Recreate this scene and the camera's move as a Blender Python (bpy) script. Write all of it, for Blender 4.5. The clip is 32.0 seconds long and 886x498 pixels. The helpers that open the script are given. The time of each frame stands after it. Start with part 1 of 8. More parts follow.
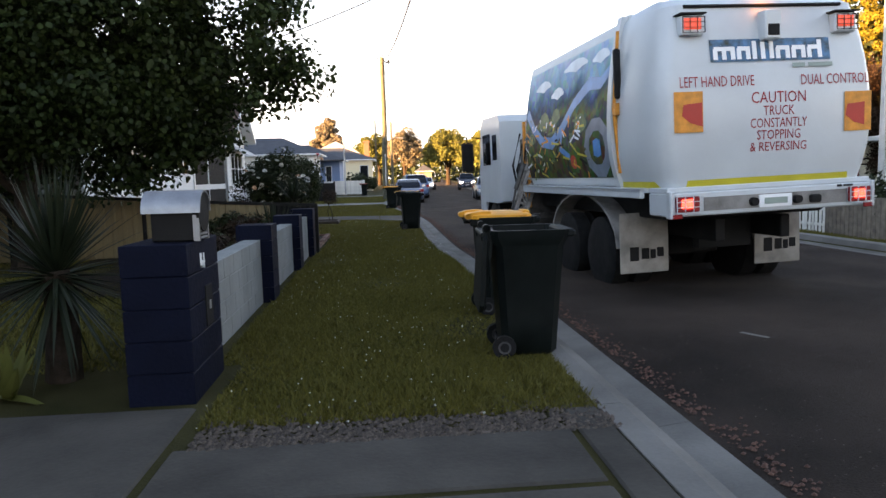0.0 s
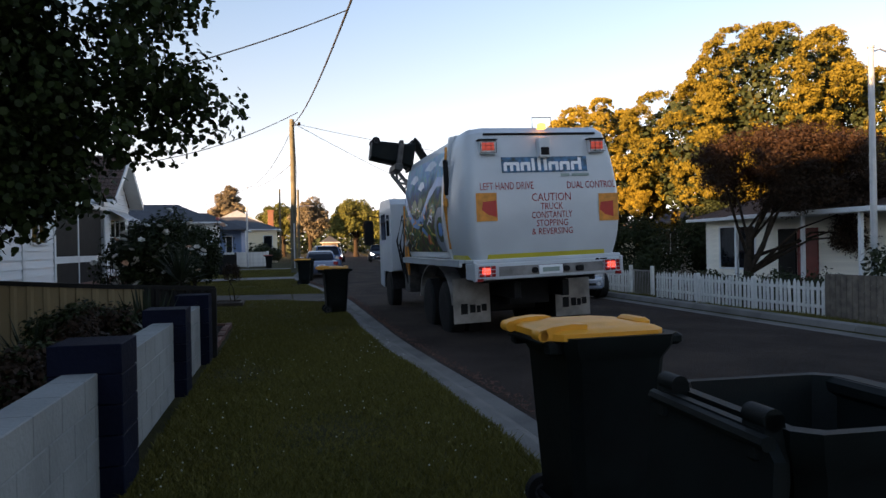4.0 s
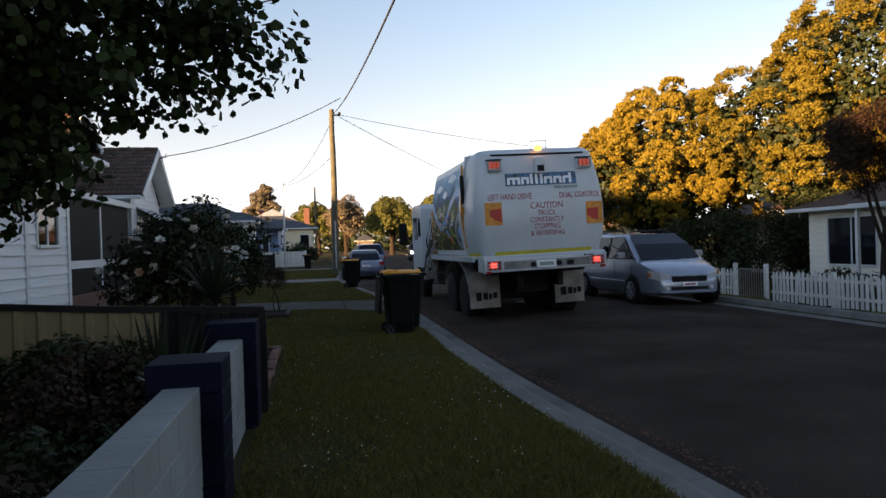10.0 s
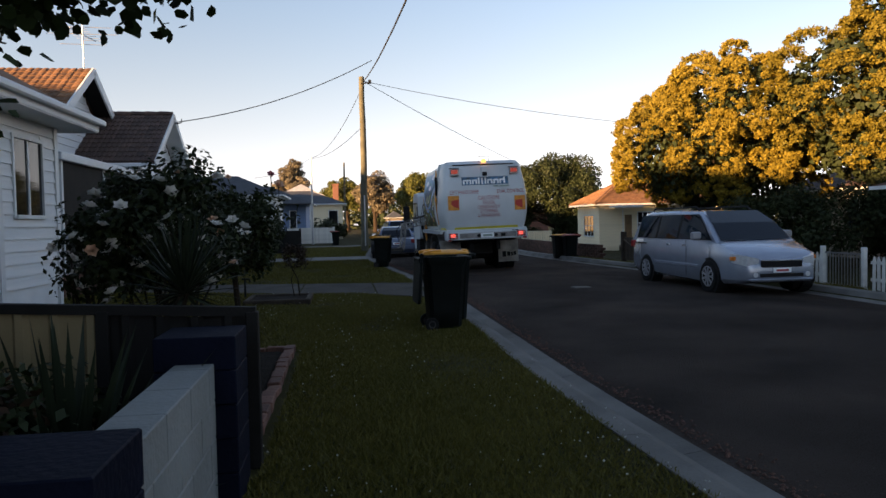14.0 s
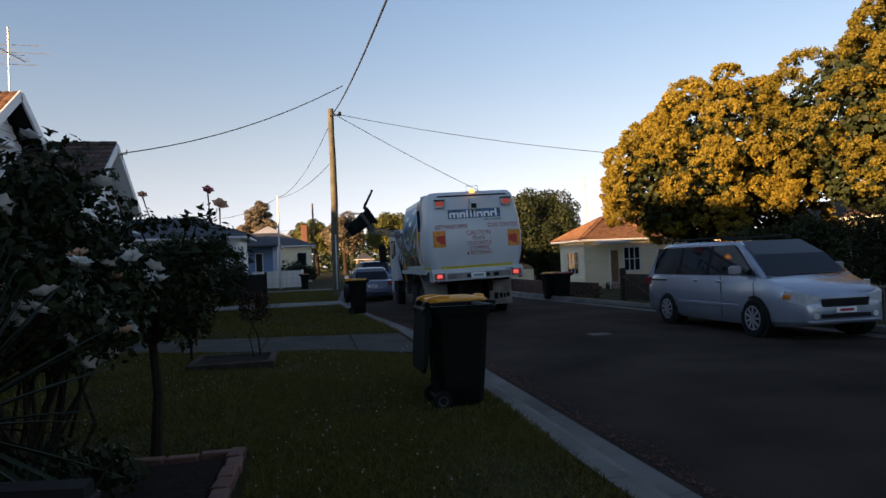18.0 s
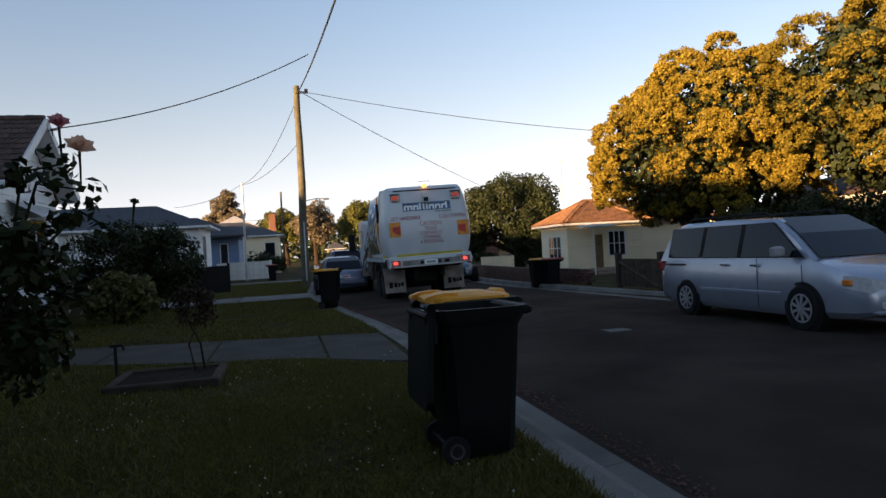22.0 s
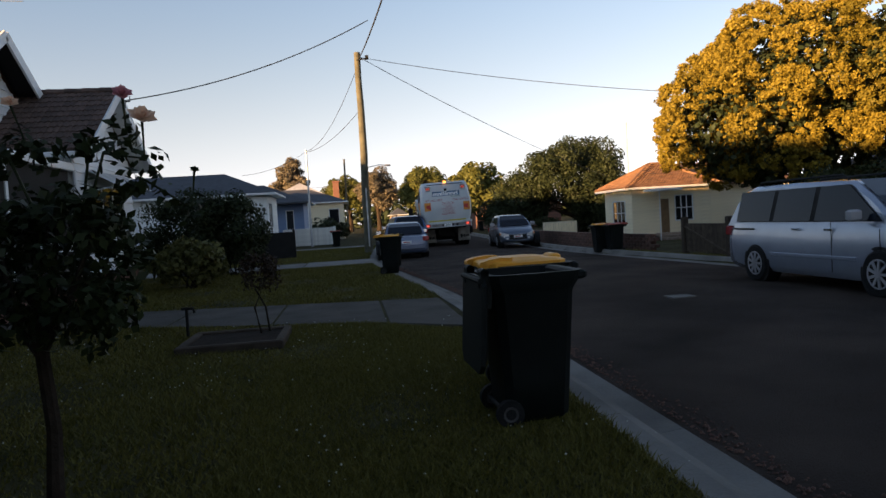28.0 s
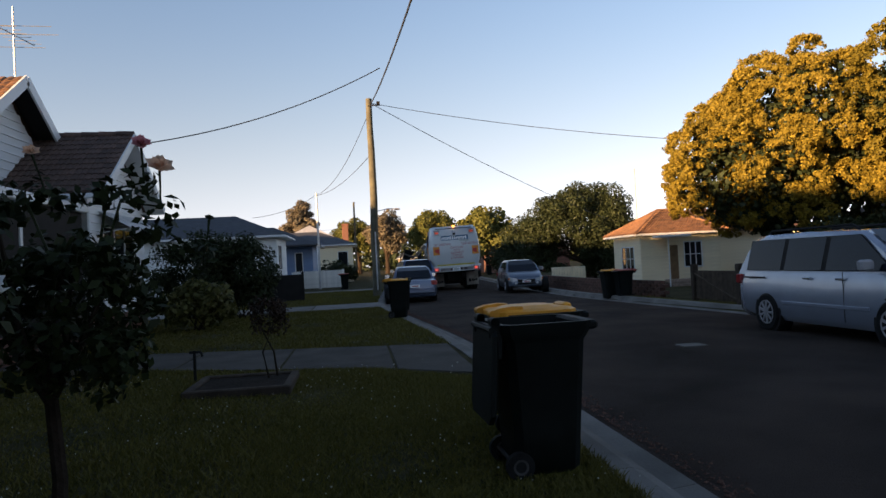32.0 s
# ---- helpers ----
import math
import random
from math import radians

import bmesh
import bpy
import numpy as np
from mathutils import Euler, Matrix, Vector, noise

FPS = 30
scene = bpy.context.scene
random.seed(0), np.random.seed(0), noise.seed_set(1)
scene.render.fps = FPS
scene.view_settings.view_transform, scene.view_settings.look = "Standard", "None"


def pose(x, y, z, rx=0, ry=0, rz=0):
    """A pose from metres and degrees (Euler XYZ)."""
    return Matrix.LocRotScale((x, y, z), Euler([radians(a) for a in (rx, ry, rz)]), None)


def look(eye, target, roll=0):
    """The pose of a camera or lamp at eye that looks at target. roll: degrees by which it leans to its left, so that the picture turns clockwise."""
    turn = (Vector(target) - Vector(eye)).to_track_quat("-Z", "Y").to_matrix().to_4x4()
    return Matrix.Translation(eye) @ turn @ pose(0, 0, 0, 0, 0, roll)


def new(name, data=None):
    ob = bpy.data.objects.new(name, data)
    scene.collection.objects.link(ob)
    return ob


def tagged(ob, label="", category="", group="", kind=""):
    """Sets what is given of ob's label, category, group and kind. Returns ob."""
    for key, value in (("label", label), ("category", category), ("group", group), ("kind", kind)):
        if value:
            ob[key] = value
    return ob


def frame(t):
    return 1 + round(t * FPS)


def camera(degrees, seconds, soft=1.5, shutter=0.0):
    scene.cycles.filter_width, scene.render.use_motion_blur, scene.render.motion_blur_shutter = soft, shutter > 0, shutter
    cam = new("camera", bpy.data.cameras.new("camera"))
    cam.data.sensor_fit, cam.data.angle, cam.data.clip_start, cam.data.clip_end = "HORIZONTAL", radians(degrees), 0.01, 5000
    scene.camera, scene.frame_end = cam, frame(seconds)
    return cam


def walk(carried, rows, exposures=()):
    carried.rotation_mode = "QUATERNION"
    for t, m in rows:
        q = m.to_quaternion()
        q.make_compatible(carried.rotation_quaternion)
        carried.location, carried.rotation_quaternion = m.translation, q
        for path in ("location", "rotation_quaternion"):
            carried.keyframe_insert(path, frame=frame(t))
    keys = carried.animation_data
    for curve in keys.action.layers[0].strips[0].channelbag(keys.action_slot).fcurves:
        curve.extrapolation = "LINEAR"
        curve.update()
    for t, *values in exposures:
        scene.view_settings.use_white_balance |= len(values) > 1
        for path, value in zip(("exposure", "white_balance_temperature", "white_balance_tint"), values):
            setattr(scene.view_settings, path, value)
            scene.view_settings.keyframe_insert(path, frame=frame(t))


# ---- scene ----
cam = camera(65.1, 32.0)
PATH = [
    (0, (1.716, 0.853, 1.391), (1.887, 2.835, 1.185), -1.5),
    (0.5, (1.755, 1.333, 1.341), (1.928, 3.321, 1.212), -3.1),
    (1, (1.755, 1.759, 1.387), (1.846, 3.75, 1.223), -1.5),
    (1.5, (1.737, 2.15, 1.489), (1.917, 4.141, 1.419), -0.7),
    (2, (1.643, 2.582, 1.418), (1.898, 4.564, 1.34), -1.9),
    (2.5, (1.579, 3.005, 1.394), (1.835, 4.988, 1.337), -2.8),
    (3, (1.435, 3.62, 1.397), (1.812, 5.582, 1.311), -4.4),
    (3.5, (1.408, 4.128, 1.415), (1.814, 6.086, 1.41), -2.2),
    (5.5, (1.155, 5.522, 1.438), (1.701, 7.445, 1.369), -1.7),
    (6, (1.11, 5.782, 1.458), (1.666, 7.701, 1.369), -2.8),
    (6.5, (1.118, 6.094, 1.498), (1.654, 8.021, 1.508), -2.8),
    (7, (1.072, 6.418, 1.464), (1.632, 8.337, 1.431), -2.5),
    (7.5, (0.996, 6.638, 1.461), (1.652, 8.526, 1.369), -3.0),
    (8, (1.019, 6.892, 1.481), (1.673, 8.782, 1.44), -3.0),
    (8.5, (1.003, 7.117, 1.475), (1.582, 9.032, 1.437), -2.5),
    (9, (0.939, 7.319, 1.49), (1.417, 9.26, 1.43), -2.9),
    (9.5, (0.907, 7.574, 1.47), (1.349, 9.522, 1.387), -2.3),
    (10, (0.963, 7.798, 1.467), (1.322, 9.766, 1.454), -1.8),
    (10.5, (0.926, 8.078, 1.465), (1.259, 10.049, 1.406), -2.2),
    (11, (0.874, 8.339, 1.462), (1.23, 10.305, 1.362), -3.5),
    (11.5, (0.89, 8.767, 1.453), (1.242, 10.735, 1.402), -2.9),
    (12, (0.9, 9.069, 1.447), (1.236, 11.039, 1.376), -2.3),
    (12.5, (0.901, 9.282, 1.472), (1.252, 11.251, 1.445), -3.8),
    (13, (0.942, 9.573, 1.443), (1.269, 11.546, 1.422), -1.2),
    (13.5, (0.991, 9.814, 1.428), (1.259, 11.794, 1.346), -1.3),
    (15.5, (1.036, 11.128, 1.416), (1.412, 13.092, 1.379), -2.1),
    (16, (1.037, 11.425, 1.407), (1.441, 13.383, 1.336), -3.2),
    (16.5, (1.023, 11.786, 1.403), (1.363, 13.757, 1.414), -0.9),
    (17, (0.975, 12.111, 1.421), (1.367, 14.072, 1.47), -3.8),
    (17.5, (0.947, 12.394, 1.411), (1.308, 14.361, 1.446), -3.0),
    (18, (0.969, 12.697, 1.393), (1.335, 14.663, 1.433), -2.3),
    (18.5, (0.955, 12.991, 1.401), (1.353, 14.95, 1.437), -2.2),
    (19, (0.963, 13.224, 1.37), (1.362, 15.182, 1.299), -3.4),
    (19.5, (1.022, 13.553, 1.341), (1.417, 15.513, 1.299), -1.3),
    (20, (0.994, 13.821, 1.344), (1.421, 15.774, 1.276), -1.6),
    (20.5, (0.999, 14.112, 1.344), (1.457, 16.057, 1.255), -3.8),
    (21, (1.058, 14.489, 1.363), (1.505, 16.438, 1.31), -2.4),
    (21.5, (1.077, 14.656, 1.348), (1.432, 16.623, 1.28), -2.5),
    (22, (1.13, 14.906, 1.365), (1.574, 16.856, 1.367), -3.2),
    (22.5, (1.194, 14.945, 1.381), (1.549, 16.913, 1.388), -1.8),
    (23, (1.231, 14.909, 1.389), (1.562, 16.881, 1.432), -3.1),
    (23.5, (1.215, 14.924, 1.376), (1.519, 16.901, 1.395), -2.6),
    (24, (1.211, 14.958, 1.362), (1.499, 16.937, 1.4), -2.7),
    (24.5, (1.196, 14.939, 1.364), (1.471, 16.919, 1.392), -2.5),
    (25, (1.194, 14.932, 1.369), (1.453, 16.915, 1.4), -3.1),
    (25.5, (1.182, 14.925, 1.363), (1.438, 16.908, 1.367), -2.9),
    (27.5, (1.181, 14.87, 1.351), (1.435, 16.852, 1.267), -3.1),
    (28, (1.182, 14.884, 1.357), (1.444, 16.865, 1.271), -3.5),
    (28.5, (1.187, 14.882, 1.356), (1.436, 16.866, 1.287), -3.2),
    (29, (1.193, 14.915, 1.365), (1.437, 16.9, 1.331), -2.8),
    (29.5, (1.186, 14.866, 1.362), (1.419, 16.852, 1.342), -2.9),
    (30, (1.191, 14.868, 1.352), (1.427, 16.854, 1.332), -3.3),
    (30.5, (1.185, 14.859, 1.366), (1.426, 16.844, 1.356), -3.5),
    (31, (1.199, 14.856, 1.37), (1.43, 16.842, 1.381), -3.7),
    (31.5, (1.193, 14.873, 1.365), (1.455, 16.855, 1.381), -2.8),
    (32, (1.166, 14.881, 1.391), (1.412, 16.866, 1.431), -2.9),
]
EXPOSURES = [(0.0, 3.15, 8000, 31), (1.0, 2.75, 7600, 31), (2.0, 2.0, 7100, 29), (3.0, 2.05, 7050, 30), (4.0, 1.9, 7000, 29), (6.0, 1.72, 6950, 28), (8.0, 1.8, 7200, 28), (11.0, 1.78, 7200, 28), (13.0, 1.7, 7050, 28), (16.0, 1.6, 6950, 26.5), (17.2, 1.35, 6550, 26.5), (18.4, 1.3, 6550, 26.5), (19.2, 1.4, 6950, 26.5), (21.5, 1.5, 6900, 26.5), (23.0, 1.44, 6650, 26.5), (25.0, 1.32, 6500, 26.5), (28.0, 1.5, 6950, 26.5), (30.0, 1.4, 6800, 26.5), (32.0, 1.4, 6600, 26.5)]
walk(cam, [(t, look(eye, target, roll)) for t, eye, target, roll in PATH], EXPOSURES)
SKY_STRENGTH, SUN_STRENGTH = 0.11, 7.0

# ---- world and light ----
world = bpy.data.worlds.new("world")
scene.world = world
world.use_nodes = True
wn = world.node_tree
bg = wn.nodes["Background"]
sky = wn.nodes.new("ShaderNodeTexSky")
sky.sky_type = "NISHITA"
sky.sun_disc = False
SUN_EL, SUN_AZ = 6.2, 238.0          # degrees; azimuth clockwise from +y
sky.sun_elevation, sky.sun_rotation = radians(SUN_EL), radians(SUN_AZ)
sky.altitude, sky.air_density, sky.dust_density, sky.ozone_density = 20, 1.0, 0.0, 1.5
geo_w, sep_w = wn.nodes.new("ShaderNodeTexCoord"), wn.nodes.new("ShaderNodeSeparateXYZ")
wn.links.new(geo_w.outputs["Generated"], sep_w.inputs[0])
haze = wn.nodes.new("ShaderNodeMapRange")
haze.interpolation_type = "SMOOTHSTEP"
haze.inputs[1].default_value, haze.inputs[2].default_value, haze.inputs[3].default_value, haze.inputs[4].default_value = 0.0, 0.4, 0.85, 0.0
wn.links.new(sep_w.outputs["Z"], haze.inputs[0])
grey, tint, airy = wn.nodes.new("ShaderNodeRGBToBW"), wn.nodes.new("ShaderNodeVectorMath"), wn.nodes.new("ShaderNodeMix")
wn.links.new(sky.outputs[0], grey.inputs[0])
tint.operation = "MULTIPLY"
wn.links.new(grey.outputs[0], tint.inputs[0])
tint.inputs[1].default_value = (0.79, 0.9, 0.98)
airy.data_type = "RGBA"
wn.links.new(haze.outputs[0], airy.inputs[0])
wn.links.new(sky.outputs[0], airy.inputs[6])
wn.links.new(tint.outputs[0], airy.inputs[7])
wn.links.new(airy.outputs[2], bg.inputs[0])
bg.inputs[1].default_value = SKY_STRENGTH
sun_data = bpy.data.lights.new("sun", "SUN")
sun_data.energy, sun_data.angle, sun_data.color = SUN_STRENGTH, radians(0.6), (1.0, 0.66, 0.3)
sun = new("sun", sun_data)
_a, _e = radians(SUN_AZ), radians(SUN_EL)
sun.matrix_world = look((math.sin(_a) * math.cos(_e) * 50, math.cos(_a) * math.cos(_e) * 50, math.sin(_e) * 50), (0, 0, 0))


# ---- materials ----
def mat(name, col, rough=0.7, metal=0.0, var=0.25, scale=3.0, bump=0.15, bscale=60.0, col2=None, spec=0.5, rand=0.0, coat=0.0):
    """Paint, stone, wood and so on: two scales of noise in the colour, fine relief, some variation from piece to piece."""
    m = bpy.data.materials.new(name)
    m.use_nodes = True
    nt = m.node_tree
    b = nt.nodes["Principled BSDF"]
    tc = nt.nodes.new("ShaderNodeTexCoord")
    n1, n2 = nt.nodes.new("ShaderNodeTexNoise"), nt.nodes.new("ShaderNodeTexNoise")
    n1.inputs["Scale"].default_value, n2.inputs["Scale"].default_value = scale, bscale
    n1.inputs["Detail"].default_value, n2.inputs["Detail"].default_value = 6, 4
    for n in (n1, n2):
        nt.links.new(tc.outputs["Object"], n.inputs["Vector"])
    mix = nt.nodes.new("ShaderNodeMix")
    mix.data_type = "RGBA"
    c2 = col2 or tuple(min(1, c * (1 + var)) for c in col)
    mix.inputs[6].default_value = (*[c * (1 - var) for c in col], 1)
    mix.inputs[7].default_value = (*c2, 1)
    ad = nt.nodes.new("ShaderNodeMath")
    ad.operation = "MULTIPLY_ADD"
    ad.inputs[1].default_value, ad.inputs[2].default_value = 0.45, -0.22
    nt.links.new(n2.outputs[0], ad.inputs[0])
    sm = nt.nodes.new("ShaderNodeMath")
    sm.operation = "ADD"
    sm.use_clamp = True
    rp = nt.nodes.new("ShaderNodeMapRange")
    rp.inputs[1].default_value, rp.inputs[2].default_value = 0.3, 0.7
    nt.links.new(n1.outputs[0], rp.inputs[0])
    nt.links.new(rp.outputs[0], sm.inputs[0])
    nt.links.new(ad.outputs[0], sm.inputs[1])
    nt.links.new(sm.outputs[0], mix.inputs[0])
    out = mix.outputs[2]
    if rand:
        info, geo = nt.nodes.new("ShaderNodeObjectInfo"), nt.nodes.new("ShaderNodeNewGeometry")
        s2 = nt.nodes.new("ShaderNodeMath")
        s2.operation = "ADD"
        nt.links.new(info.outputs["Random"], s2.inputs[0])
        nt.links.new(geo.outputs["Random Per Island"], s2.inputs[1])
        fr = nt.nodes.new("ShaderNodeMath")
        fr.operation = "FRACT"
        nt.links.new(s2.outputs[0], fr.inputs[0])
        mr = nt.nodes.new("ShaderNodeMapRange")
        mr.inputs[3].default_value, mr.inputs[4].default_value = 1 - rand, 1 + rand
        nt.links.new(fr.outputs[0], mr.inputs[0])
        hs = nt.nodes.new("ShaderNodeHueSaturation")
        nt.links.new(out, hs.inputs["Color"])
        nt.links.new(mr.outputs[0], hs.inputs["Value"])
        out = hs.outputs[0]
    nt.links.new(out, b.inputs["Base Color"])
    b.inputs["Roughness"].default_value, b.inputs["Metallic"].default_value = rough, metal
    b.inputs["Specular IOR Level"].default_value = spec
    b.inputs["Coat Weight"].default_value = coat
    if bump:
        bp = nt.nodes.new("ShaderNodeBump")
        bp.inputs["Strength"].default_value, bp.inputs["Distance"].default_value = bump, 0.02
        nt.links.new(n2.outputs[0], bp.inputs["Height"])
        nt.links.new(bp.outputs[0], b.inputs["Normal"])
    return m


def leaf_mat(name, col, col2, trans=0.25, rough=0.55, spread=0.6):
    """Leaves that differ one from another, and let some light through."""
    m = bpy.data.materials.new(name)
    m.use_nodes = True
    nt = m.node_tree
    b = nt.nodes["Principled BSDF"]
    geo = nt.nodes.new("ShaderNodeNewGeometry")
    tc, n1 = nt.nodes.new("ShaderNodeTexCoord"), nt.nodes.new("ShaderNodeTexNoise")
    n1.inputs["Scale"].default_value = 0.9
    nt.links.new(tc.outputs["Object"], n1.inputs["Vector"])
    av = nt.nodes.new("ShaderNodeMath")
    av.operation = "MULTIPLY_ADD"
    av.inputs[1].default_value, av.inputs[2].default_value = spread, 0.25 - spread / 2
    nt.links.new(geo.outputs["Random Per Island"], av.inputs[0])
    ad = nt.nodes.new("ShaderNodeMath")
    ad.operation = "MULTIPLY_ADD"
    ad.inputs[1].default_value = 0.5
    nt.links.new(n1.outputs[0], ad.inputs[0])
    nt.links.new(av.outputs[0], ad.inputs[2])
    mix = nt.nodes.new("ShaderNodeMix")
    mix.data_type = "RGBA"
    mix.inputs[6].default_value, mix.inputs[7].default_value = (*col, 1), (*col2, 1)
    nt.links.new(ad.outputs[0], mix.inputs[0])
    nt.links.new(mix.outputs[2], b.inputs["Base Color"])
    b.inputs["Roughness"].default_value = rough
    b.inputs["Specular IOR Level"].default_value = 0.15
    tr = nt.nodes.new("ShaderNodeBsdfTranslucent")
    nt.links.new(mix.outputs[2], tr.inputs[0])
    ms = nt.nodes.new("ShaderNodeMixShader")
    ms.inputs[0].default_value = trans
    nt.links.new(b.outputs[0], ms.inputs[1])
    nt.links.new(tr.outputs[0], ms.inputs[2])
    nt.links.new(ms.outputs[0], nt.nodes["Material Output"].inputs[0])
    return m


def glow(name, col, strength, base=(0.1, 0.01, 0.01)):
    m = bpy.data.materials.new(name)
    m.use_nodes = True
    b = m.node_tree.nodes["Principled BSDF"]
    b.inputs["Base Color"].default_value = (*base, 1)
    b.inputs["Emission Color"].default_value = (*col, 1)
    b.inputs["Emission Strength"].default_value = strength
    b.inputs["Roughness"].default_value = 0.2
    return m


def glass_mat(name, col, rough=0.04):
    m = bpy.data.materials.new(name)
    m.use_nodes = True
    b = m.node_tree.nodes["Principled BSDF"]
    b.inputs["Base Color"].default_value = (*col, 1)
    b.inputs["Roughness"].default_value = rough
    b.inputs["Specular IOR Level"].default_value = 0.3
    return m


M = {}
M["asphalt"] = mat("asphalt", (0.037, 0.0268, 0.021), 0.95, var=0.55, scale=0.6, bump=1.0, bscale=75, spec=0.12)
M["concrete"] = mat("concrete", (0.155, 0.147, 0.132), 0.95, var=0.28, scale=1.3, bump=0.3, bscale=45, rand=0.1, spec=0.15)
M["concrete_dark"] = mat("concrete_dark", (0.062, 0.056, 0.047), 0.95, var=0.3, scale=1.6, bump=0.3, bscale=40, rand=0.1, spec=0.15)
M["soil"] = mat("soil", (0.018, 0.013, 0.01), 0.95, var=0.4, scale=5, bump=0.8, bscale=30, spec=0.08)
M["lawn"] = mat("lawn", (0.034, 0.034, 0.01), 0.95, var=0.4, scale=1.1, bump=0.8, bscale=70, col2=(0.055, 0.048, 0.018), spec=0.08)
M["grass"] = leaf_mat("grass", (0.052, 0.056, 0.01), (0.17, 0.142, 0.032), 0.25)
M["clover"] = mat("clover", (0.42, 0.42, 0.36), 0.8, var=0.1)
M["gravel"] = mat("gravel", (0.075, 0.057, 0.044), 0.9, var=0.45, scale=30, bump=1.0, bscale=55, rand=0.4)
M["navy"] = mat("navy_paint", (0.0038, 0.0056, 0.0145), 0.7, var=0.25, scale=3, bump=0.3, bscale=35, spec=0.08)
M["wall_white"] = mat("wall_white", (0.21, 0.218, 0.207), 0.8, var=0.14, scale=2.2, bump=0.35, bscale=35, rand=0.03)
M["galv"] = mat("galvanised", (0.3, 0.305, 0.31), 0.42, 0.85, var=0.18, scale=7, bump=0.05)
M["black_plastic"] = mat("bin_plastic", (0.0042, 0.0068, 0.0064), 0.6, var=0.35, scale=6, bump=0.08, bscale=150, spec=0.14)
M["yellow_lid"] = mat("yellow_lid", (0.74, 0.3, 0.012), 0.5, var=0.12, scale=5, bump=0.05)
M["red_lid"] = mat("red_lid", (0.32, 0.05, 0.03), 0.5, var=0.15, scale=5, bump=0.05)
M["rubber"] = mat("rubber", (0.012, 0.012, 0.012), 0.85, var=0.3, scale=9, bump=0.3, bscale=60, spec=0.15)
M["cream_fence"] = mat("cream_fence", (0.2, 0.15, 0.075), 0.7, var=0.1, scale=2, bump=0.06)
M["dark_trim"] = mat("dark_trim", (0.016, 0.015, 0.014), 0.7, var=0.2, spec=0.1)
M["truck_white"] = mat("truck_white", (0.52, 0.56, 0.57), 0.36, var=0.07, scale=1.4, bump=0.02, coat=0.25)
M["hub_grey"] = mat("hub_grey", (0.035, 0.035, 0.035), 0.7, var=0.3, scale=9)
M["door_red"] = mat("door_red", (0.16, 0.025, 0.018), 0.5, var=0.2)
# white boards, lightened and warmed to put the western sky glow into colour
M["board_white_warmlit"] = mat("board_white_warmlit", (0.78, 0.73, 0.62), 0.6, var=0.07, scale=2.5, bump=0.1, bscale=40, rand=0.04)
# pale boards coloured darker: holds the shade under the trees
M["board_shaded"] = mat("board_shaded", (0.3, 0.27, 0.22), 0.7, var=0.12, scale=2.5, bump=0.1, bscale=40, rand=0.04)
M["door_brown"] = mat("door_brown", (0.17, 0.1, 0.045), 0.6, var=0.2, scale=5)
M["truck_dirty"] = mat("truck_dirty", (0.2, 0.19, 0.175), 0.7, var=0.5, scale=3.5, bump=0.1)
M["flap"] = mat("mudflap_white", (0.27, 0.25, 0.22), 0.75, var=0.35, scale=4, bump=0.1)
M["chassis"] = mat("chassis_black", (0.012, 0.012, 0.012), 0.65, var=0.4, scale=4, spec=0.15)
M["steel_dark"] = mat("arm_steel", (0.06, 0.058, 0.055), 0.55, 0.4, var=0.5, scale=9, bump=0.15)
M["arm_grey"] = mat("arm_grey", (0.26, 0.25, 0.235), 0.6, 0.2, var=0.5, scale=9, bump=0.15)
M["yellow_tape"] = mat("yellow_tape", (0.5, 0.42, 0.03), 0.4, var=0.1)
M["orange_paint"] = mat("orange_paint", (0.7, 0.26, 0.03), 0.5, var=0.25, scale=9)
M["red_sign"] = mat("red_sign", (0.5, 0.035, 0.02), 0.45, var=0.1)
M["red_text"] = mat("red_text", (0.36, 0.025, 0.03), 0.5, var=0.15, scale=20)
M["white_text"] = mat("white_text", (0.82, 0.84, 0.84), 0.5, var=0.06)
M["grey_text"] = mat("grey_text", (0.25, 0.32, 0.28), 0.5, var=0.1)
M["chrome"] = mat("chrome", (0.75, 0.75, 0.76), 0.18, 1.0, var=0.05, bump=0)
M["alloy"] = mat("alloy", (0.3, 0.3, 0.31), 0.4, 0.25, var=0.1, bump=0)
M["tail_on"] = glow("tail_light_on", (1.0, 0.1, 0.06), 0.5)
M["tail_dim"] = glow("tail_light_dim", (1.0, 0.14, 0.08), 0.1)
M["amber_on"] = glow("beacon_on", (1.0, 0.36, 0.05), 1.6, (0.4, 0.12, 0.02))
M["tail_red"] = mat("tail_red", (0.3, 0.02, 0.02), 0.2, var=0.1, bump=0)
M["headlamp"] = mat("headlamp", (0.6, 0.62, 0.63), 0.12, 0.3, var=0.15, scale=15, bump=0)
M["head_on"] = glow("headlamp_on", (1.0, 0.93, 0.8), 4.0, (0.5, 0.5, 0.5))
M["indicator"] = mat("indicator", (0.7, 0.2, 0.03), 0.2, var=0.1, bump=0)
M["car_glass"] = glass_mat("car_glass", (0.006, 0.01, 0.016))
M["win_glass"] = glass_mat("window_glass", (0.008, 0.01, 0.013))
M["van_paint"] = mat("van_paint", (0.34, 0.385, 0.455), 0.26, 0.55, var=0.05, bump=0, coat=0.6)
M["sedan_paint"] = mat("sedan_paint", (0.1, 0.13, 0.2), 0.3, 0.6, var=0.04, bump=0, coat=0.6)
M["suv_paint"] = mat("suv_paint", (0.02, 0.03, 0.05), 0.3, 0.3, var=0.08, bump=0, coat=0.6)
M["blue_paint"] = mat("blue_car_paint", (0.05, 0.1, 0.2), 0.3, 0.4, var=0.05, bump=0, coat=0.6)
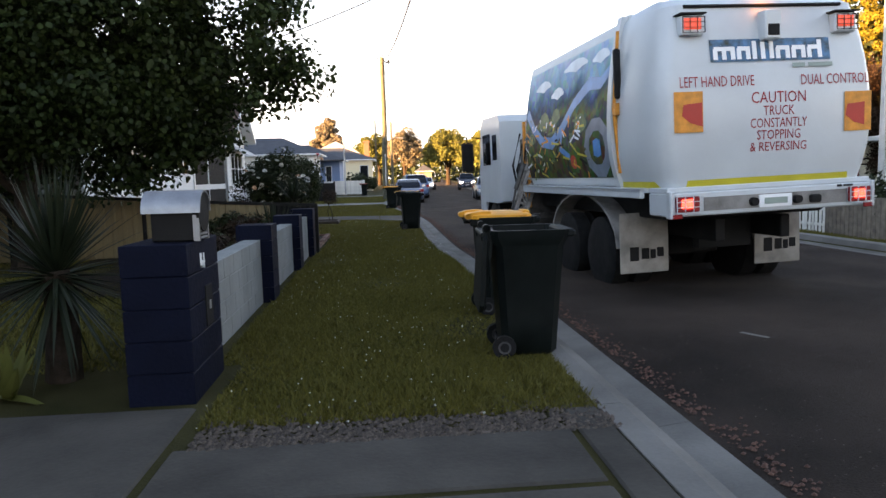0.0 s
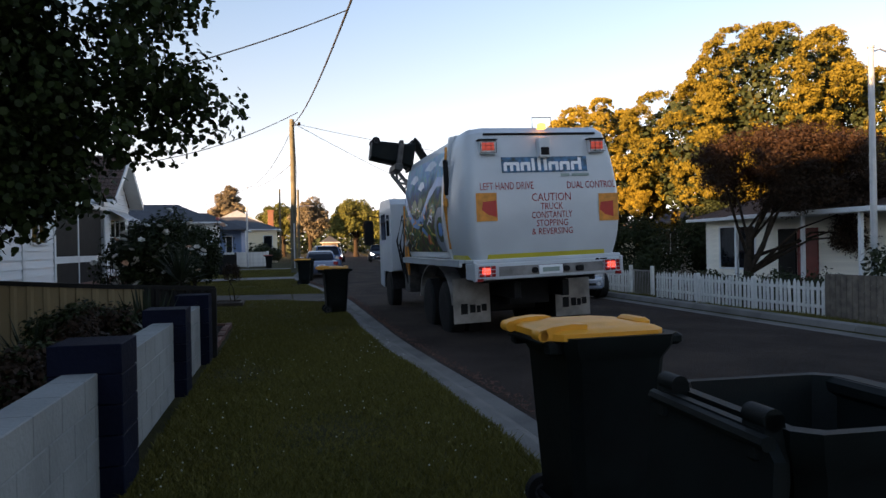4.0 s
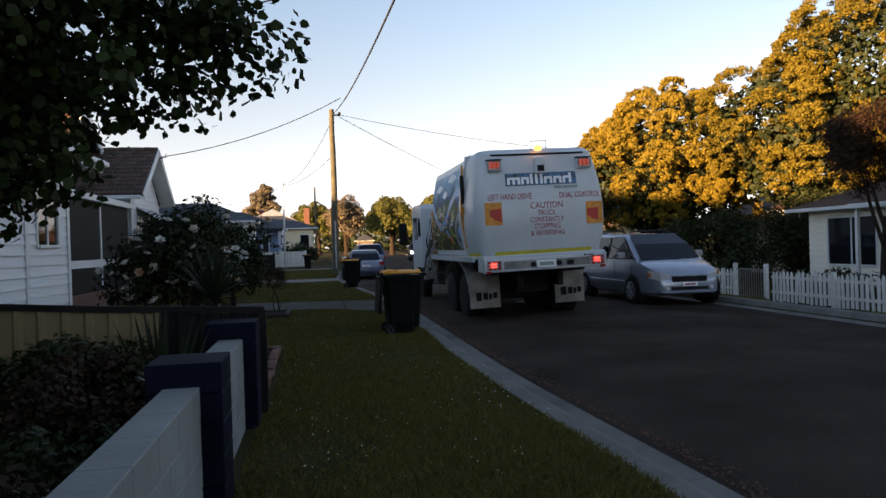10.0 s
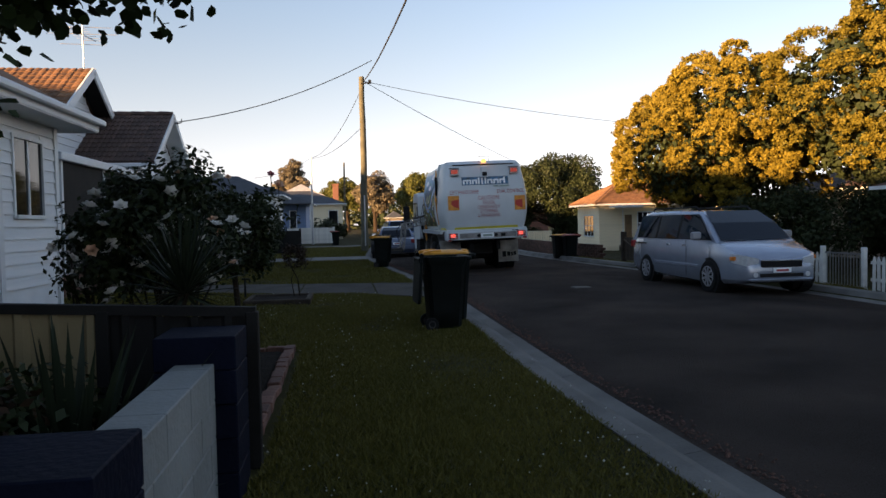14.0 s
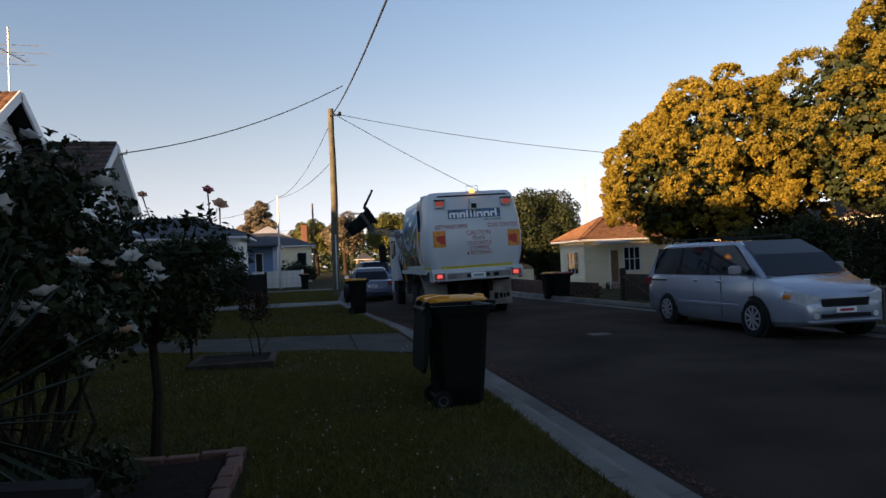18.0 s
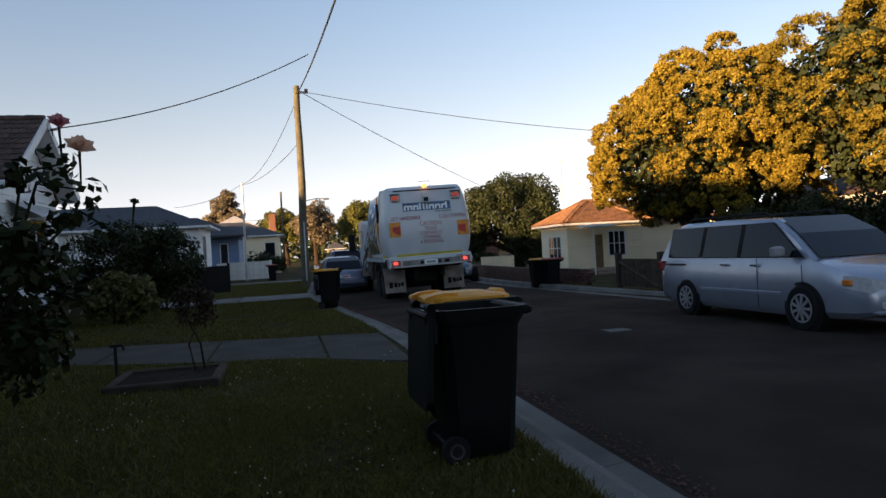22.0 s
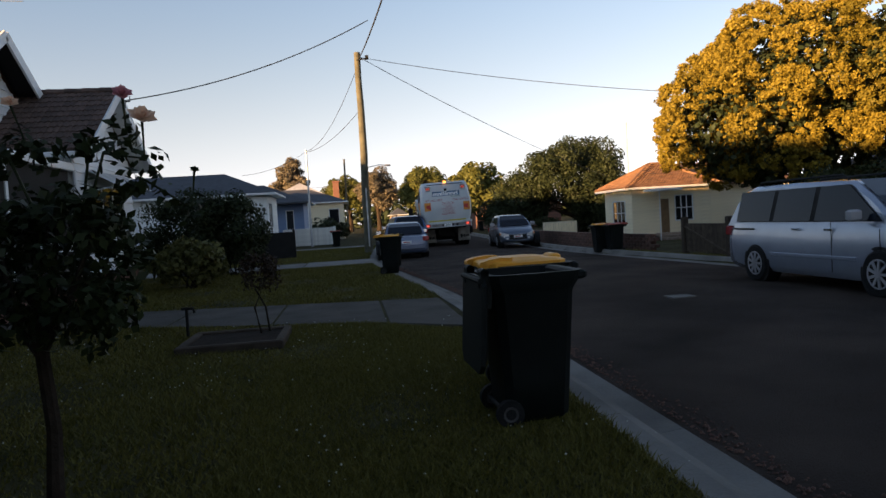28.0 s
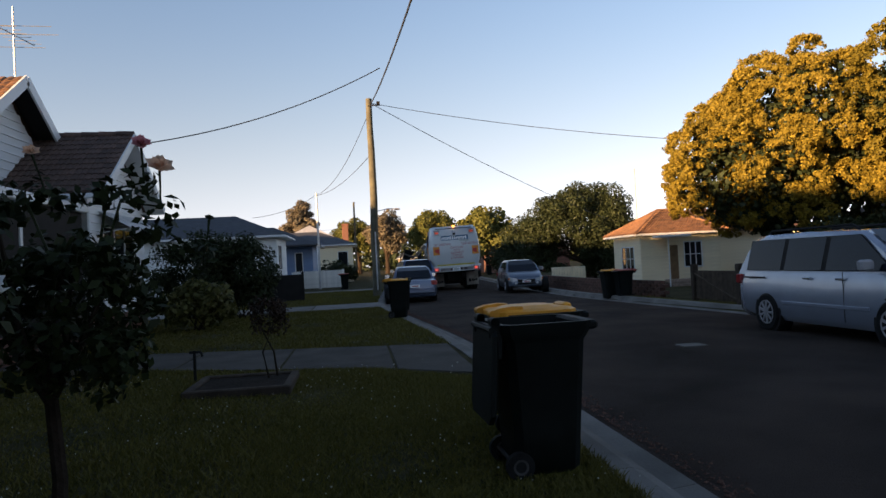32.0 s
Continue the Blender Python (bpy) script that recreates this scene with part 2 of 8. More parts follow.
M["hatch_paint"] = mat("hatch_paint", (0.1, 0.13, 0.17), 0.3, 0.55, var=0.04, bump=0, coat=0.6)
M["board_white"] = mat("board_white", (0.68, 0.7, 0.7), 0.6, var=0.07, scale=2.5, bump=0.1, bscale=40, rand=0.04)
M["board_cream"] = mat("board_cream", (0.78, 0.67, 0.46), 0.6, var=0.07, scale=2.5, bump=0.1, bscale=40, rand=0.03)
M["board_blue"] = mat("board_blue", (0.13, 0.21, 0.36), 0.6, var=0.08, scale=2.5, bump=0.1, rand=0.03)
M["trim_white"] = mat("trim_white", (0.64, 0.66, 0.66), 0.5, var=0.05)
M["tile_brown"] = mat("tile_brown", (0.085, 0.05, 0.037), 0.8, var=0.4, scale=4, bump=0.3, bscale=30, rand=0.3)
M["tile_orange"] = mat("tile_orange", (0.17, 0.082, 0.036), 0.8, var=0.3, scale=4, bump=0.3, rand=0.25)
M["tile_dark"] = mat("tile_dark", (0.045, 0.05, 0.06), 0.7, var=0.25, scale=3, bump=0.2, rand=0.15)
M["iron_light"] = mat("iron_light", (0.5, 0.5, 0.49), 0.5, 0.3, var=0.2, scale=3)
M["brick"] = mat("brick", (0.14, 0.062, 0.042), 0.85, var=0.3, scale=8, bump=0.4, bscale=50, rand=0.3)
M["brick_pale"] = mat("brick_pale", (0.3, 0.22, 0.17), 0.85, var=0.3, scale=8, bump=0.4, bscale=50, rand=0.25)
M["brick_old"] = mat("brick_old", (0.09, 0.042, 0.028), 0.9, var=0.35, scale=8, bump=0.4, bscale=50, rand=0.3)
M["wood_grey"] = mat("wood_grey", (0.16, 0.13, 0.1), 0.85, var=0.35, scale=6, bump=0.35, bscale=40, rand=0.2)
M["wood_dark"] = mat("wood_dark", (0.06, 0.045, 0.033), 0.9, var=0.35, scale=6, bump=0.35, bscale=40, rand=0.25, spec=0.15)
M["wood_pole"] = mat("wood_pole", (0.078, 0.074, 0.048), 0.85, var=0.4, scale=3, bump=0.5, bscale=25)
M["bark"] = mat("bark", (0.03, 0.022, 0.016), 0.9, var=0.4, scale=8, bump=0.8, bscale=25, spec=0.1)
M["metal_pole"] = mat("metal_pole", (0.42, 0.43, 0.43), 0.45, 0.5, var=0.15)
M["wire"] = mat("wire", (0.02, 0.02, 0.02), 0.6, var=0.1, bump=0)
M["picket"] = mat("picket_white", (0.66, 0.65, 0.6), 0.65, var=0.12, scale=6, bump=0.1, rand=0.08)
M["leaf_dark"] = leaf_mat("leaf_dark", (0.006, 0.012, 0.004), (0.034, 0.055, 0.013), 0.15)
M["leaf_gold"] = leaf_mat("leaf_gold", (0.1, 0.08, 0.012), (0.34, 0.25, 0.03), 0.25, 0.6, 0.7)
M["leaf_olive"] = leaf_mat("leaf_olive", (0.085, 0.074, 0.012), (0.22, 0.168, 0.02), 0.25, 0.6, 0.6)
M["leaf_green"] = leaf_mat("leaf_green", (0.06, 0.075, 0.02), (0.14, 0.14, 0.035), 0.25)
# deep green foliage; also the shade colour inside the lobed gold crowns
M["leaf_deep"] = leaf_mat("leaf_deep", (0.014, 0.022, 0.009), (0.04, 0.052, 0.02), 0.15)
M["leaf_bronze"] = leaf_mat("leaf_bronze", (0.014, 0.009, 0.006), (0.05, 0.026, 0.013), 0.15)
M["leaf_rose"] = leaf_mat("leaf_rose", (0.009, 0.015, 0.004), (0.03, 0.042, 0.013), 0.12)
M["leaf_lime"] = leaf_mat("leaf_lime", (0.035, 0.04, 0.012), (0.17, 0.16, 0.05), 0.25)
M["leaf_yucca"] = leaf_mat("leaf_yucca", (0.009, 0.014, 0.008), (0.028, 0.038, 0.02), 0.1, 0.45)
M["petal_white"] = leaf_mat("petal_white", (0.7, 0.68, 0.62), (0.82, 0.8, 0.76), 0.3)
M["petal_peach"] = leaf_mat("petal_peach", (0.7, 0.4, 0.26), (0.78, 0.55, 0.38), 0.3)
M["petal_pink"] = leaf_mat("petal_pink", (0.5, 0.16, 0.18), (0.6, 0.25, 0.25), 0.25)
M["petal_red"] = leaf_mat("petal_red", (0.3, 0.02, 0.03), (0.4, 0.04, 0.05), 0.2)
M["far_leaf"] = leaf_mat("far_leaf", (0.1, 0.088, 0.06), (0.19, 0.16, 0.11), 0.2)


# ---- mesh helpers ----
def mesh(name, verts, faces, material=None, smooth=False):
    me = bpy.data.meshes.new(name)
    me.from_pydata([tuple(v) for v in verts], [], faces)
    if material:
        me.materials.append(material)
    if smooth:
        for p in me.polygons:
            p.use_smooth = True
    return me


def part(name, me, parent=None, m=None, label=""):
    """Links a mesh as one object under a thing or a part."""
    ob = new(name, me)
    if parent is not None:
        ob.parent = parent
    if m is not None:
        ob.matrix_basis = m
    if label:
        ob["label"] = label
    return ob


class Build:
    """Collects boxes, tubes and lofts into one mesh."""
    def __init__(self):
        self.v, self.f = [], []

    def add(self, verts, faces):
        n = len(self.v)
        self.v += [tuple(v) for v in verts]
        self.f += [tuple(i + n for i in f) for f in faces]
        return self

    def box(self, x0, x1, y0, y1, z0, z1, bev=0.0):
        if bev <= 0:
            v = [(x, y, z) for z in (z0, z1) for y in (y0, y1) for x in (x0, x1)]
            return self.add(v, [(0, 2, 3, 1), (4, 5, 7, 6), (0, 1, 5, 4), (2, 6, 7, 3), (0, 4, 6, 2), (1, 3, 7, 5)])
        b = min(bev, (x1 - x0) * 0.45, (y1 - y0) * 0.45, (z1 - z0) * 0.45)

        def ring(z, d):
            c = b + d
            return [(x0 + c, y0 + d, z), (x1 - c, y0 + d, z), (x1 - d, y0 + c, z), (x1 - d, y1 - c, z), (x1 - c, y1 - d, z), (x0 + c, y1 - d, z), (x0 + d, y1 - c, z), (x0 + d, y0 + c, z)]
        return self.loft([ring(z0, b), ring(z0 + b, 0), ring(z1 - b, 0), ring(z1, b)])

    def loft(self, rings, cap=True, closed=True):
        n, k = len(self.v), len(rings[0])
        for r in rings:
            self.v += [tuple(p) for p in r]
        for i in range(len(rings) - 1):
            for j in range(k if closed else k - 1):
                a, b = n + i * k + j, n + i * k + (j + 1) % k
                self.f.append((a, b, b + k, a + k))
        if cap:
            self.f.append(tuple(n + j for j in reversed(range(k))))
            self.f.append(tuple(n + (len(rings) - 1) * k + j for j in range(k)))
        return self

    def tube(self, pts, r, k=8, cap=True):
        pts = [Vector(p) for p in pts]
        rs = r if isinstance(r, (list, tuple)) else [r] * len(pts)
        rings = []
        for i, p in enumerate(pts):
            d = (pts[min(i + 1, len(pts) - 1)] - pts[max(i - 1, 0)]).normalized()
            a = d.orthogonal().normalized() if abs(d.z) > 0.99 else d.cross(Vector((0, 0, 1))).normalized()
            b = d.cross(a).normalized()
            rings.append([p + (a * math.cos(2 * math.pi * j / k) + b * math.sin(2 * math.pi * j / k)) * rs[i] for j in range(k)])
        return self.loft(rings, cap)

    def disc(self, c, axis, prof, k=20):
        """A turned shape round an axis 'x', 'y' or 'z': prof is rows of (along, radius)."""
        rings = []
        for s, r in prof:
            ring = []
            for j in range(k):
                u, w = math.cos(2 * math.pi * j / k) * r, math.sin(2 * math.pi * j / k) * r
                p = {"x": (s, u, w), "y": (u, s, w), "z": (u, w, s)}[axis]
                ring.append((c[0] + p[0], c[1] + p[1], c[2] + p[2]))
            rings.append(ring)
        return self.loft(rings)

    def mesh(self, name, material, smooth=False):
        me = mesh(name, self.v, self.f, material, False)
        bm = bmesh.new()
        bm.from_mesh(me)
        bmesh.ops.recalc_face_normals(bm, faces=bm.faces)
        bm.to_mesh(me)
        bm.free()
        if smooth:
            for p in me.polygons:
                p.use_smooth = True
            me.set_sharp_from_angle(angle=radians(35))
        return me


def box_mesh(name, material, x0, x1, y0, y1, z0, z1, bev=0.01):
    return Build().box(x0, x1, y0, y1, z0, z1, bev).mesh(name, material)


def empty(name, m, label, category, group=""):
    ob = new(name)
    ob.empty_display_size = 0.2
    ob.matrix_basis = m
    return tagged(ob, label, category, group)


def one(name, me, label, category, group="", kind="", m=None):
    ob = new(name, me)
    if m is not None:
        ob.matrix_basis = m
    return tagged(ob, label, category, group, kind)


def text_mesh(body, width, height, material, depth=0.004):
    """Letters in the built-in font as a mesh, centred, of that width and height, in the xz plane."""
    cu = bpy.data.curves.new("letters", "FONT")
    cu.body, cu.align_x, cu.align_y, cu.extrude, cu.resolution_u = body, "CENTER", "CENTER", 0.0, 2
    tmp = new("letters", cu)
    bpy.context.view_layer.update()
    me = bpy.data.meshes.new_from_object(tmp.evaluated_get(bpy.context.evaluated_depsgraph_get()))
    bpy.data.objects.remove(tmp)
    co = np.array([v.co for v in me.vertices])
    lo, hi = co.min(0), co.max(0)
    out = [((p[0] - (lo[0] + hi[0]) / 2) / (hi[0] - lo[0]) * width, 0, (p[1] - (lo[1] + hi[1]) / 2) / (hi[1] - lo[1]) * height) for p in co]
    faces = [tuple(p.vertices) for p in me.polygons]
    bpy.data.meshes.remove(me)
    return mesh("letters", out, faces, material)


def leaves(rng, centres, radii, count, size, material, name, shell=0.55, aspect=1.8, droop=0.0, wild=0.7, six=False):
    """Many small leaves, each a bent quad pair, about the clumps at centres."""
    centres, radii = np.asarray(centres, float), np.asarray(radii, float)
    if radii.ndim == 1:
        radii = np.repeat(radii[:, None], 3, 1)
    w = radii.prod(1) ** 0.667
    pick = rng.choice(len(centres), count, p=w / w.sum())
    d = rng.normal(size=(count, 3))
    d /= np.linalg.norm(d, axis=1)[:, None]
    rad = shell + (1 - shell) * rng.random(count) ** 0.6
    pos = centres[pick] + d * radii[pick] * rad[:, None]
    nrm = d + rng.normal(scale=wild, size=(count, 3)) + (0, 0, 0.5 if wild > 0.5 else 0.15)
    nrm /= np.linalg.norm(nrm, axis=1)[:, None]
    t = np.cross(nrm, rng.normal(size=(count, 3)))
    t[:, 2] -= droop
    t /= np.linalg.norm(t, axis=1)[:, None] + 1e-9
    b = np.cross(nrm, t)
    s = size * (0.65 + 0.7 * rng.random(count))[:, None]
    p0, p2 = pos - t * s * aspect * 0.5, pos + t * s * aspect * 0.5
    p1, p3 = pos + b * s * 0.5 + nrm * s * 0.12, pos - b * s * 0.5 + nrm * s * 0.12
    ring = [p0, p1, p2, p3]
    if six:
        ax, bx_ = t * s * aspect * 0.5, b * s * 0.5
        ring = [p0, pos - ax * 0.45 + bx_, pos + ax * 0.4 + bx_ * 0.8 + nrm * s * 0.1, p2, pos + ax * 0.4 - bx_ * 0.8 + nrm * s * 0.1, pos - ax * 0.45 - bx_]
    q = len(ring)
    verts = np.stack(ring, 1).reshape(-1, 3)
    me = bpy.data.meshes.new(name)
    me.vertices.add(len(verts))
    me.vertices.foreach_set("co", verts.ravel())
    me.loops.add(count * q)
    me.loops.foreach_set("vertex_index", np.arange(count * q))
    me.polygons.add(count)
    me.polygons.foreach_set("loop_start", np.arange(0, count * q, q))
    me.polygons.foreach_set("loop_total", np.full(count, q))
    me.update()
    me.materials.append(material)
    return me


def crown_clumps(rng, centre, radius, n, clump, flat=1.0, low=-0.75, inner=0.5):
    """Centres of leaf clumps over the outside of a crown, with lumps and gaps."""
    out, rs = [], []
    while len(out) < n:
        d = rng.normal(size=3)
        d /= np.linalg.norm(d)
        if d[2] < low:
            continue
        r = (inner + (1 - inner) * rng.random() ** 0.5) * (0.88 + 0.2 * math.sin(d[0] * 5 + 1) * math.cos(d[1] * 4))
        out.append(np.asarray(centre) + d * np.asarray(radius) * r)
        k = clump * (0.7 + 0.7 * rng.random())
        rs.append((k, k, k * flat))
    return out, rs


def limb_mesh(rng, base, height, r0, targets, material, name="trunk"):
    """A tapered trunk that leans a little, with limbs out to the targets."""
    B = Build()
    base = Vector(base)
    top = base + Vector((rng.normal() * 0.12 * height * 0.3, rng.normal() * 0.12 * height * 0.3, height))
    pts = [base.lerp(top, k / 5) + Vector((rng.normal(), rng.normal(), 0)) * (0.05 * r0 if k else 0) for k in range(6)]
    B.tube(pts, [r0 * (1.25 - 0.6 * k / 5 if k else 1.5) for k in range(6)], 10)
    for tg in targets:
        tg = Vector(tg)
        k = rng.integers(2, 6)
        a = pts[k]
        mid = a.lerp(tg, 0.5) + Vector((0, 0, (tg - a).length * 0.12))
        rr = r0 * (0.6 - 0.06 * k)
        B.tube([a, a.lerp(mid, 0.5) + Vector((rng.normal() * 0.05, rng.normal() * 0.05, 0)), mid, mid.lerp(tg, 0.5), tg], [rr, rr * 0.75, rr * 0.5, rr * 0.3, rr * 0.12], 6)
    return B.mesh(name, material, True)

# ---- the street: one ground sheet, road, kerbs, driveways ----
def bx(y):
    """How far the street has bent to the right at y."""
    k = 0.085
    u = y - 46.0
    q = min(1.0, max(0.0, (y - 24.0) / 20.0))
    return k * 0.5 * (u + math.sqrt(u * u + 90.0)) - k * 0.5 * (-46 + math.sqrt(46 * 46 + 90.0)) - 1.25 * q * q * (3 - 2 * q) if y > 0 else 0.0


def kx(x, y):
    """The left kerb draws in towards the verge along the middle of the street."""
    def ease(u):
        u = min(1.0, max(0.0, u))
        return u * u * (3 - 2 * u)
    return -0.27 * ease((y - 9.0) / 8.0) * (1 - ease((y - 36.0) / 10.0)) * (1 - ease((x - 3.6) / 4.0))


YS = [-300, -120, -60, -30, -15] + [i * 2.0 - 6 for i in range(0, 60)] + [120, 135, 150, 175, 200, 240, 300, 450, 700, 1200]
ROAD_L, ROAD_R = 3.52, 10.37


def road_z(x):
    """The crowned road."""
    return -0.13 + 0.05 * (x - ROAD_L) / 3.2 if x < 6.8 else -0.08 - 0.1 * (x - 6.8) / 3.57


def right_z(x):
    return -0.06 - 0.3 * min(1, max(0, (x - 10.65) / 2.4)) - 0.1 * min(1, max(0, (x - 13.0) / 4))


def strip(profile, ys, bend=True):
    """A sheet from a section (rows of x, z) swept along the street."""
    v, f, k = [], [], len(profile)
    for y in ys:
        s = bx(y) if bend else 0
        v += [(x + s + kx(x, y), y, z) for x, z in profile]
    for i in range(len(ys) - 1):
        for j in range(k - 1):
            a = i * k + j
            f.append((a, a + 1, a + 1 + k, a + k))
    return v, f


def sheet(profile, ys, name, material, bend=True):
    v, f = strip(profile, ys, bend)
    return mesh(name, v, f, material, True)


gx = [-1200, -300, -80, -30, -12, -6, -3, 0, 1.5, 2.96]
ground_profile = [(x, 0.0) for x in gx] + [(2.99, -0.42), (10.55, -0.42), (10.77, -0.07), (11.6, right_z(11.6)), (13.0, right_z(13.0)), (18, right_z(18)), (30, -0.46), (80, -0.46), (300, -0.46), (1200, -0.46)]
one("ground", sheet(ground_profile, YS, "ground", M["lawn"]), "short green lawn and bare verge beside the street", "ground", kind="structure")
rp = [(ROAD_L - 0.02 + i * (ROAD_R - ROAD_L + 0.04) / 14, 0) for i in range(15)]
one("road", sheet([(x, road_z(x)) for x, _ in rp], YS[2:], "road", M["asphalt"]), "worn dark grey asphalt street with a low crown", "road", kind="structure")


def kerb_section(side):
    if side < 0:
        return [(2.95, -0.3), (2.95, 0.012), (3.1, 0.015), (3.2, -0.02), (3.28, -0.13), (3.33, -0.15), (3.53, -0.126), (3.55, -0.3)]
    return [(10.35, -0.4), (10.37, -0.185), (10.65, -0.2), (10.71, -0.17), (10.77, -0.05), (10.83, -0.035), (10.99, -0.04), (10.99, -0.4)]


def kerb_piece(side, y0, y1):
    B = Build()
    ys = [y0 + (y1 - y0) * k / 3 for k in range(4)]
    B.loft([[(x + bx(y) + kx(x, y), y, z) for x, z in kerb_section(side)] for y in ys])
    return B.mesh("kerb", M["concrete"])


for side, nm in ((-1, "kerb_left"), (1, "kerb_right")):
    kb = new(nm)
    tagged(kb, "pale concrete kerb with a shallow gutter along the road", "kerb", kind="structure")
    y = -24.0
    while y < 130:
        ln = 2.4 if y < 44 else 8.0
        part("kerb_stone", kerb_piece(side, y + 0.004, y + ln - 0.004), kb)
        y += ln


def slab_row(name, label, rows, material, z=0.014, th=0.1, bev=0.012):
    d = new(name)
    tagged(d, label, "driveway", kind="structure")
    for x0, x1, y0, y1 in rows:
        part("slab", box_mesh("slab", material, x0, x1, y0, y1, z - th, z, bev), d)
    return d


slab_row("driveway_1", "grey concrete driveway with dark joints", [(0.58, 2.7, 3.8, 4.45), (0.58, 2.7, 0.8, 3.74), (-3.2, 0.53, 0.8, 5.15), (-6.6, -3.24, 0.8, 5.15), (0.58, 2.7, -3.0, 0.76), (-3.2, 0.53, -3.0, 0.76), (2.74, 2.945, -3.0, 4.78)], M["concrete_dark"])
d2 = new("driveway_2")
tagged(d2, "grey concrete driveway slanting across the grass verge", "driveway", kind="structure")


def d2_near(x):
    return 24.22 - 0.415 * (x - 1.6) if x < 1.62 else 24.21 - 0.8 * (x - 1.62)


def d2_far(x):
    return 27.0 - 0.25 * (x - 1.4)


for x0, x1 in ((1.64, 2.62), (0.02, 1.6), (-1.6, -0.02), (-3.4, -1.64), (-6.4, -3.44), (-9.6, -6.44)):
    sec = [(x0, d2_near(x0)), (x1, d2_near(x1)), (x1, d2_far(x1)), (x0, d2_far(x0))]
    part("slab", Build().loft([[(x, y, -0.086) for x, y in sec], [(x, y, 0.006) for x, y in sec], [(x + (0.01 if x == x0 else -0.01), y + (0.01 if k < 2 else -0.01), 0.014) for k, (x, y) in enumerate(sec)]]).mesh("slab", M["concrete_dark"]), d2)
slab_row("driveway_3", "pale concrete driveway across the grass verge", [(-5.0, -0.5, 38.6, 41.4), (-0.46, 2.0, 38.4, 41.6), (-9.4, -5.04, 38.6, 41.4)], M["concrete"])
slab_row("driveway_4", "pale concrete driveway across the grass verge", [(-5.0, 2.2, 56, 58.6)], M["concrete"])

# gravel between the first driveway and the grass
rng = np.random.default_rng(5)
B = Build()
for i in range(2600):
    x, y = rng.uniform(0.66, 2.98), 4.42 + abs(rng.normal(0, 0.2))
    if y > 5.1:
        continue
    s = rng.uniform(0.008, 0.022)
    z = 0.004 + s * 0.3
    B.add([(x - s, y, z), (x, y - s, z), (x + s, y, z), (x, y + s, z), (x + s * 0.2, y, z + s * 0.8)], [(0, 1, 4), (1, 2, 4), (2, 3, 4), (3, 0, 4)])
one("gravel", mesh("gravel", B.v, B.f, M["gravel"]), "loose brown gravel beside the concrete driveway", "gravel", kind="stuff")
# crumbs of soil, stone and dead leaf along the road's edge
B = Build()
for i in range(5200):
    y = rng.uniform(1, 46)
    x = 3.58 + abs(rng.normal(0, 0.1)) + bx(y) + kx(3.58, y)
    s = rng.uniform(0.006, 0.02)
    z = road_z(x - bx(y) - kx(3.58, y)) + s * 0.4
    B.add([(x - s, y, z), (x, y - s, z), (x + s, y, z), (x, y + s, z), (x, y, z + s * 0.7)], [(0, 1, 4), (1, 2, 4), (2, 3, 4), (3, 0, 4)])
one("roadside_grit", mesh("roadside_grit", B.v, B.f, M["brick_old"]), "brown grit and dead leaves along the gutter", "grit", kind="stuff")

# pale stone chips in the asphalt
B = Build()
for i in range(9000):
    x, y = rng.uniform(3.8, 9.5), rng.uniform(1, 24)
    s = rng.uniform(0.003, 0.008)
    z = road_z(x) + 0.001
    B.add([(x - s, y, z), (x, y - s, z), (x + s, y, z), (x, y + s, z), (x, y, z + s * 0.6)], [(0, 1, 4), (1, 2, 4), (2, 3, 4), (3, 0, 4)])
one("road_chips", mesh("road_chips", B.v, B.f, M["gravel"]), "pale stone chips worn into the asphalt", "chips", kind="stuff")


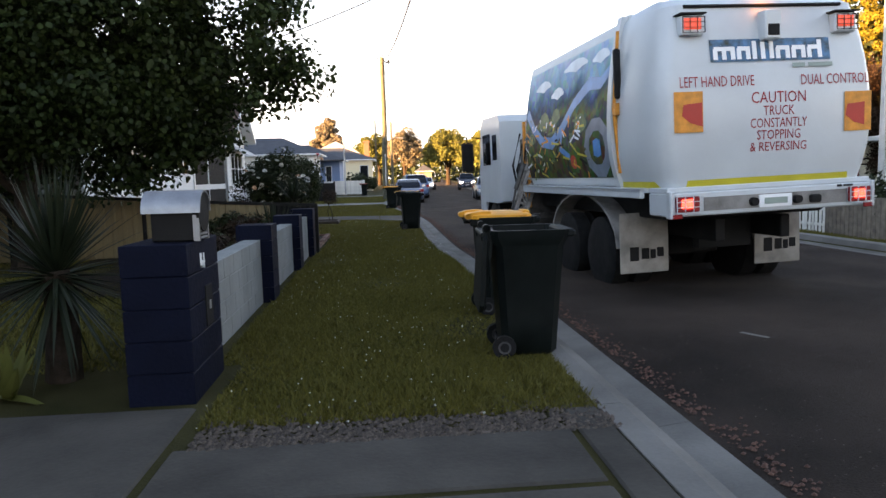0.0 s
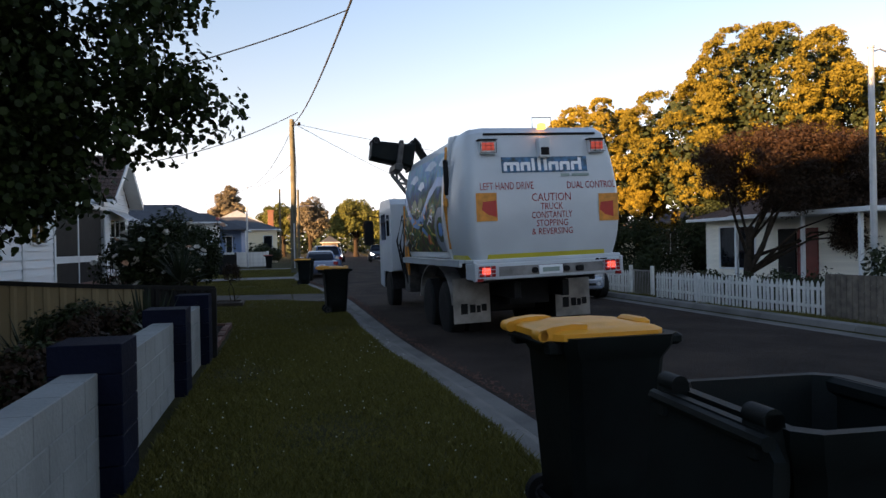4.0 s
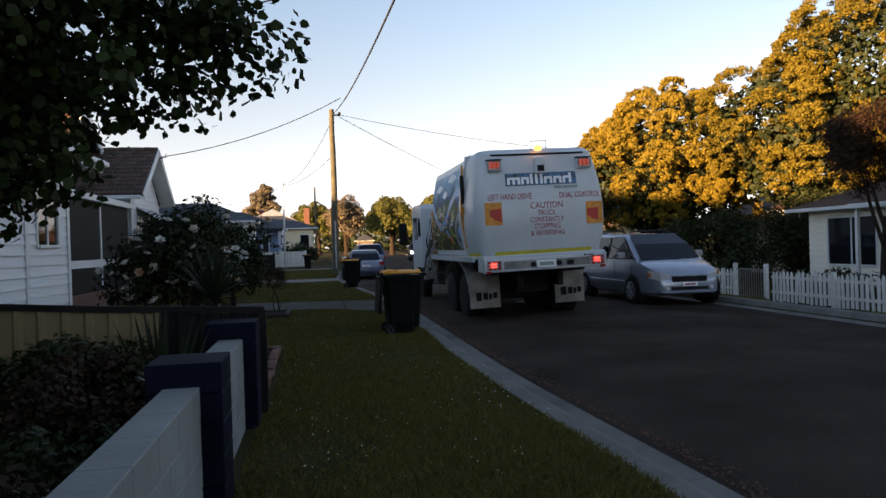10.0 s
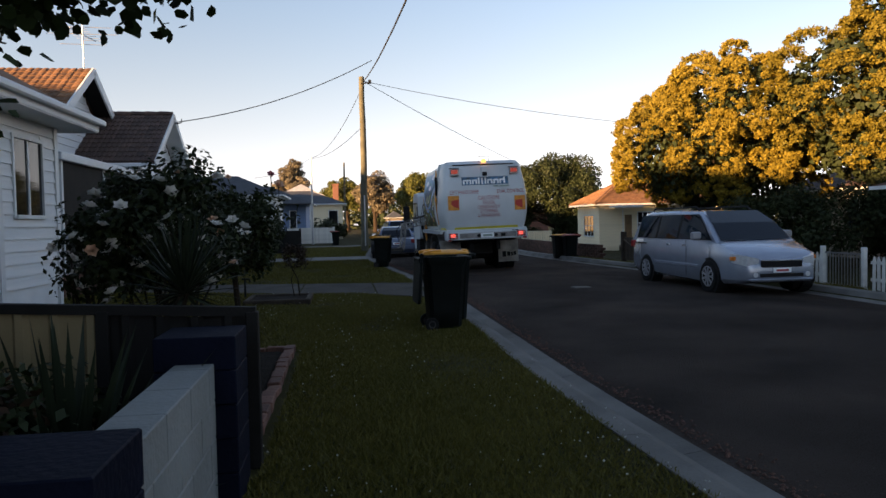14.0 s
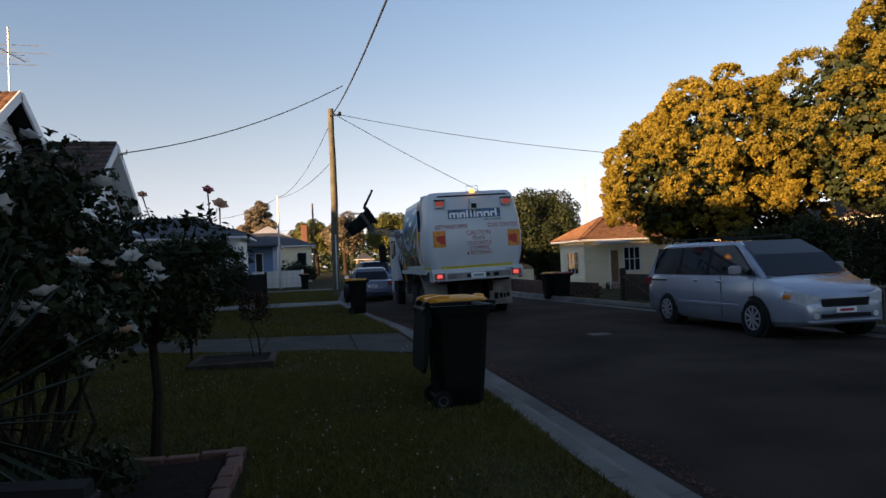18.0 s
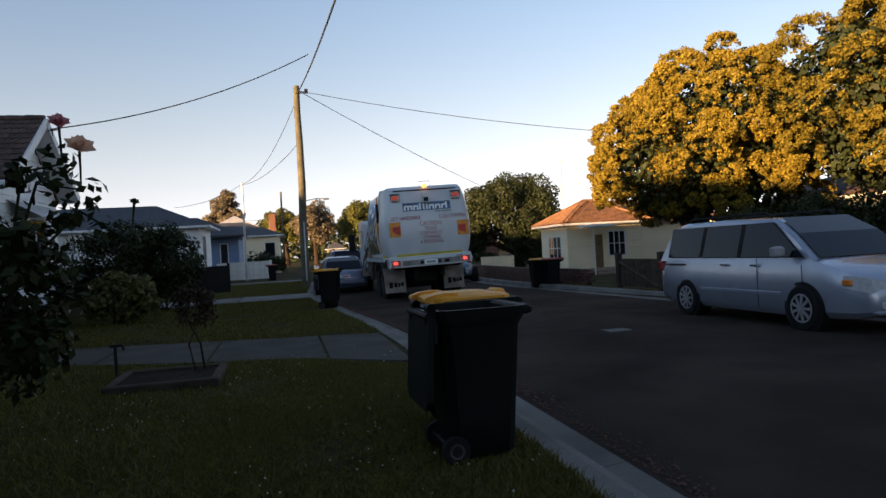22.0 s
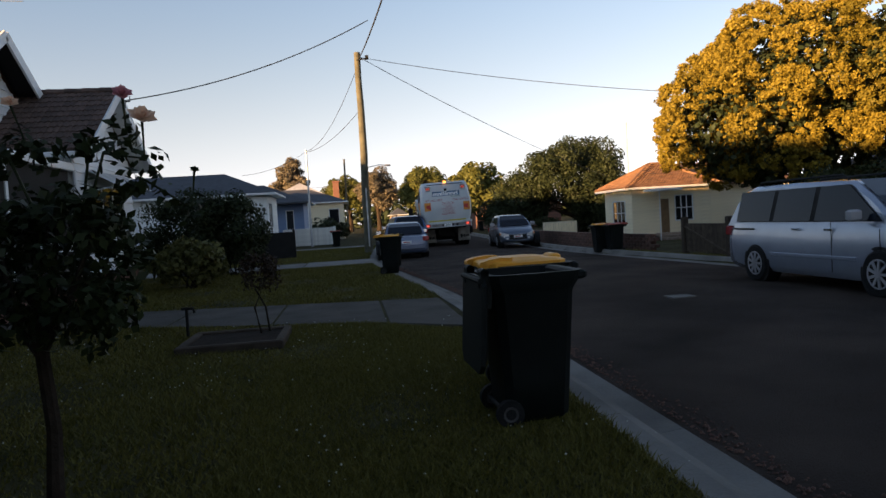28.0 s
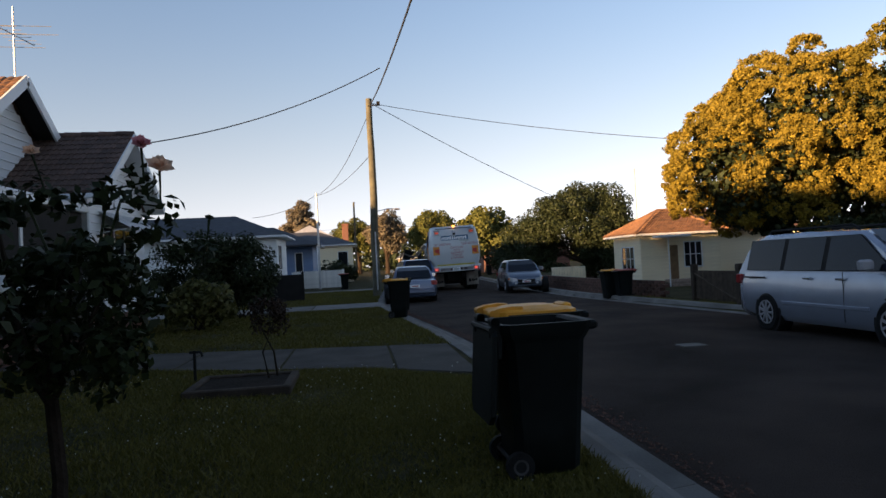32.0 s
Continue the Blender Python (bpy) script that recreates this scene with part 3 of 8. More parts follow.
# ---- grass ----
def blades(name, x0, x1, y0, y1, count, h, seed, zf=None, label="", wide=0.006):
    r = np.random.default_rng(seed)
    x, y = r.uniform(x0, x1, count), r.uniform(y0, y1, count)
    keep = ~((y > 24.2 - 0.415 * (x - 1.6) - 0.4 * np.clip(x - 1.62, 0, 2)) & (y < 27.03 - 0.25 * (x - 1.4))) & ~((y > 38.4) & (y < 41.6)) & ~((x < 0.47) & (y < 18.1) & (x > -1.8) & (y > 14.1)) & ~((x < 0.42) & (y < 14.2) & (x > -0.2) & (y > 5.2)) & ~((x < 0.62) & (y < 6.15))
    patch = np.sin(x * 2.3 + y * 0.7) + np.sin(y * 1.9 - x) + r.normal(0, 0.6, count)
    keep &= patch > -1.5
    x, y = x[keep], y[keep]
    n = len(x)
    hh = h * (0.5 + r.random(n)) * np.clip(1 + 0.25 * patch[keep], 0.5, 1.6)
    a = r.uniform(0, 2 * math.pi, n)
    dx, dy = np.cos(a) * wide, np.sin(a) * wide
    lx, ly = r.normal(0, 0.6, n) * hh, r.normal(0, 0.6, n) * hh
    z0 = np.zeros(n) if zf is None else np.array([zf(v) for v in x])
    s = np.array([bx(v) + kx(u, v) * min(1, max(0, u - 1.0)) for u, v in zip(x, y)])
    x = x + s
    v = np.stack([np.stack([x - dx, y - dy, z0], 1), np.stack([x + dx, y + dy, z0], 1), np.stack([x + lx, y + ly, z0 + hh], 1)], 1).reshape(-1, 3)
    me = bpy.data.meshes.new(name)
    me.vertices.add(3 * n)
    me.vertices.foreach_set("co", v.ravel())
    me.loops.add(3 * n)
    me.loops.foreach_set("vertex_index", np.arange(3 * n))
    me.polygons.add(n)
    me.polygons.foreach_set("loop_start", np.arange(0, 3 * n, 3))
    me.polygons.foreach_set("loop_total", np.full(n, 3))
    me.update()
    me.materials.append(M["grass"])
    return one("grass", me, label or "short green lawn grass with dry patches", "grass", kind="stuff")


blades("grass", 0.3, 2.97, 4.75, 12, 150000, 0.032, 1)
blades("grass", 0.3, 2.97, 12, 24.9, 196000, 0.032, 2)
blades("grass", -6, 0.3, 18.0, 27.4, 120000, 0.035, 3, wide=0.008)
blades("grass", -6, 2.97, 26.5, 38.6, 95000, 0.035, 4, wide=0.011)
blades("grass", -3, 2.97, 41.6, 56, 40000, 0.04, 5, wide=0.016)
blades("grass", -6, -0.3, 4.8, 14.2, 60000, 0.045, 6, wide=0.009)
blades("grass", 10.99, 12.7, 8, 42, 90000, 0.06, 7, right_z, "rough green verge grass beside the kerb", 0.013)

# clover flowers and fallen petals
B = Build()
r = np.random.default_rng(9)
for i in range(1700):
    x, y = r.uniform(0.45, 2.9), r.uniform(4.6, 24.8)
    if i < 400:
        x, y = r.uniform(-4, 0.3), r.uniform(19.5, 25)
    if math.sin(x * 3.1 + y * 1.3) + math.sin(y * 0.9 - x * 2) + r.normal() < 0.0:
        continue
    s, z = r.uniform(0.004, 0.0095), r.uniform(0.02, 0.045)
    B.add([(x - s, y, z), (x, y - s, z), (x + s, y, z), (x, y + s, z), (x, y, z + s), (x, y, z - s)], [(0, 1, 4), (1, 2, 4), (2, 3, 4), (3, 0, 4), (1, 0, 5), (2, 1, 5), (3, 2, 5), (0, 3, 5)])
one("clover_flowers", mesh("clover_flowers", B.v, B.f, M["clover"]), "tiny white clover flowers scattered in the lawn", "flowers", kind="stuff")

# ---- front wall: navy block pillars and white block panels ----
PILLARS = [(5.25, 6.05, 1.02), (8.92, 9.35, 0.9), (11.76, 12.16, 0.865), (13.7, 14.1, 0.88)]


def block_course(name, material, x0, x1, y0, y1, z0, z1):
    return box_mesh(name, material, x0, x1, y0, y1, z0, z1, 0.005)


def pillar(y0, y1, h, w0, label, dx=0.0):
    p = empty("wall_pillar", pose(dx, 0, 0), label, "pillar", "pillars of the front wall")
    n = 5
    ch = (h - 0.0) / n
    for k in range(n):
        part("block", block_course("block", M["navy"], w0, 0.45, y0, y1, -0.05 if k == 0 else k * ch + 0.003, (k + 1) * ch - 0.003), p)
    part("core", box_mesh("core", M["navy"], w0 + 0.012, 0.418, y0 + 0.012, y1 - 0.012, -0.04, h - 0.02, 0), p)
    return p


mailpillar = pillar(*PILLARS[0], 0.04, "navy-painted block pillar that holds a letterbox", 0.05)
for (y0, y1, h), dx in zip(PILLARS[1:], (-0.005, -0.02, 0.0)):
    pillar(y0, y1, h, 0.05, "navy-painted concrete block pillar of the low front wall", dx)


def panel(y0, y1, h, m=None):
    p = empty("wall_panel", m or pose(0, 0, 0), "low white-painted concrete block wall between navy pillars", "wall", "panels of the front wall")
    n = 4
    ch = h / n
    for k in range(n):
        off = 0.2 if k % 2 else 0.0
        y = y0 - off
        while y < y1:
            a, b = max(y0, y), min(y1, y + 0.4)
            if b - a > 0.02:
                part("block", block_course("block", M["wall_white"], 0.13, 0.325, a + 0.002, b - 0.002, -0.05 if k == 0 else k * ch + 0.002, (k + 1) * ch - 0.002), p)
            y += 0.4
    part("mortar", box_mesh("mortar", M["wall_white"], 0.138, 0.319, y0, y1, -0.05, h - 0.01, 0), p)


panel(6.05, 8.92, 0.735, pose(-0.01, 0, 0))
panel(9.35, 11.76, 0.735, pose(-0.01, 0, 0))
panel(12.16, 13.7, 0.745, pose(0.02, 0, 0))

# letterbox on the first pillar
lb = empty("letterbox", pose(0.4, 5.58, 1.02), "galvanised half-round letterbox with a dark slot front", "letterbox")
B = Build()
k = 12
rr = lambda x, r: [(x, -math.cos(math.pi * j / k) * r, 0.185 + math.sin(math.pi * j / k) * r) for j in range(k + 1)] + [(x, math.cos(math.pi * j / k) * (r - 0.012), 0.185 + math.sin(math.pi * j / k) * (r - 0.012)) for j in range(k + 1)]
B.loft([rr(-0.22, 0.145), rr(0.15, 0.145)])
part("hood", B.mesh("hood", M["galv"], True), lb, label="curved galvanised hood")
part("back", box_mesh("back", M["dark_trim"], -0.17, 0.1, -0.12, 0.12, 0.0, 0.2, 0.01), lb)
for k in range(6):
    part("louvre", box_mesh("louvre", M["galv"], 0.1, 0.13, -0.1, 0.1, 0.01 + k * 0.024, 0.022 + k * 0.024, 0.002), lb, label="pale horizontal louvre")
for y0 in (-0.125, 0.1):
    part("side_frame", Build().box(0.095, 0.135, y0, y0 + 0.025, 0, 0.17).mesh("side_frame", M["galv"]), lb)
part("end_disc", Build().disc((0.12, 0, 0.185), "x", [(0, 0.13), (0.02, 0.13)], 24).mesh("end_disc", M["dark_trim"]), lb)
plate = empty("house_number", pose(0.498, 5.62, 0.88), "white number plate shapes on the navy pillar", "sign")
part("bar", Build().box(0, 0.008, -0.065, -0.035, -0.05, 0.05).box(0, 0.008, -0.065, -0.01, -0.05, -0.03).box(0, 0.008, -0.02, -0.005, -0.05, 0.0).mesh("bar", M["white_text"]), plate)
part("bar", Build().box(0, 0.008, 0.02, 0.035, -0.06, 0.045).box(0, 0.008, 0.0, 0.05, -0.02, -0.005).mesh("bar", M["white_text"]), plate)
lock = empty("letterbox_door", pose(0.496, 5.72, 0.56), "small dark metal door with a keyhole on the pillar", "hatch")
part("door", box_mesh("door", M["dark_trim"], 0, 0.012, -0.09, 0.09, -0.14, 0.14, 0.004), lock)
part("keyhole", box_mesh("keyhole", M["galv"], 0.012, 0.018, -0.02, 0.02, -0.03, 0.03, 0.002), lock)

# ---- cream steel side fence behind the front garden ----
fence = empty("side_fence", pose(0.08, 14.3, 0), "cream ribbed steel fence with a dark top rail", "fence")


def fence_top(x):
    return 0.93 + 0.068 * min(8, max(0, -x))


x = 0.34
while x > -11.5:
    w = 0.19
    h0, h1 = fence_top(x), fence_top(x - w)
    v, f = [], []
    prof = [(0, 0), (-0.05, 0), (-0.075, -0.028), (-0.115, -0.028), (-0.14, 0), (-w, 0)]
    for dx, dy in prof:
        v += [(x + dx, dy, 0.02), (x + dx, dy, fence_top(x + dx) - 0.02)]
    f = [(2 * i, 2 * i + 1, 2 * i + 3, 2 * i + 2) for i in range(len(prof) - 1)]
    B = Build().add(v, f)
    B.add([(a, b + 0.012, c) for a, b, c in v], [tuple(reversed(q)) for q in f])
    part("panel", mesh("panel", B.v, B.f, M["cream_fence"] if x < -0.4 else M["dark_trim"]), fence)
    x -= w
B = Build()
B.loft([[(x, -0.035, fence_top(x) - 0.03), (x, 0.035, fence_top(x) - 0.03), (x, 0.035, fence_top(x) + 0.025), (x, -0.035, fence_top(x) + 0.025)] for x in (0.4, -1.0, -4, -8, -11.6)])
part("top_rail", B.mesh("top_rail", M["dark_trim"]), fence, label="dark brown steel rail")
for x in (0.38, -0.45, -2.8, -5.2, -7.6, -10):
    part("post", box_mesh("post", M["dark_trim"], x - 0.035, x + 0.035, -0.05, 0.03, 0, fence_top(x) + 0.0, 0.006), fence, label="dark brown fence post")

# soil of the front garden and of the rose bed, with its brick edging
one("garden_bed", box_mesh("garden_bed", M["soil"], -3.6, 0.125, 9.6, 14.2, -0.05, 0.05, 0.03), "dark soil of the front garden bed", "soil", kind="structure")
one("rose_bed", box_mesh("rose_bed", M["soil"], -1.6, 0.3, 14.4, 17.95, -0.05, 0.045, 0.03), "dark soil of the rose bed", "soil", kind="structure")
edging = empty("brick_edging", pose(0, 0, 0), "single row of worn red bricks edging the rose bed", "edging")
brick_me = box_mesh("brick", M["brick"], -0.055, 0.055, -0.113, 0.113, -0.03, 0.07, 0.008)
r = np.random.default_rng(3)
y = 14.3
while y < 18.0:
    part("brick", brick_me, edging, pose(0.365 + r.normal(0, 0.008), y + 0.115, r.normal(0, 0.006), r.normal(0, 1), r.normal(0, 2), r.normal(0, 3)))
    y += 0.24
x = 0.22
while x > -1.7:
    part("brick", brick_me, edging, pose(x, 18.05 + r.normal(0, 0.008), r.normal(0, 0.006), r.normal(0, 1), r.normal(0, 2), 90 + r.normal(0, 3)))
    x -= 0.24

# small bed with a raised edge beside the second driveway
sb = empty("small_bed", pose(-0.25, 23.5, 0), "small rectangular garden bed with a timber edge", "garden bed")
for x0, x1, y0, y1 in ((-0.6, 0.6, -0.6, -0.5), (-0.6, 0.6, 0.5, 0.6), (-0.6, -0.5, -0.5, 0.5), (0.5, 0.6, -0.5, 0.5)):
    part("edge", box_mesh("edge", M["wood_dark"], x0, x1, y0, y1, -0.02, 0.1, 0.015), sb)
part("soil", box_mesh("soil", M["soil"], -0.51, 0.51, -0.51, 0.51, -0.02, 0.07, 0.02), sb)
for x, y in ((1.11, 27.9), (6.26, 25.2)):
    z = 0.004 if x < 3 else road_z(x) + 0.004
    cv = empty("access_cover", pose(x, y, z), "small pale access cover set flush in the surface", "cover")
    part("lid", box_mesh("lid", M["concrete"], -0.16, 0.16, -0.13, 0.13, -0.02, 0.006, 0.004), cv)
    part("frame", Build().box(-0.19, 0.19, -0.16, -0.13, -0.02, 0.008).box(-0.19, 0.19, 0.13, 0.16, -0.02, 0.008).box(-0.19, -0.16, -0.13, 0.13, -0.02, 0.008).box(0.16, 0.19, -0.13, 0.13, -0.02, 0.008).mesh("frame", M["concrete"]), cv)
one("road_mark", box_mesh("road_mark", M["concrete"], -0.14, 0.14, -0.022, 0.022, -0.01, 0.005, 0.002), "short worn white paint mark on the asphalt", "road mark", m=pose(5.04, 6.76, road_z(5.04), 0, 0, -62))
tap = empty("garden_tap", pose(-0.98, 24.2, 0), "short dark garden tap on a stake", "tap")
part("stake", Build().tube([(0, 0, 0), (0, 0, 0.42)], 0.02).mesh("stake", M["dark_trim"]), tap)
part("tap", Build().tube([(-0.06, 0, 0.4), (0.08, 0, 0.4), (0.1, 0, 0.34)], 0.018).mesh("tap", M["dark_trim"]), tap)

# ---- wheelie bins ----
def bin_body():
    B = Build()
    w = lambda z: (0.205 + 0.06 * z, 0.225 + 0.075 * z)

    def ring(z, g=0.0):
        a, b = w(z)
        a, b, c = a + g, b + g, 0.05
        return [(-a + c, -b, z), (a - c, -b, z), (a, -b + c, z), (a, b - c, z), (a - c, b, z), (-a + c, b, z), (-a, b - c, z), (-a, -b + c, z)]
    B.loft([ring(0.02, -0.02), ring(0.05), ring(0.3), ring(0.86), ring(0.88, 0.008), ring(0.93, 0.03), ring(0.985, 0.035), ring(0.985, 0.0), ring(0.7, -0.02), ring(0.12, -0.025)], True)
    return B.mesh("body", M["black_plastic"], True)


BIN = {"body": bin_body()}
B = Build()
for s in (-1, 1):
    B.box(-0.36, -0.22, s * 0.22 - 0.03, s * 0.22 + 0.03, 0.9, 0.97, 0.01)
B.tube([(-0.35, -0.28, 0.955), (-0.35, 0.28, 0.955)], 0.02)
BIN["handle"] = B.mesh("handle", M["black_plastic"], True)
BIN["front_lip"] = box_mesh("front_lip", M["black_plastic"], 0.24, 0.345, -0.29, 0.29, 0.925, 0.983, 0.015)
BIN["tyre"] = Build().disc((0, 0, 0), "y", [(-0.025, 0.06), (-0.025, 0.09), (0.025, 0.09), (0.025, 0.06)], 18).mesh("tyre", M["rubber"], True)
BIN["hub"] = Build().disc((0, 0, 0), "y", [(-0.022, 0.02), (-0.028, 0.05), (0.028, 0.05), (0.022, 0.02)], 14).mesh("hub", M["hub_grey"], True)
BIN["axle"] = Build().tube([(-0.23, -0.24, 0.1), (-0.23, 0.24, 0.1)], 0.014).mesh("axle", M["chassis"])


def lid_mesh(material):
    B = Build()

    def ring(z, g, x0=-0.36):
        a0, a1, b, c = x0 + g, 0.255 - g, 0.3 - g, 0.06
        return [(a0 + c, -b, z), (a1 - c, -b, z), (a1, -b + c, z), (a1, b - c, z), (a1 - c, b, z), (a0 + c, b, z), (a0, b - c, z), (a0, -b + c, z)]
    B.loft([ring(-0.02, 0.0), ring(0.012, 0.0), ring(0.028, 0.03), ring(0.031, 0.1), ring(0.044, 0.13), ring(0.046, 0.2)])
    for s in (-1, 1):
        B.loft([[(x, s * 0.215 - 0.045, z0), (x, s * 0.215 + 0.045, z0), (x, s * 0.215 + 0.045, z1), (x, s * 0.215 - 0.045, z1)] for x, z0, z1 in ((-0.4, -0.015, 0.028), (-0.34, -0.02, 0.045), (-0.24, -0.01, 0.055), (-0.16, 0.03, 0.05))])
        B.disc((-0.385, s * 0.215, 0.005), "y", [(-0.045, 0.028), (0.045, 0.028)], 14)
    B.box(0.2, 0.27, -0.12, 0.12, 0.0, 0.05, 0.015)
    return B.mesh("lid", material, True)


LIDS = {k: lid_mesh(M[k]) for k in ("yellow_lid", "red_lid", "black_plastic")}


def wheelie_bin(m, lid="yellow_lid", open_lid=0.0, label="dark green wheelie bin with a closed yellow lid", group="wheelie bins on the street"):
    """A 240 litre bin; hinge and wheels on its -x side. open_lid: degrees by which the lid is thrown back."""
    b = empty("wheelie_bin", m, label, "bin", group)
    body = part("body", BIN["body"], b)
    part("handle", BIN["handle"], b)
    part("front_lip", BIN["front_lip"], b)
    part("axle", BIN["axle"], b)
    for s in (-1, 1):
        wh = part("wheel", BIN["tyre"], b, pose(-0.2, s * 0.235, 0.09))
        part("hub", BIN["hub"], wh, label="pale spoked wheel hub")
    LID_OF[b.name] = part("lid", LIDS[lid], b, pose(-0.35, 0, 0.97) @ pose(0, 0, 0, 0, -open_lid, 0) @ pose(0.35, 0, 0.022))
    return b


LID_OF = {}
OPEN_LABEL = "dark green wheelie bin, emptied, its lid hanging open"
wheelie_bin(pose(2.82, 6.2, 0, 0, 0, -3), "black_plastic", 266, OPEN_LABEL)
wheelie_bin(pose(2.93, 7.88, 0, 0, 0, 2))
bin_a = wheelie_bin(pose(2.55, 21.4, 0), "black_plastic", 266, OPEN_LABEL)
wheelie_bin(pose(2.5, 20.15, 0, 0, 0, 3))
bin_b = wheelie_bin(pose(2.7, 35.4, 0), "black_plastic", 266, OPEN_LABEL)
wheelie_bin(pose(2.2, 33.3, 0, 0, 0, -3))
bin_c = wheelie_bin(pose(4.5, 54.4, 0.0), "black_plastic", 266, OPEN_LABEL)
wheelie_bin(pose(0.3, 60.0, 0), "red_lid", 0, "dark wheelie bin with a dull red lid")
for i, (x, y, l) in enumerate(((9.95, 38.5, "yellow_lid"), (10.2, 37.85, "red_lid"))):
    wheelie_bin(pose(x, y, -0.17, 0, 0, 180), l, 0, "dark wheelie bin with a %s lid beside the kerb" % l.split("_")[0])
wheelie_bin(pose(14.3, 84, -0.05, 0, 0, 180), "red_lid", 0, "dark wheelie bin with a dull red lid")


# ---- the refuse truck ----
truck = empty("garbage_truck", pose(5.55, 14.7, 0), "white side-loading refuse truck with a mural along its body", "truck")


def tz(z):
    """How far the bowed rear face stands back at height z."""
    u = (z - 2.2) / 1.2
    return 0.05 + 0.16 * u * u if u > 0 else 0.05 + 0.14 * u * u


def hw(z):
    """Half width of the barrel-shaped body at height z."""
    u = (z - 2.1) / 1.4
    return 1.36 - 0.19 * u * u if u > 0 else 1.36 - 0.5 * u * u


ZS = [1.42, 1.6, 1.8, 2.05, 2.3, 2.55, 2.8, 3.05, 3.25, 3.4, 3.5]
B = Build()
rings = []
for z in ZS:
    w, y = hw(z), tz(z)
    if z > 3.42:
        y, w = y + 0.1, w - 0.06
    rings.append([(-w, 1.25, z), (-w, 0.62, z), (-w + 0.02, 0.45, z), (-w + 0.05, y + 0.15, z), (-w + 0.12, y + 0.04, z), (-w + 0.2, y, z), (w - 0.16, y, z), (w - 0.09, y + 0.04, z), (w - 0.03, y + 0.15, z), (w - 0.02, 0.45, z), (w, 0.62, z), (w, 1.25, z)])
tail = part("tailgate", B.loft(rings).mesh("tailgate", M["truck_white"], True), truck, label="bowed white tailgate")
B = Build()
rings = []
for z in ZS:
    w = hw(z) - 0.1
    rings.append([(-w, 5.45, z), (-w, 1.28, z), (w, 1.28, z), (w, 5.45, z)])
part("hopper_body", B.loft(rings).mesh("hopper_body", M["truck_white"], True), truck)
# flange between tailgate and body
B = Build()
for s in (-1, 1):
    B.loft([[(s * (hw(z) - 0.04), 1.18, z), (s * (hw(z) + 0.05), 1.18, z), (s * (hw(z) + 0.05), 1.3, z), (s * (hw(z) - 0.04), 1.3, z)] for z in ZS])
B.box(-1.15, 1.15, 1.16, 1.3, 3.4, 3.52, 0.01)
part("flange", B.mesh("flange", M["truck_white"], True), truck)
part("top_seal", Build().tube([(-0.95, tz(3.38) - 0.01, 3.38), (0.95, tz(3.38) - 0.01, 3.38)], 0.02, 6).mesh("top_seal", M["chassis"]), truck)
for s in (-1, 1):
    part("hydraulic_ram", Build().tube([(s * 1.3, 1.16, 1.6), (s * 1.4, 1.08, 2.4)], 0.028).tube([(s * 1.4, 1.08, 2.4), (s * 1.34, 1.05, 3.3)], 0.022).box(s * 1.39 - 0.03, s * 1.39 + 0.03, 1.0, 1.1, 2.3, 2.45, 0.01).mesh("hydraulic_ram", M["orange_paint"] if s < 0 else M["chassis"], True), truck, label="hydraulic ram beside the tailgate")
part("ram_cover", Build().box(-1.4, -1.32, 1.02, 1.1, 2.5, 3.1, 0.02).mesh("ram_cover", M["chassis"]), truck)
# yellow reflective band
B = Build()
for z0, z1 in ((1.42, 1.49),):
    B.add([(-0.98, tz(z0) - 0.008, z0), (0.98, tz(z0) - 0.008, z0), (0.98, tz(z1) - 0.008, z1), (-0.98, tz(z1) - 0.008, z1)], [(0, 1, 2, 3)])
    for s in (-1, 1):
        pts = [(s * (hw(1.45) - 0.28), tz(1.45) - 0.002), (s * (hw(1.45) - 0.09), tz(1.45) + 0.125), (s * (hw(1.45) + 0.0), 0.45), (s * (hw(1.45) + 0.01), 0.62), (s * (hw(1.45) + 0.008), 1.17)]
        for (ax, ay), (bx_, by) in zip(pts, pts[1:]):
            B.add([(ax + s * 0.006, ay - 0.006, 1.42), (bx_ + s * 0.006, by - 0.006, 1.42), (bx_ + s * 0.006, by - 0.006, 1.49), (ax + s * 0.006, ay - 0.006, 1.49)], [(0, 1, 2, 3)])
    for s in (-1, 1):
        B.box(s * 1.135 - 0.012, s * 1.135 + 0.012, 1.32, 5.4, 1.44, 1.51)
part("yellow_band", B.mesh("yellow_band", M["yellow_tape"]), truck, label="yellow reflective band")
# bumper
part("bumper", Build().box(-1.25, 1.25, 0.0, 0.5, 1.1, 1.36, 0.015).box(-1.25, -1.2, -0.02, 0.1, 1.08, 1.38, 0.01).box(1.2, 1.25, -0.02, 0.1, 1.08, 1.38, 0.01).mesh("bumper", M["truck_white"]), truck)
part("bumper_recess", Build().box(-0.85, 0.9, -0.012, 0.0, 1.15, 1.3).mesh("bumper_recess", M["truck_dirty"]), truck)
part("bumper_top", Build().box(-1.25, 1.25, 0.06, 0.7, 1.36, 1.42, 0.01).mesh("bumper_top", M["truck_white"]), truck)
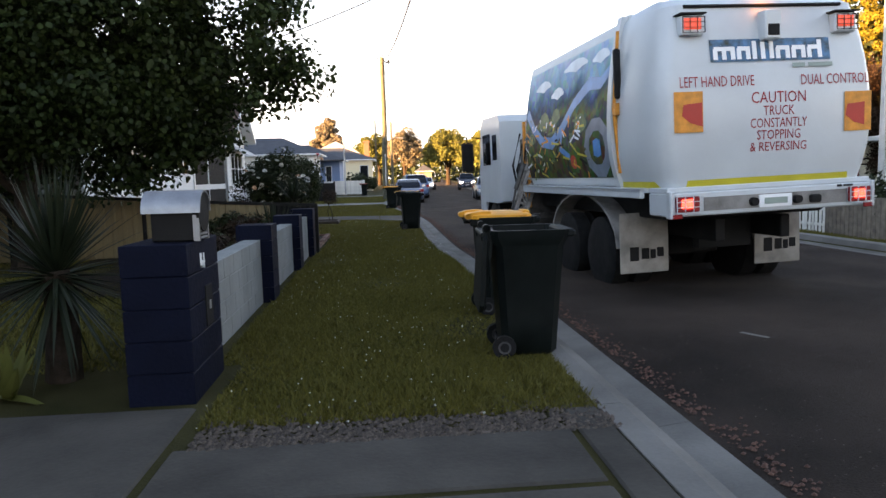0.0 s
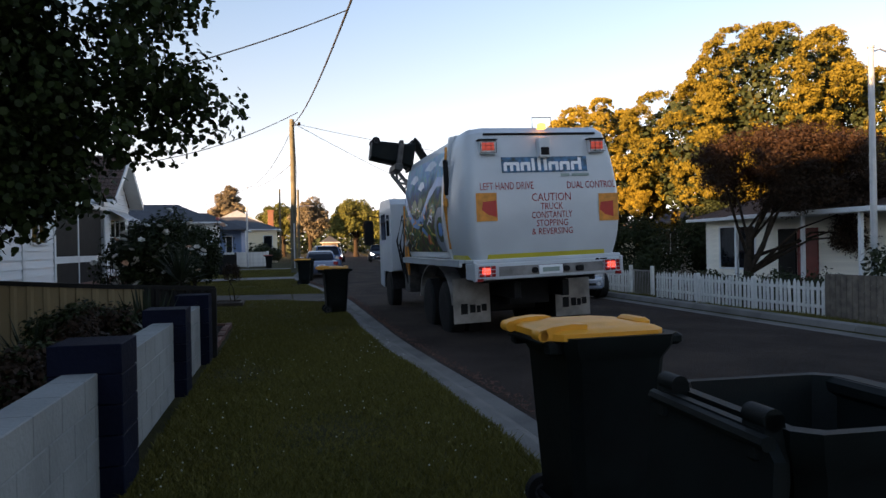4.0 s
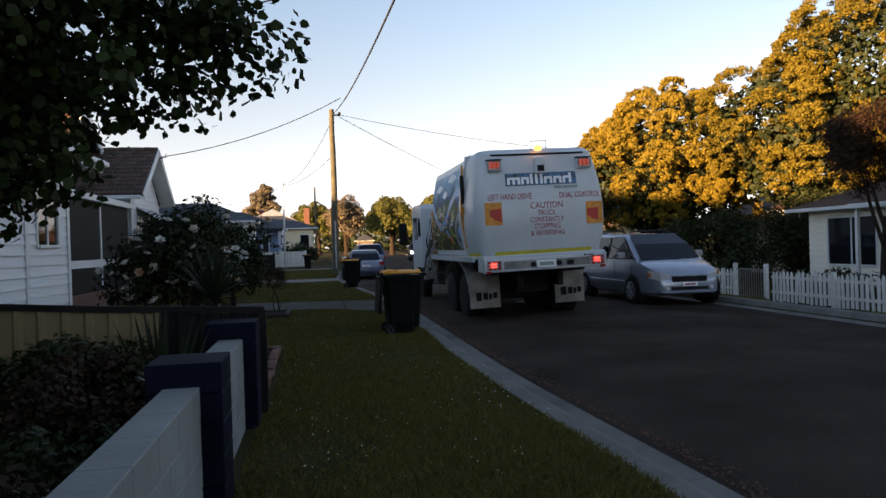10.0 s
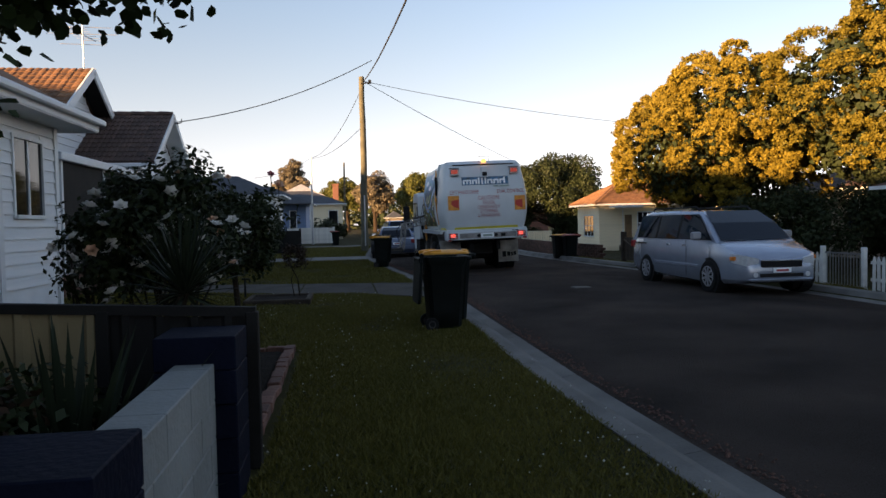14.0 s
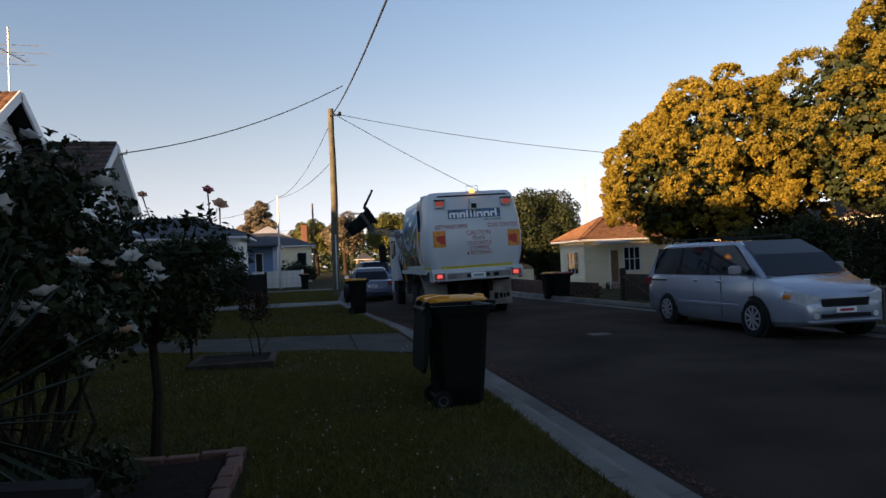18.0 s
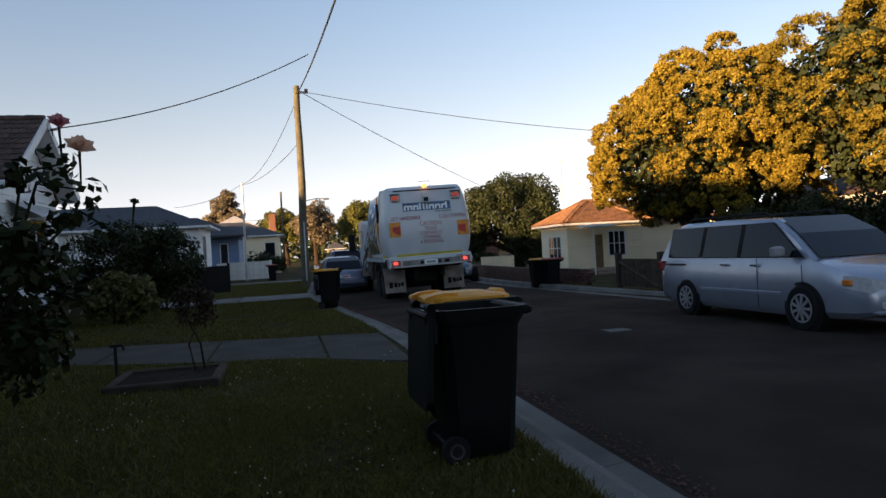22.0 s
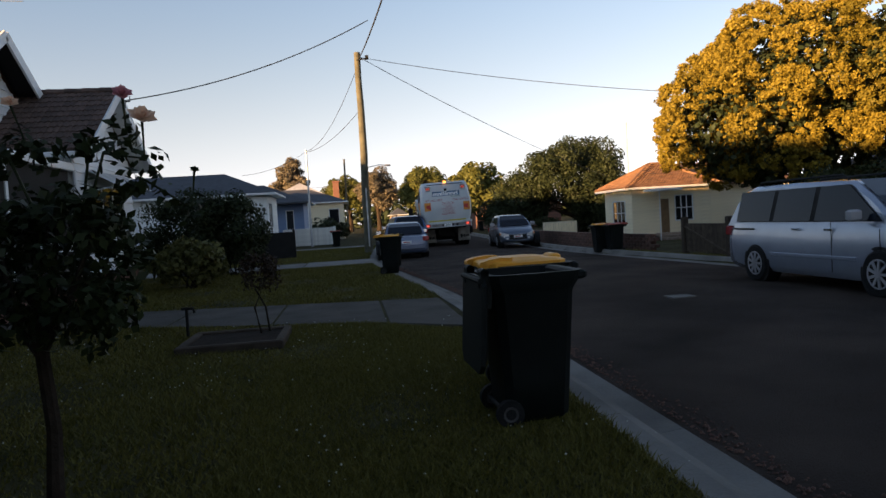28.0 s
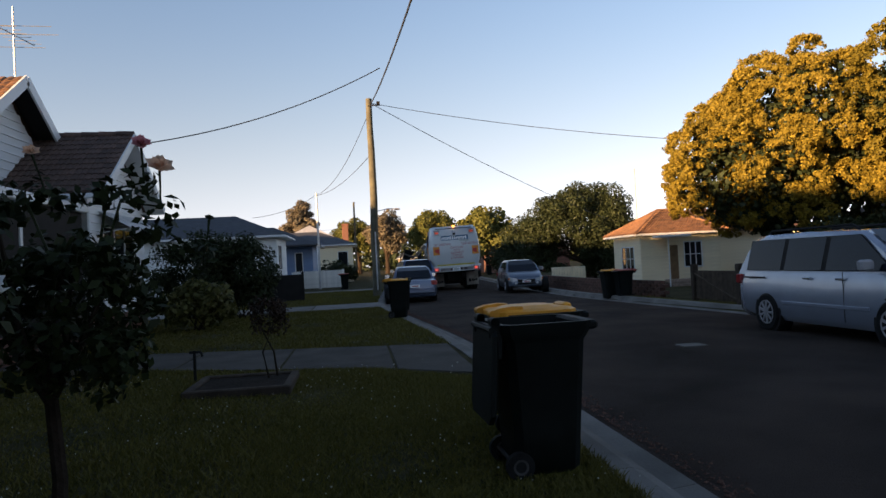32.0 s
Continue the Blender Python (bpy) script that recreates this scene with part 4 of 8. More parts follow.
for s in (-1, 1):
    tl = part("tail_light", Build().box(s * 1.05 - 0.14, s * 1.05 + 0.14, -0.035, 0.0, 1.15, 1.32, 0.012).mesh("tail_light", M["tail_red"]), truck, label="red tail light cluster")
    part("lamp", Build().box(s * 1.05 - 0.08, s * 1.05 + 0.06, -0.045, -0.03, 1.19, 1.29, 0.008).mesh("lamp", M["tail_on"]), tl, label="lit red lamp")
    for k in range(4):
        part("guard_bar", Build().box(s * 1.05 - 0.15, s * 1.05 + 0.15, -0.066, -0.056, 1.14 + k * 0.06, 1.148 + k * 0.06).mesh("guard_bar", M["truck_white"]), tl)
        part("guard_bar", Build().box(s * 1.05 - 0.15 + k * 0.097, s * 1.05 - 0.142 + k * 0.097, -0.066, -0.056, 1.14, 1.328).mesh("guard_bar", M["truck_white"]), tl)
    part("reflector", box_mesh("reflector", M["tail_red"], s * 1.17 - 0.06, s * 1.17 + 0.06, -0.02, 0.0, 1.08, 1.13, 0.004), truck, label="red corner reflector")
    ul = part("upper_light", Build().box(s * 0.92 - 0.13, s * 0.92 + 0.13, tz(3.15) - 0.09, tz(3.15) + 0.02, 3.05, 3.26, 0.012).mesh("upper_light", M["truck_white"]), truck, label="caged upper brake light")
    part("lamp", Build().box(s * 0.92 - 0.1, s * 0.92 + 0.1, tz(3.15) - 0.1, tz(3.15) - 0.085, 3.11, 3.23, 0.005).mesh("lamp", M["tail_dim"]), ul, label="faintly lit red lamp")
    for k in range(4):
        part("guard_bar", Build().box(s * 0.92 - 0.13, s * 0.92 + 0.13, tz(3.15) - 0.125, tz(3.15) - 0.115, 3.07 + k * 0.055, 3.076 + k * 0.055).mesh("guard_bar", M["chassis"]), ul)
        part("guard_bar", Build().box(s * 0.92 - 0.13 + k * 0.085, s * 0.92 - 0.124 + k * 0.085, tz(3.15) - 0.125, tz(3.15) - 0.115, 3.07, 3.24).mesh("guard_bar", M["chassis"]), ul)
    part("bracket", Build().box(s * 0.92 - 0.15, s * 0.92 + 0.15, tz(3.15) - 0.12, tz(3.15) + 0.05, 3.27, 3.285).mesh("bracket", M["chassis"]), ul)
rc = part("camera_box", Build().box(-0.1, 0.1, tz(3.1) - 0.14, tz(3.1) + 0.02, 2.98, 3.3, 0.015).mesh("camera_box", M["truck_white"]), truck, label="white reversing camera housing")
part("lens", Build().box(-0.07, 0.07, tz(3.1) - 0.15, tz(3.1) - 0.13, 3.02, 3.14, 0.01).mesh("lens", M["chassis"]), rc)
bc = part("beacon", Build().disc((0, 0.12, 0), "z", [(3.44, 0.06), (3.45, 0.075), (3.52, 0.07), (3.54, 0.03)], 14).mesh("beacon", M["amber_on"], True), truck, label="lit amber beacon")
part("cage", Build().tube([(-0.16, 0.1, 3.46), (-0.16, 0.1, 3.62), (0.16, 0.1, 3.62), (0.16, 0.1, 3.46)], 0.008, 5).mesh("cage", M["chassis"]), bc)
part("number_plate", box_mesh("number_plate", M["white_text"], -0.2, 0.2, -0.03, -0.012, 1.15, 1.29, 0.004), truck, label="white number plate")
part("plate_bar", Build().box(-0.14, 0.14, -0.036, -0.031, 1.185, 1.255).mesh("plate_bar", M["grey_text"]), truck)
for x in (-0.27, 0.26):
    part("plate_light", Build().disc((x, -0.02, 1.22), "y", [(-0.05, 0.045), (0.01, 0.05)], 12).mesh("plate_light", M["chassis"], True), truck)
part("socket", box_mesh("socket", M["chassis"], 0.42, 0.56, -0.05, 0.0, 1.17, 1.26, 0.015), truck)


def on_tail(name, me, x, z, label=""):
    s = math.degrees(math.atan2(tz(z + 0.1) - tz(z - 0.1), 0.2))
    return part(name, me, truck, pose(x, tz(z) - 0.008, z, -s, 0, 0), label)


def quad(w, h, material, name, n=1, dx=0.0):
    return mesh(name, [(-w / 2, 0, -h / 2), (w / 2, 0, -h / 2), (w / 2 + dx, 0, h / 2), (-w / 2 + dx, 0, h / 2)], [(0, 1, 2, 3)], material)


for txt, x, z, w, h in (("LEFT HAND DRIVE", -0.64, 2.55, 0.88, 0.115), ("DUAL CONTROL", 0.79, 2.54, 0.84, 0.115), ("CAUTION", 0.09, 2.36, 0.66, 0.125), ("TRUCK", 0.09, 2.215, 0.38, 0.105), ("CONSTANTLY", 0.09, 2.08, 0.69, 0.105), ("STOPPING", 0.09, 1.95, 0.53, 0.105), ("& REVERSING", 0.09, 1.82, 0.69, 0.1)):
    on_tail("lettering", text_mesh(txt, w, h, M["red_text"]), x, z, "dark red lettering, worn")
M["name_photo"] = mat("name_photo", (0.05, 0.07, 0.03), 0.4, var=0.6, scale=9, bump=0, col2=(0.05, 0.2, 0.38))
band = on_tail("name_band", quad(1.45, 0.25, M["name_photo"], "name_band"), 0.02, 2.88, "green and blue photographic band with a white name")
# the name as plain white shapes
x = -0.69
for wd, tall in ((0.26, 0), (0.16, 0), (0.06, 1), (0.1, 1), (0.06, 1), (0.17, 0), (0.17, 0), (0.18, 1)):
    top = 0.04 if not tall else 0.1
    legs = 3 if wd > 0.2 else 2 if wd > 0.12 else 1
    B = Build()
    lw_ = 0.052
    for q in range(legs):
        u = x + (wd - lw_) * (q / (legs - 1) if legs > 1 else 0.5)
        B.box(u, u + lw_, -0.006, -0.003, -0.1, top if q == legs - 1 or legs == 1 else 0.02)
    if legs > 1:
        B.box(x + 0.012, x + wd - 0.012, -0.0062, -0.0032, -0.005, 0.042)
    part("name_shape", B.mesh("name_shape", M["white_text"]), band, label="white lettering shape")
    x += wd + 0.022
x = 0.25
for wd in (0.15, 0.3):
    part("name_bar", Build().box(x, x + wd, -0.006, -0.003, -0.2, -0.155).mesh("name_bar", M["grey_text"]), band)
    x += wd + 0.04
for s in (-1, 1):
    sg = on_tail("warning_sign", quad(0.34, 0.44, M["orange_paint"], "warning_sign"), s * 1.03 + 0.04, 2.2 - 0.03 * s, "orange and red marker plate")
    part("red_field", mesh("red_field", [(-0.04 * s - 0.1, -0.005, 0.08), (-0.04 * s + 0.12, -0.005, 0.1), (-0.04 * s + 0.12, -0.005, -0.16), (-0.04 * s - 0.02, -0.005, -0.12), (-0.04 * s - 0.12, -0.005, -0.04)], [(4, 3, 2, 1, 0)], M["red_sign"]), sg)


def mural_mat():
    """Sky above, hills, water and patterned fields below."""
    m = bpy.data.materials.new("mural")
    m.use_nodes = True
    nt = m.node_tree
    b = nt.nodes["Principled BSDF"]
    tc, sp = nt.nodes.new("ShaderNodeTexCoord"), nt.nodes.new("ShaderNodeSeparateXYZ")
    nt.links.new(tc.outputs["Object"], sp.inputs[0])
    nz = nt.nodes.new("ShaderNodeTexNoise")
    nz.inputs["Scale"].default_value, nz.inputs["Detail"].default_value = 1.3, 5
    nt.links.new(tc.outputs["Object"], nz.inputs["Vector"])
    ma = nt.nodes.new("ShaderNodeMath")
    ma.operation = "MULTIPLY_ADD"
    ma.inputs[1].default_value = 0.9
    nt.links.new(nz.outputs[0], ma.inputs[0])
    nt.links.new(sp.outputs["Z"], ma.inputs[2])
    rg = nt.nodes.new("ShaderNodeMapRange")
    rg.inputs[1].default_value, rg.inputs[2].default_value = 2.0, 4.15
    nt.links.new(ma.outputs[0], rg.inputs[0])
    cr = nt.nodes.new("ShaderNodeValToRGB")
    e = cr.color_ramp.elements
    e[0].position, e[0].color = 0.0, (0.035, 0.045, 0.02, 1)
    e[1].position, e[1].color = 1.0, (0.3, 0.46, 0.6, 1)
    for p, c in ((0.22, (0.06, 0.08, 0.02, 1)), (0.34, (0.015, 0.05, 0.06, 1)), (0.42, (0.1, 0.13, 0.04, 1)), (0.5, (0.012, 0.05, 0.09, 1)), (0.58, (0.05, 0.16, 0.26, 1)), (0.66, (0.2, 0.36, 0.48, 1)), (0.78, (0.32, 0.48, 0.6, 1)), (0.86, (0.45, 0.57, 0.65, 1))):
        q = e.new(p)
        q.color = c
    nt.links.new(rg.outputs[0], cr.inputs[0])
    vo = nt.nodes.new("ShaderNodeTexVoronoi")
    vo.inputs["Scale"].default_value = 9
    nt.links.new(tc.outputs["Object"], vo.inputs["Vector"])
    hs = nt.nodes.new("ShaderNodeMix")
    hs.data_type, hs.blend_type = "RGBA", "OVERLAY"
    lo = nt.nodes.new("ShaderNodeMapRange")
    lo.inputs[1].default_value, lo.inputs[2].default_value, lo.inputs[3].default_value, lo.inputs[4].default_value = 1.7, 3.1, 0.9, 0.15
    nt.links.new(sp.outputs["Z"], lo.inputs[0])
    nt.links.new(lo.outputs[0], hs.inputs[0])
    nt.links.new(cr.outputs[0], hs.inputs[6])
    nt.links.new(vo.outputs["Color"], hs.inputs[7])
    nt.links.new(hs.outputs[2], b.inputs["Base Color"])
    b.inputs["Roughness"].default_value = 0.55
    b.inputs["Specular IOR Level"].default_value = 0.2
    return m


M["mural"] = mural_mat()
for s in (-1, 1):
    B = Build()
    zs = [1.54, 1.8, 2.05, 2.3, 2.55, 2.8, 3.05, 3.25, 3.36]
    for a, b in zip(zs, zs[1:]):
        B.add([(s * (hw(a) - 0.088), 1.36, a), (s * (hw(a) - 0.088), 5.4, a), (s * (hw(b) - 0.088), 5.4, b), (s * (hw(b) - 0.088), 1.36, b)], [(0, 1, 2, 3)])
    part("mural_panel", mesh("mural_panel", B.v, B.f, M["mural"]), truck, label="painted mural of sky, river and fields")


def mural_piece(name, pts, material):
    """A flat painted shape on the mural, from rows of (y, z, half width)."""
    v, f = [], []
    for i, (y, z, h) in enumerate(pts):
        a = pts[max(i - 1, 0)]
        c = pts[min(i + 1, len(pts) - 1)]
        dy, dz = c[0] - a[0], c[1] - a[1]
        n = math.hypot(dy, dz) or 1
        for q in (-1, 1):
            yy, zz = y - dz / n * h * q, z + dy / n * h * q
            v.append((-(hw(zz) - 0.088) - 0.004, yy, zz))
    for i in range(len(pts) - 1):
        f.append((2 * i, 2 * i + 1, 2 * i + 3, 2 * i + 2))
    part(name, mesh(name, v, f, material), truck)


M["mural_blue"] = mat("mural_blue", (0.03, 0.22, 0.5), 0.35, var=0.2, scale=5, bump=0)
M["mural_green"] = mat("mural_green", (0.05, 0.12, 0.02), 0.4, var=0.5, scale=9, bump=0)
M["mural_cloud"] = mat("mural_cloud", (0.7, 0.76, 0.8), 0.4, var=0.12, scale=4, bump=0)
M["mural_road"] = mat("mural_road", (0.16, 0.2, 0.25), 0.4, var=0.2, scale=6, bump=0)
mural_piece("river", [(5.3, 2.7, 0.09), (4.9, 2.4, 0.08), (4.4, 2.15, 0.09), (3.9, 2.1, 0.1), (3.4, 2.3, 0.08), (2.9, 2.62, 0.08), (2.3, 2.85, 0.1), (1.9, 2.8, 0.08), (1.5, 3.0, 0.06)], M["mural_blue"])
mural_piece("river", [(3.4, 2.3, 0.05), (3.5, 2.0, 0.06), (3.1, 1.85, 0.05)], M["mural_blue"])
ring = [(2.0 + 0.38 * math.cos(a / 10 * 2 * math.pi), 1.95 + 0.33 * math.sin(a / 10 * 2 * math.pi), 0.09) for a in range(11)]
mural_piece("roundabout", ring, M["mural_road"])
mural_piece("roundabout_centre", [(2.0 - 0.13, 1.95, 0.1), (2.0, 1.95, 0.13), (2.13, 1.95, 0.1)], M["mural_blue"])
mural_piece("stop_disc", [(2.85, 1.78, 0.05), (2.92, 1.78, 0.1), (3.02, 1.78, 0.1), (3.09, 1.78, 0.05)], M["red_sign"])
for y, z, w, h in ((4.3, 2.45, 0.28, 0.16), (3.7, 2.5, 0.2, 0.12), (2.6, 2.3, 0.25, 0.14), (5.0, 2.2, 0.2, 0.1)):
    mural_piece("hill", [(y - w, z, 0.02), (y - w * 0.5, z + 0.02, h * 0.8), (y, z + 0.03, h), (y + w * 0.5, z + 0.02, h * 0.8), (y + w, z, 0.02)], M["mural_green"])
for y, z, w in ((4.5, 3.05, 0.4), (3.0, 3.18, 0.5), (2.0, 3.15, 0.3), (3.7, 2.85, 0.3)):
    mural_piece("cloud", [(y - w, z, 0.02), (y - w * 0.6, z + 0.03, 0.06), (y - w * 0.1, z + 0.02, 0.1), (y + w * 0.4, z + 0.03, 0.07), (y + w, z, 0.02)], M["mural_cloud"])
rr = np.random.default_rng(21)
for i in range(120):
    y, z = rr.uniform(1.5, 5.3), rr.uniform(1.58, 2.45)
    if abs(y - 2.0) < 0.55 and z > 1.6:
        continue
    a = rr.uniform(0, 3.14)
    l = rr.uniform(0.06, 0.22)
    mural_piece("field_stripe", [(y - math.cos(a) * l, z - math.sin(a) * l * 0.5, 0.015), (y + math.cos(a) * l, z + math.sin(a) * l * 0.5, 0.02)], (M["mural_green"], M["yellow_tape"], M["orange_paint"], M["mural_cloud"], M["chassis"])[i % 5])
# side ledges, chassis, wheels
for s in (-1, 1):
    part("side_ledge", Build().box(min(s * 1.18, s * 1.36), max(s * 1.18, s * 1.36), 0.5, 5.4, 1.36, 1.42, 0.01).box(min(s * 1.3, s * 1.36), max(s * 1.3, s * 1.36), 0.5, 5.4, 1.3, 1.42, 0.01).mesh("side_ledge", M["truck_white"]), truck)
    part("mudguard", Build().loft([[(s * 0.68, 2.75 + math.cos(a) * 1.3, 0.62 + math.sin(a) * 0.68), (s * 1.26, 2.75 + math.cos(a) * 1.3, 0.62 + math.sin(a) * 0.68), (s * 1.26, 2.75 + math.cos(a) * 1.34, 0.62 + math.sin(a) * 0.71), (s * 0.68, 2.75 + math.cos(a) * 1.34, 0.62 + math.sin(a) * 0.71)] for a in [math.pi * k / 10 for k in range(11)]]).mesh("mudguard", M["truck_dirty"]), truck)
    fl = part("mudflap", box_mesh("mudflap", M["flap"], s * 0.94 - 0.33, s * 0.94 + 0.33, 1.3, 1.32, 0.3, 1.08, 0.006), truck, label="dirty pale mudflap")
    part("mark", Build().box(s * 0.94 - 0.2, s * 0.94 - 0.08, 1.29, 1.3, 0.46, 0.64).box(s * 0.94 - 0.04, s * 0.94 + 0.06, 1.29, 1.3, 0.48, 0.62).box(s * 0.94 + 0.08, s * 0.94 + 0.15, 1.29, 1.3, 0.48, 0.6).box(s * 0.94 + 0.17, s * 0.94 + 0.26, 1.29, 1.3, 0.5, 0.62).mesh("mark", M["chassis"]), fl)
part("brand_mark", Build().box(0.78, 0.84, -0.006, 0.0, 1.325, 1.352).box(0.86, 0.98, -0.006, 0.0, 1.328, 1.35).mesh("brand_mark", M["chassis"]), truck)
for x in (-0.42, 0.42):
    part("chassis_rail", box_mesh("chassis_rail", M["chassis"], x - 0.06, x + 0.06, 0.4, 9.4, 0.75, 1.02, 0.01), truck)
part("cross_member", box_mesh("cross_member", M["chassis"], -0.36, 0.36, 1.0, 1.15, 0.6, 1.02, 0.01), truck)
part("bogie", box_mesh("bogie", M["chassis"], -0.5, 0.5, 2.0, 3.6, 0.4, 0.745, 0.03), truck, label="black rear axle group")
part("subframe", box_mesh("subframe", M["chassis"], -1.0, 1.0, 0.5, 5.4, 1.025, 1.38, 0.02), truck)
part("fuel_tank", Build().box(0.62, 1.18, 4.4, 5.4, 0.5, 1.1, 0.08).mesh("fuel_tank", M["truck_dirty"]), truck)
tyre_me = Build().disc((0, 0, 0), "x", [(-0.14, 0.3), (-0.14, 0.44), (-0.11, 0.5), (0.11, 0.5), (0.14, 0.44), (0.14, 0.3)], 28).mesh("tyre", M["rubber"], True)
rim_me = Build().disc((0, 0, 0), "x", [(-0.1, 0.05), (-0.13, 0.12), (-0.06, 0.2), (-0.135, 0.29), (0.135, 0.29), (0.06, 0.2), (0.13, 0.12), (0.1, 0.05)], 24).mesh("rim", M["truck_dirty"], True)
truck_wheels = []
for y in (2.08, 3.42, 8.4):
    for x in ((-1.1, -0.78, 0.78, 1.1) if y < 5 else (-1.08, 1.08)):
        wh = part("wheel", tyre_me, truck, pose(x, y, 0.5), "large black truck tyre")
        part("rim", rim_me, wh, label="dusty steel rim")
        truck_wheels.append((wh, x, y))
# cab
B = Build()
prof = [(7.5, 1.05), (7.5, 2.75), (7.65, 2.9), (9.1, 2.92), (9.35, 2.75), (9.6, 1.75), (9.65, 0.6), (9.1, 0.55), (9.05, 1.0), (7.85, 1.0)]
B.loft([[(x, y, z) for y, z in prof] for x in (-1.24, -1.19, 1.19, 1.24)])
part("cab", B.mesh("cab", M["truck_white"]), truck, label="white truck cab")
for s in (-1, 1):
    part("side_window", box_mesh("side_window", M["car_glass"], min(s * 1.243, s * 1.25), max(s * 1.243, s * 1.25), 8.4, 9.15, 1.85, 2.55, 0.002), truck)
    part("rear_side_window", box_mesh("rear_side_window", M["car_glass"], min(s * 1.243, s * 1.25), max(s * 1.243, s * 1.25), 7.8, 8.2, 1.95, 2.5, 0.002), truck)
    part("mirror_arm", Build().tube([(s * 1.24, 9.3, 2.5), (s * 1.55, 9.5, 2.55), (s * 1.55, 9.5, 1.7)], 0.022, 6).mesh("mirror_arm", M["chassis"]), truck)
    part("mirror", box_mesh("mirror", M["chassis"], s * 1.55 - 0.14, s * 1.55 + 0.14, 9.45, 9.58, 1.72, 2.42, 0.04), truck, label="tall black wing mirror")
part("rear_cab_window", box_mesh("rear_cab_window", M["car_glass"], -0.6, 0.6, 7.49, 7.5, 2.1, 2.6, 0.002), truck)
part("windscreen", mesh("windscreen", [(-1.05, 9.59, 1.85), (1.05, 9.59, 1.85), (1.0, 9.375, 2.72), (-1.0, 9.375, 2.72)], [(0, 1, 2, 3)], M["car_glass"]), truck)
for s in (-1, 1):
    part("front_guard", Build().loft([[(s * 0.8, 8.4 + math.cos(a) * 0.62, 0.55 + math.sin(a) * 0.6), (s * 1.22, 8.4 + math.cos(a) * 0.62, 0.55 + math.sin(a) * 0.6), (s * 1.22, 8.4 + math.cos(a) * 0.67, 0.55 + math.sin(a) * 0.65), (s * 0.8, 8.4 + math.cos(a) * 0.67, 0.55 + math.sin(a) * 0.65)] for a in [math.pi * k / 8 for k in range(9)]]).mesh("front_guard", M["chassis"]), truck)
part("orange_ladder", Build().box(-1.22, -1.17, 5.5, 5.56, 1.0, 2.6).box(-1.22, -1.17, 5.75, 5.81, 1.0, 2.6).box(-1.21, -1.18, 5.5, 5.8, 1.4, 1.44).box(-1.21, -1.18, 5.5, 5.8, 1.8, 1.84).box(-1.21, -1.18, 5.5, 5.8, 2.2, 2.24).mesh("orange_ladder", M["orange_paint"]), truck, label="worn orange steel ladder")
part("gap_tank", Build().box(-0.95, 0.95, 6.3, 7.3, 0.9, 1.9, 0.08).mesh("gap_tank", M["chassis"]), truck, label="black tank behind the cab")
part("lifter_mast", Build().box(-1.2, -0.5, 5.5, 6.1, 0.6, 2.3, 0.02).mesh("lifter_mast", M["steel_dark"]), truck)
for pts in ([(-1.2, 5.9, 2.2), (-1.3, 6.0, 1.7), (-1.22, 5.9, 1.0)], [(-1.2, 6.05, 2.4), (-1.35, 6.1, 1.8), (-1.22, 6.0, 0.9)], [(-1.2, 5.7, 2.1), (-1.28, 5.75, 1.5), (-1.2, 5.7, 0.8)]):
    part("hose", Build().tube(pts, 0.02, 6).mesh("hose", M["chassis"]), truck)
# side arm: boom, forearm, gripper; shapes along -x from their pivots
ARM_Y = 5.55
def truss(ln, h, w):
    """An open lattice bar along -x: four chords, cross pieces and side braces."""
    B = Build()
    for sy in (-w, w):
        for sz in (-h, h):
            B.box(-ln, 0.08, sy - 0.02, sy + 0.02, sz - 0.025, sz + 0.025)
        n = 4
        for q in range(n):
            x0, x1 = -ln * q / n, -ln * (q + 1) / n
            B.tube([(x0, sy, -h), (x1, sy, h)] if q % 2 else [(x0, sy, h), (x1, sy, -h)], 0.018, 5)
    for q in range(5):
        B.box(-ln * q / 4 - 0.02, -ln * q / 4 + 0.02, -w, w, -h, h)
    return B


boom = part("boom", truss(0.95, 0.1, 0.1).box(-0.12, 0.12, -0.13, 0.13, -0.13, 0.13, 0.02).mesh("boom", M["arm_grey"]), truck, label="worn pale grey lattice boom")
part("ram", Build().tube([(0.0, 0.0, 0.2), (-0.5, 0.0, 0.2)], 0.045, 8).tube([(-0.5, 0.0, 0.2), (-0.92, 0.0, 0.15)], 0.022, 8).mesh("ram", M["steel_dark"], True), boom, label="dark hydraulic ram")
forearm = part("forearm", truss(0.9, 0.08, 0.07).box(-0.1, 0.1, -0.1, 0.1, -0.11, 0.11, 0.02).mesh("forearm", M["arm_grey"]), truck, label="worn pale grey lattice forearm")
part("hose", Build().tube([(0.1, 0.05, 0.1), (-0.2, 0.12, 0.26), (-0.6, 0.1, 0.13)], 0.018, 5).mesh("hose", M["chassis"]), forearm)
gripper = part("gripper", Build().box(-0.16, 0.0, -0.42, 0.42, -0.09, 0.09, 0.02).box(-0.62, -0.1, -0.4, -0.34, -0.06, 0.06, 0.02).box(-0.62, -0.1, 0.34, 0.4, -0.06, 0.06, 0.02).box(-0.7, -0.55, 0.22, 0.38, -0.05, 0.05, 0.02).box(-0.7, -0.55, -0.38, -0.22, -0.05, 0.05, 0.02).mesh("gripper", M["steel_dark"]), truck, label="steel gripper jaws")

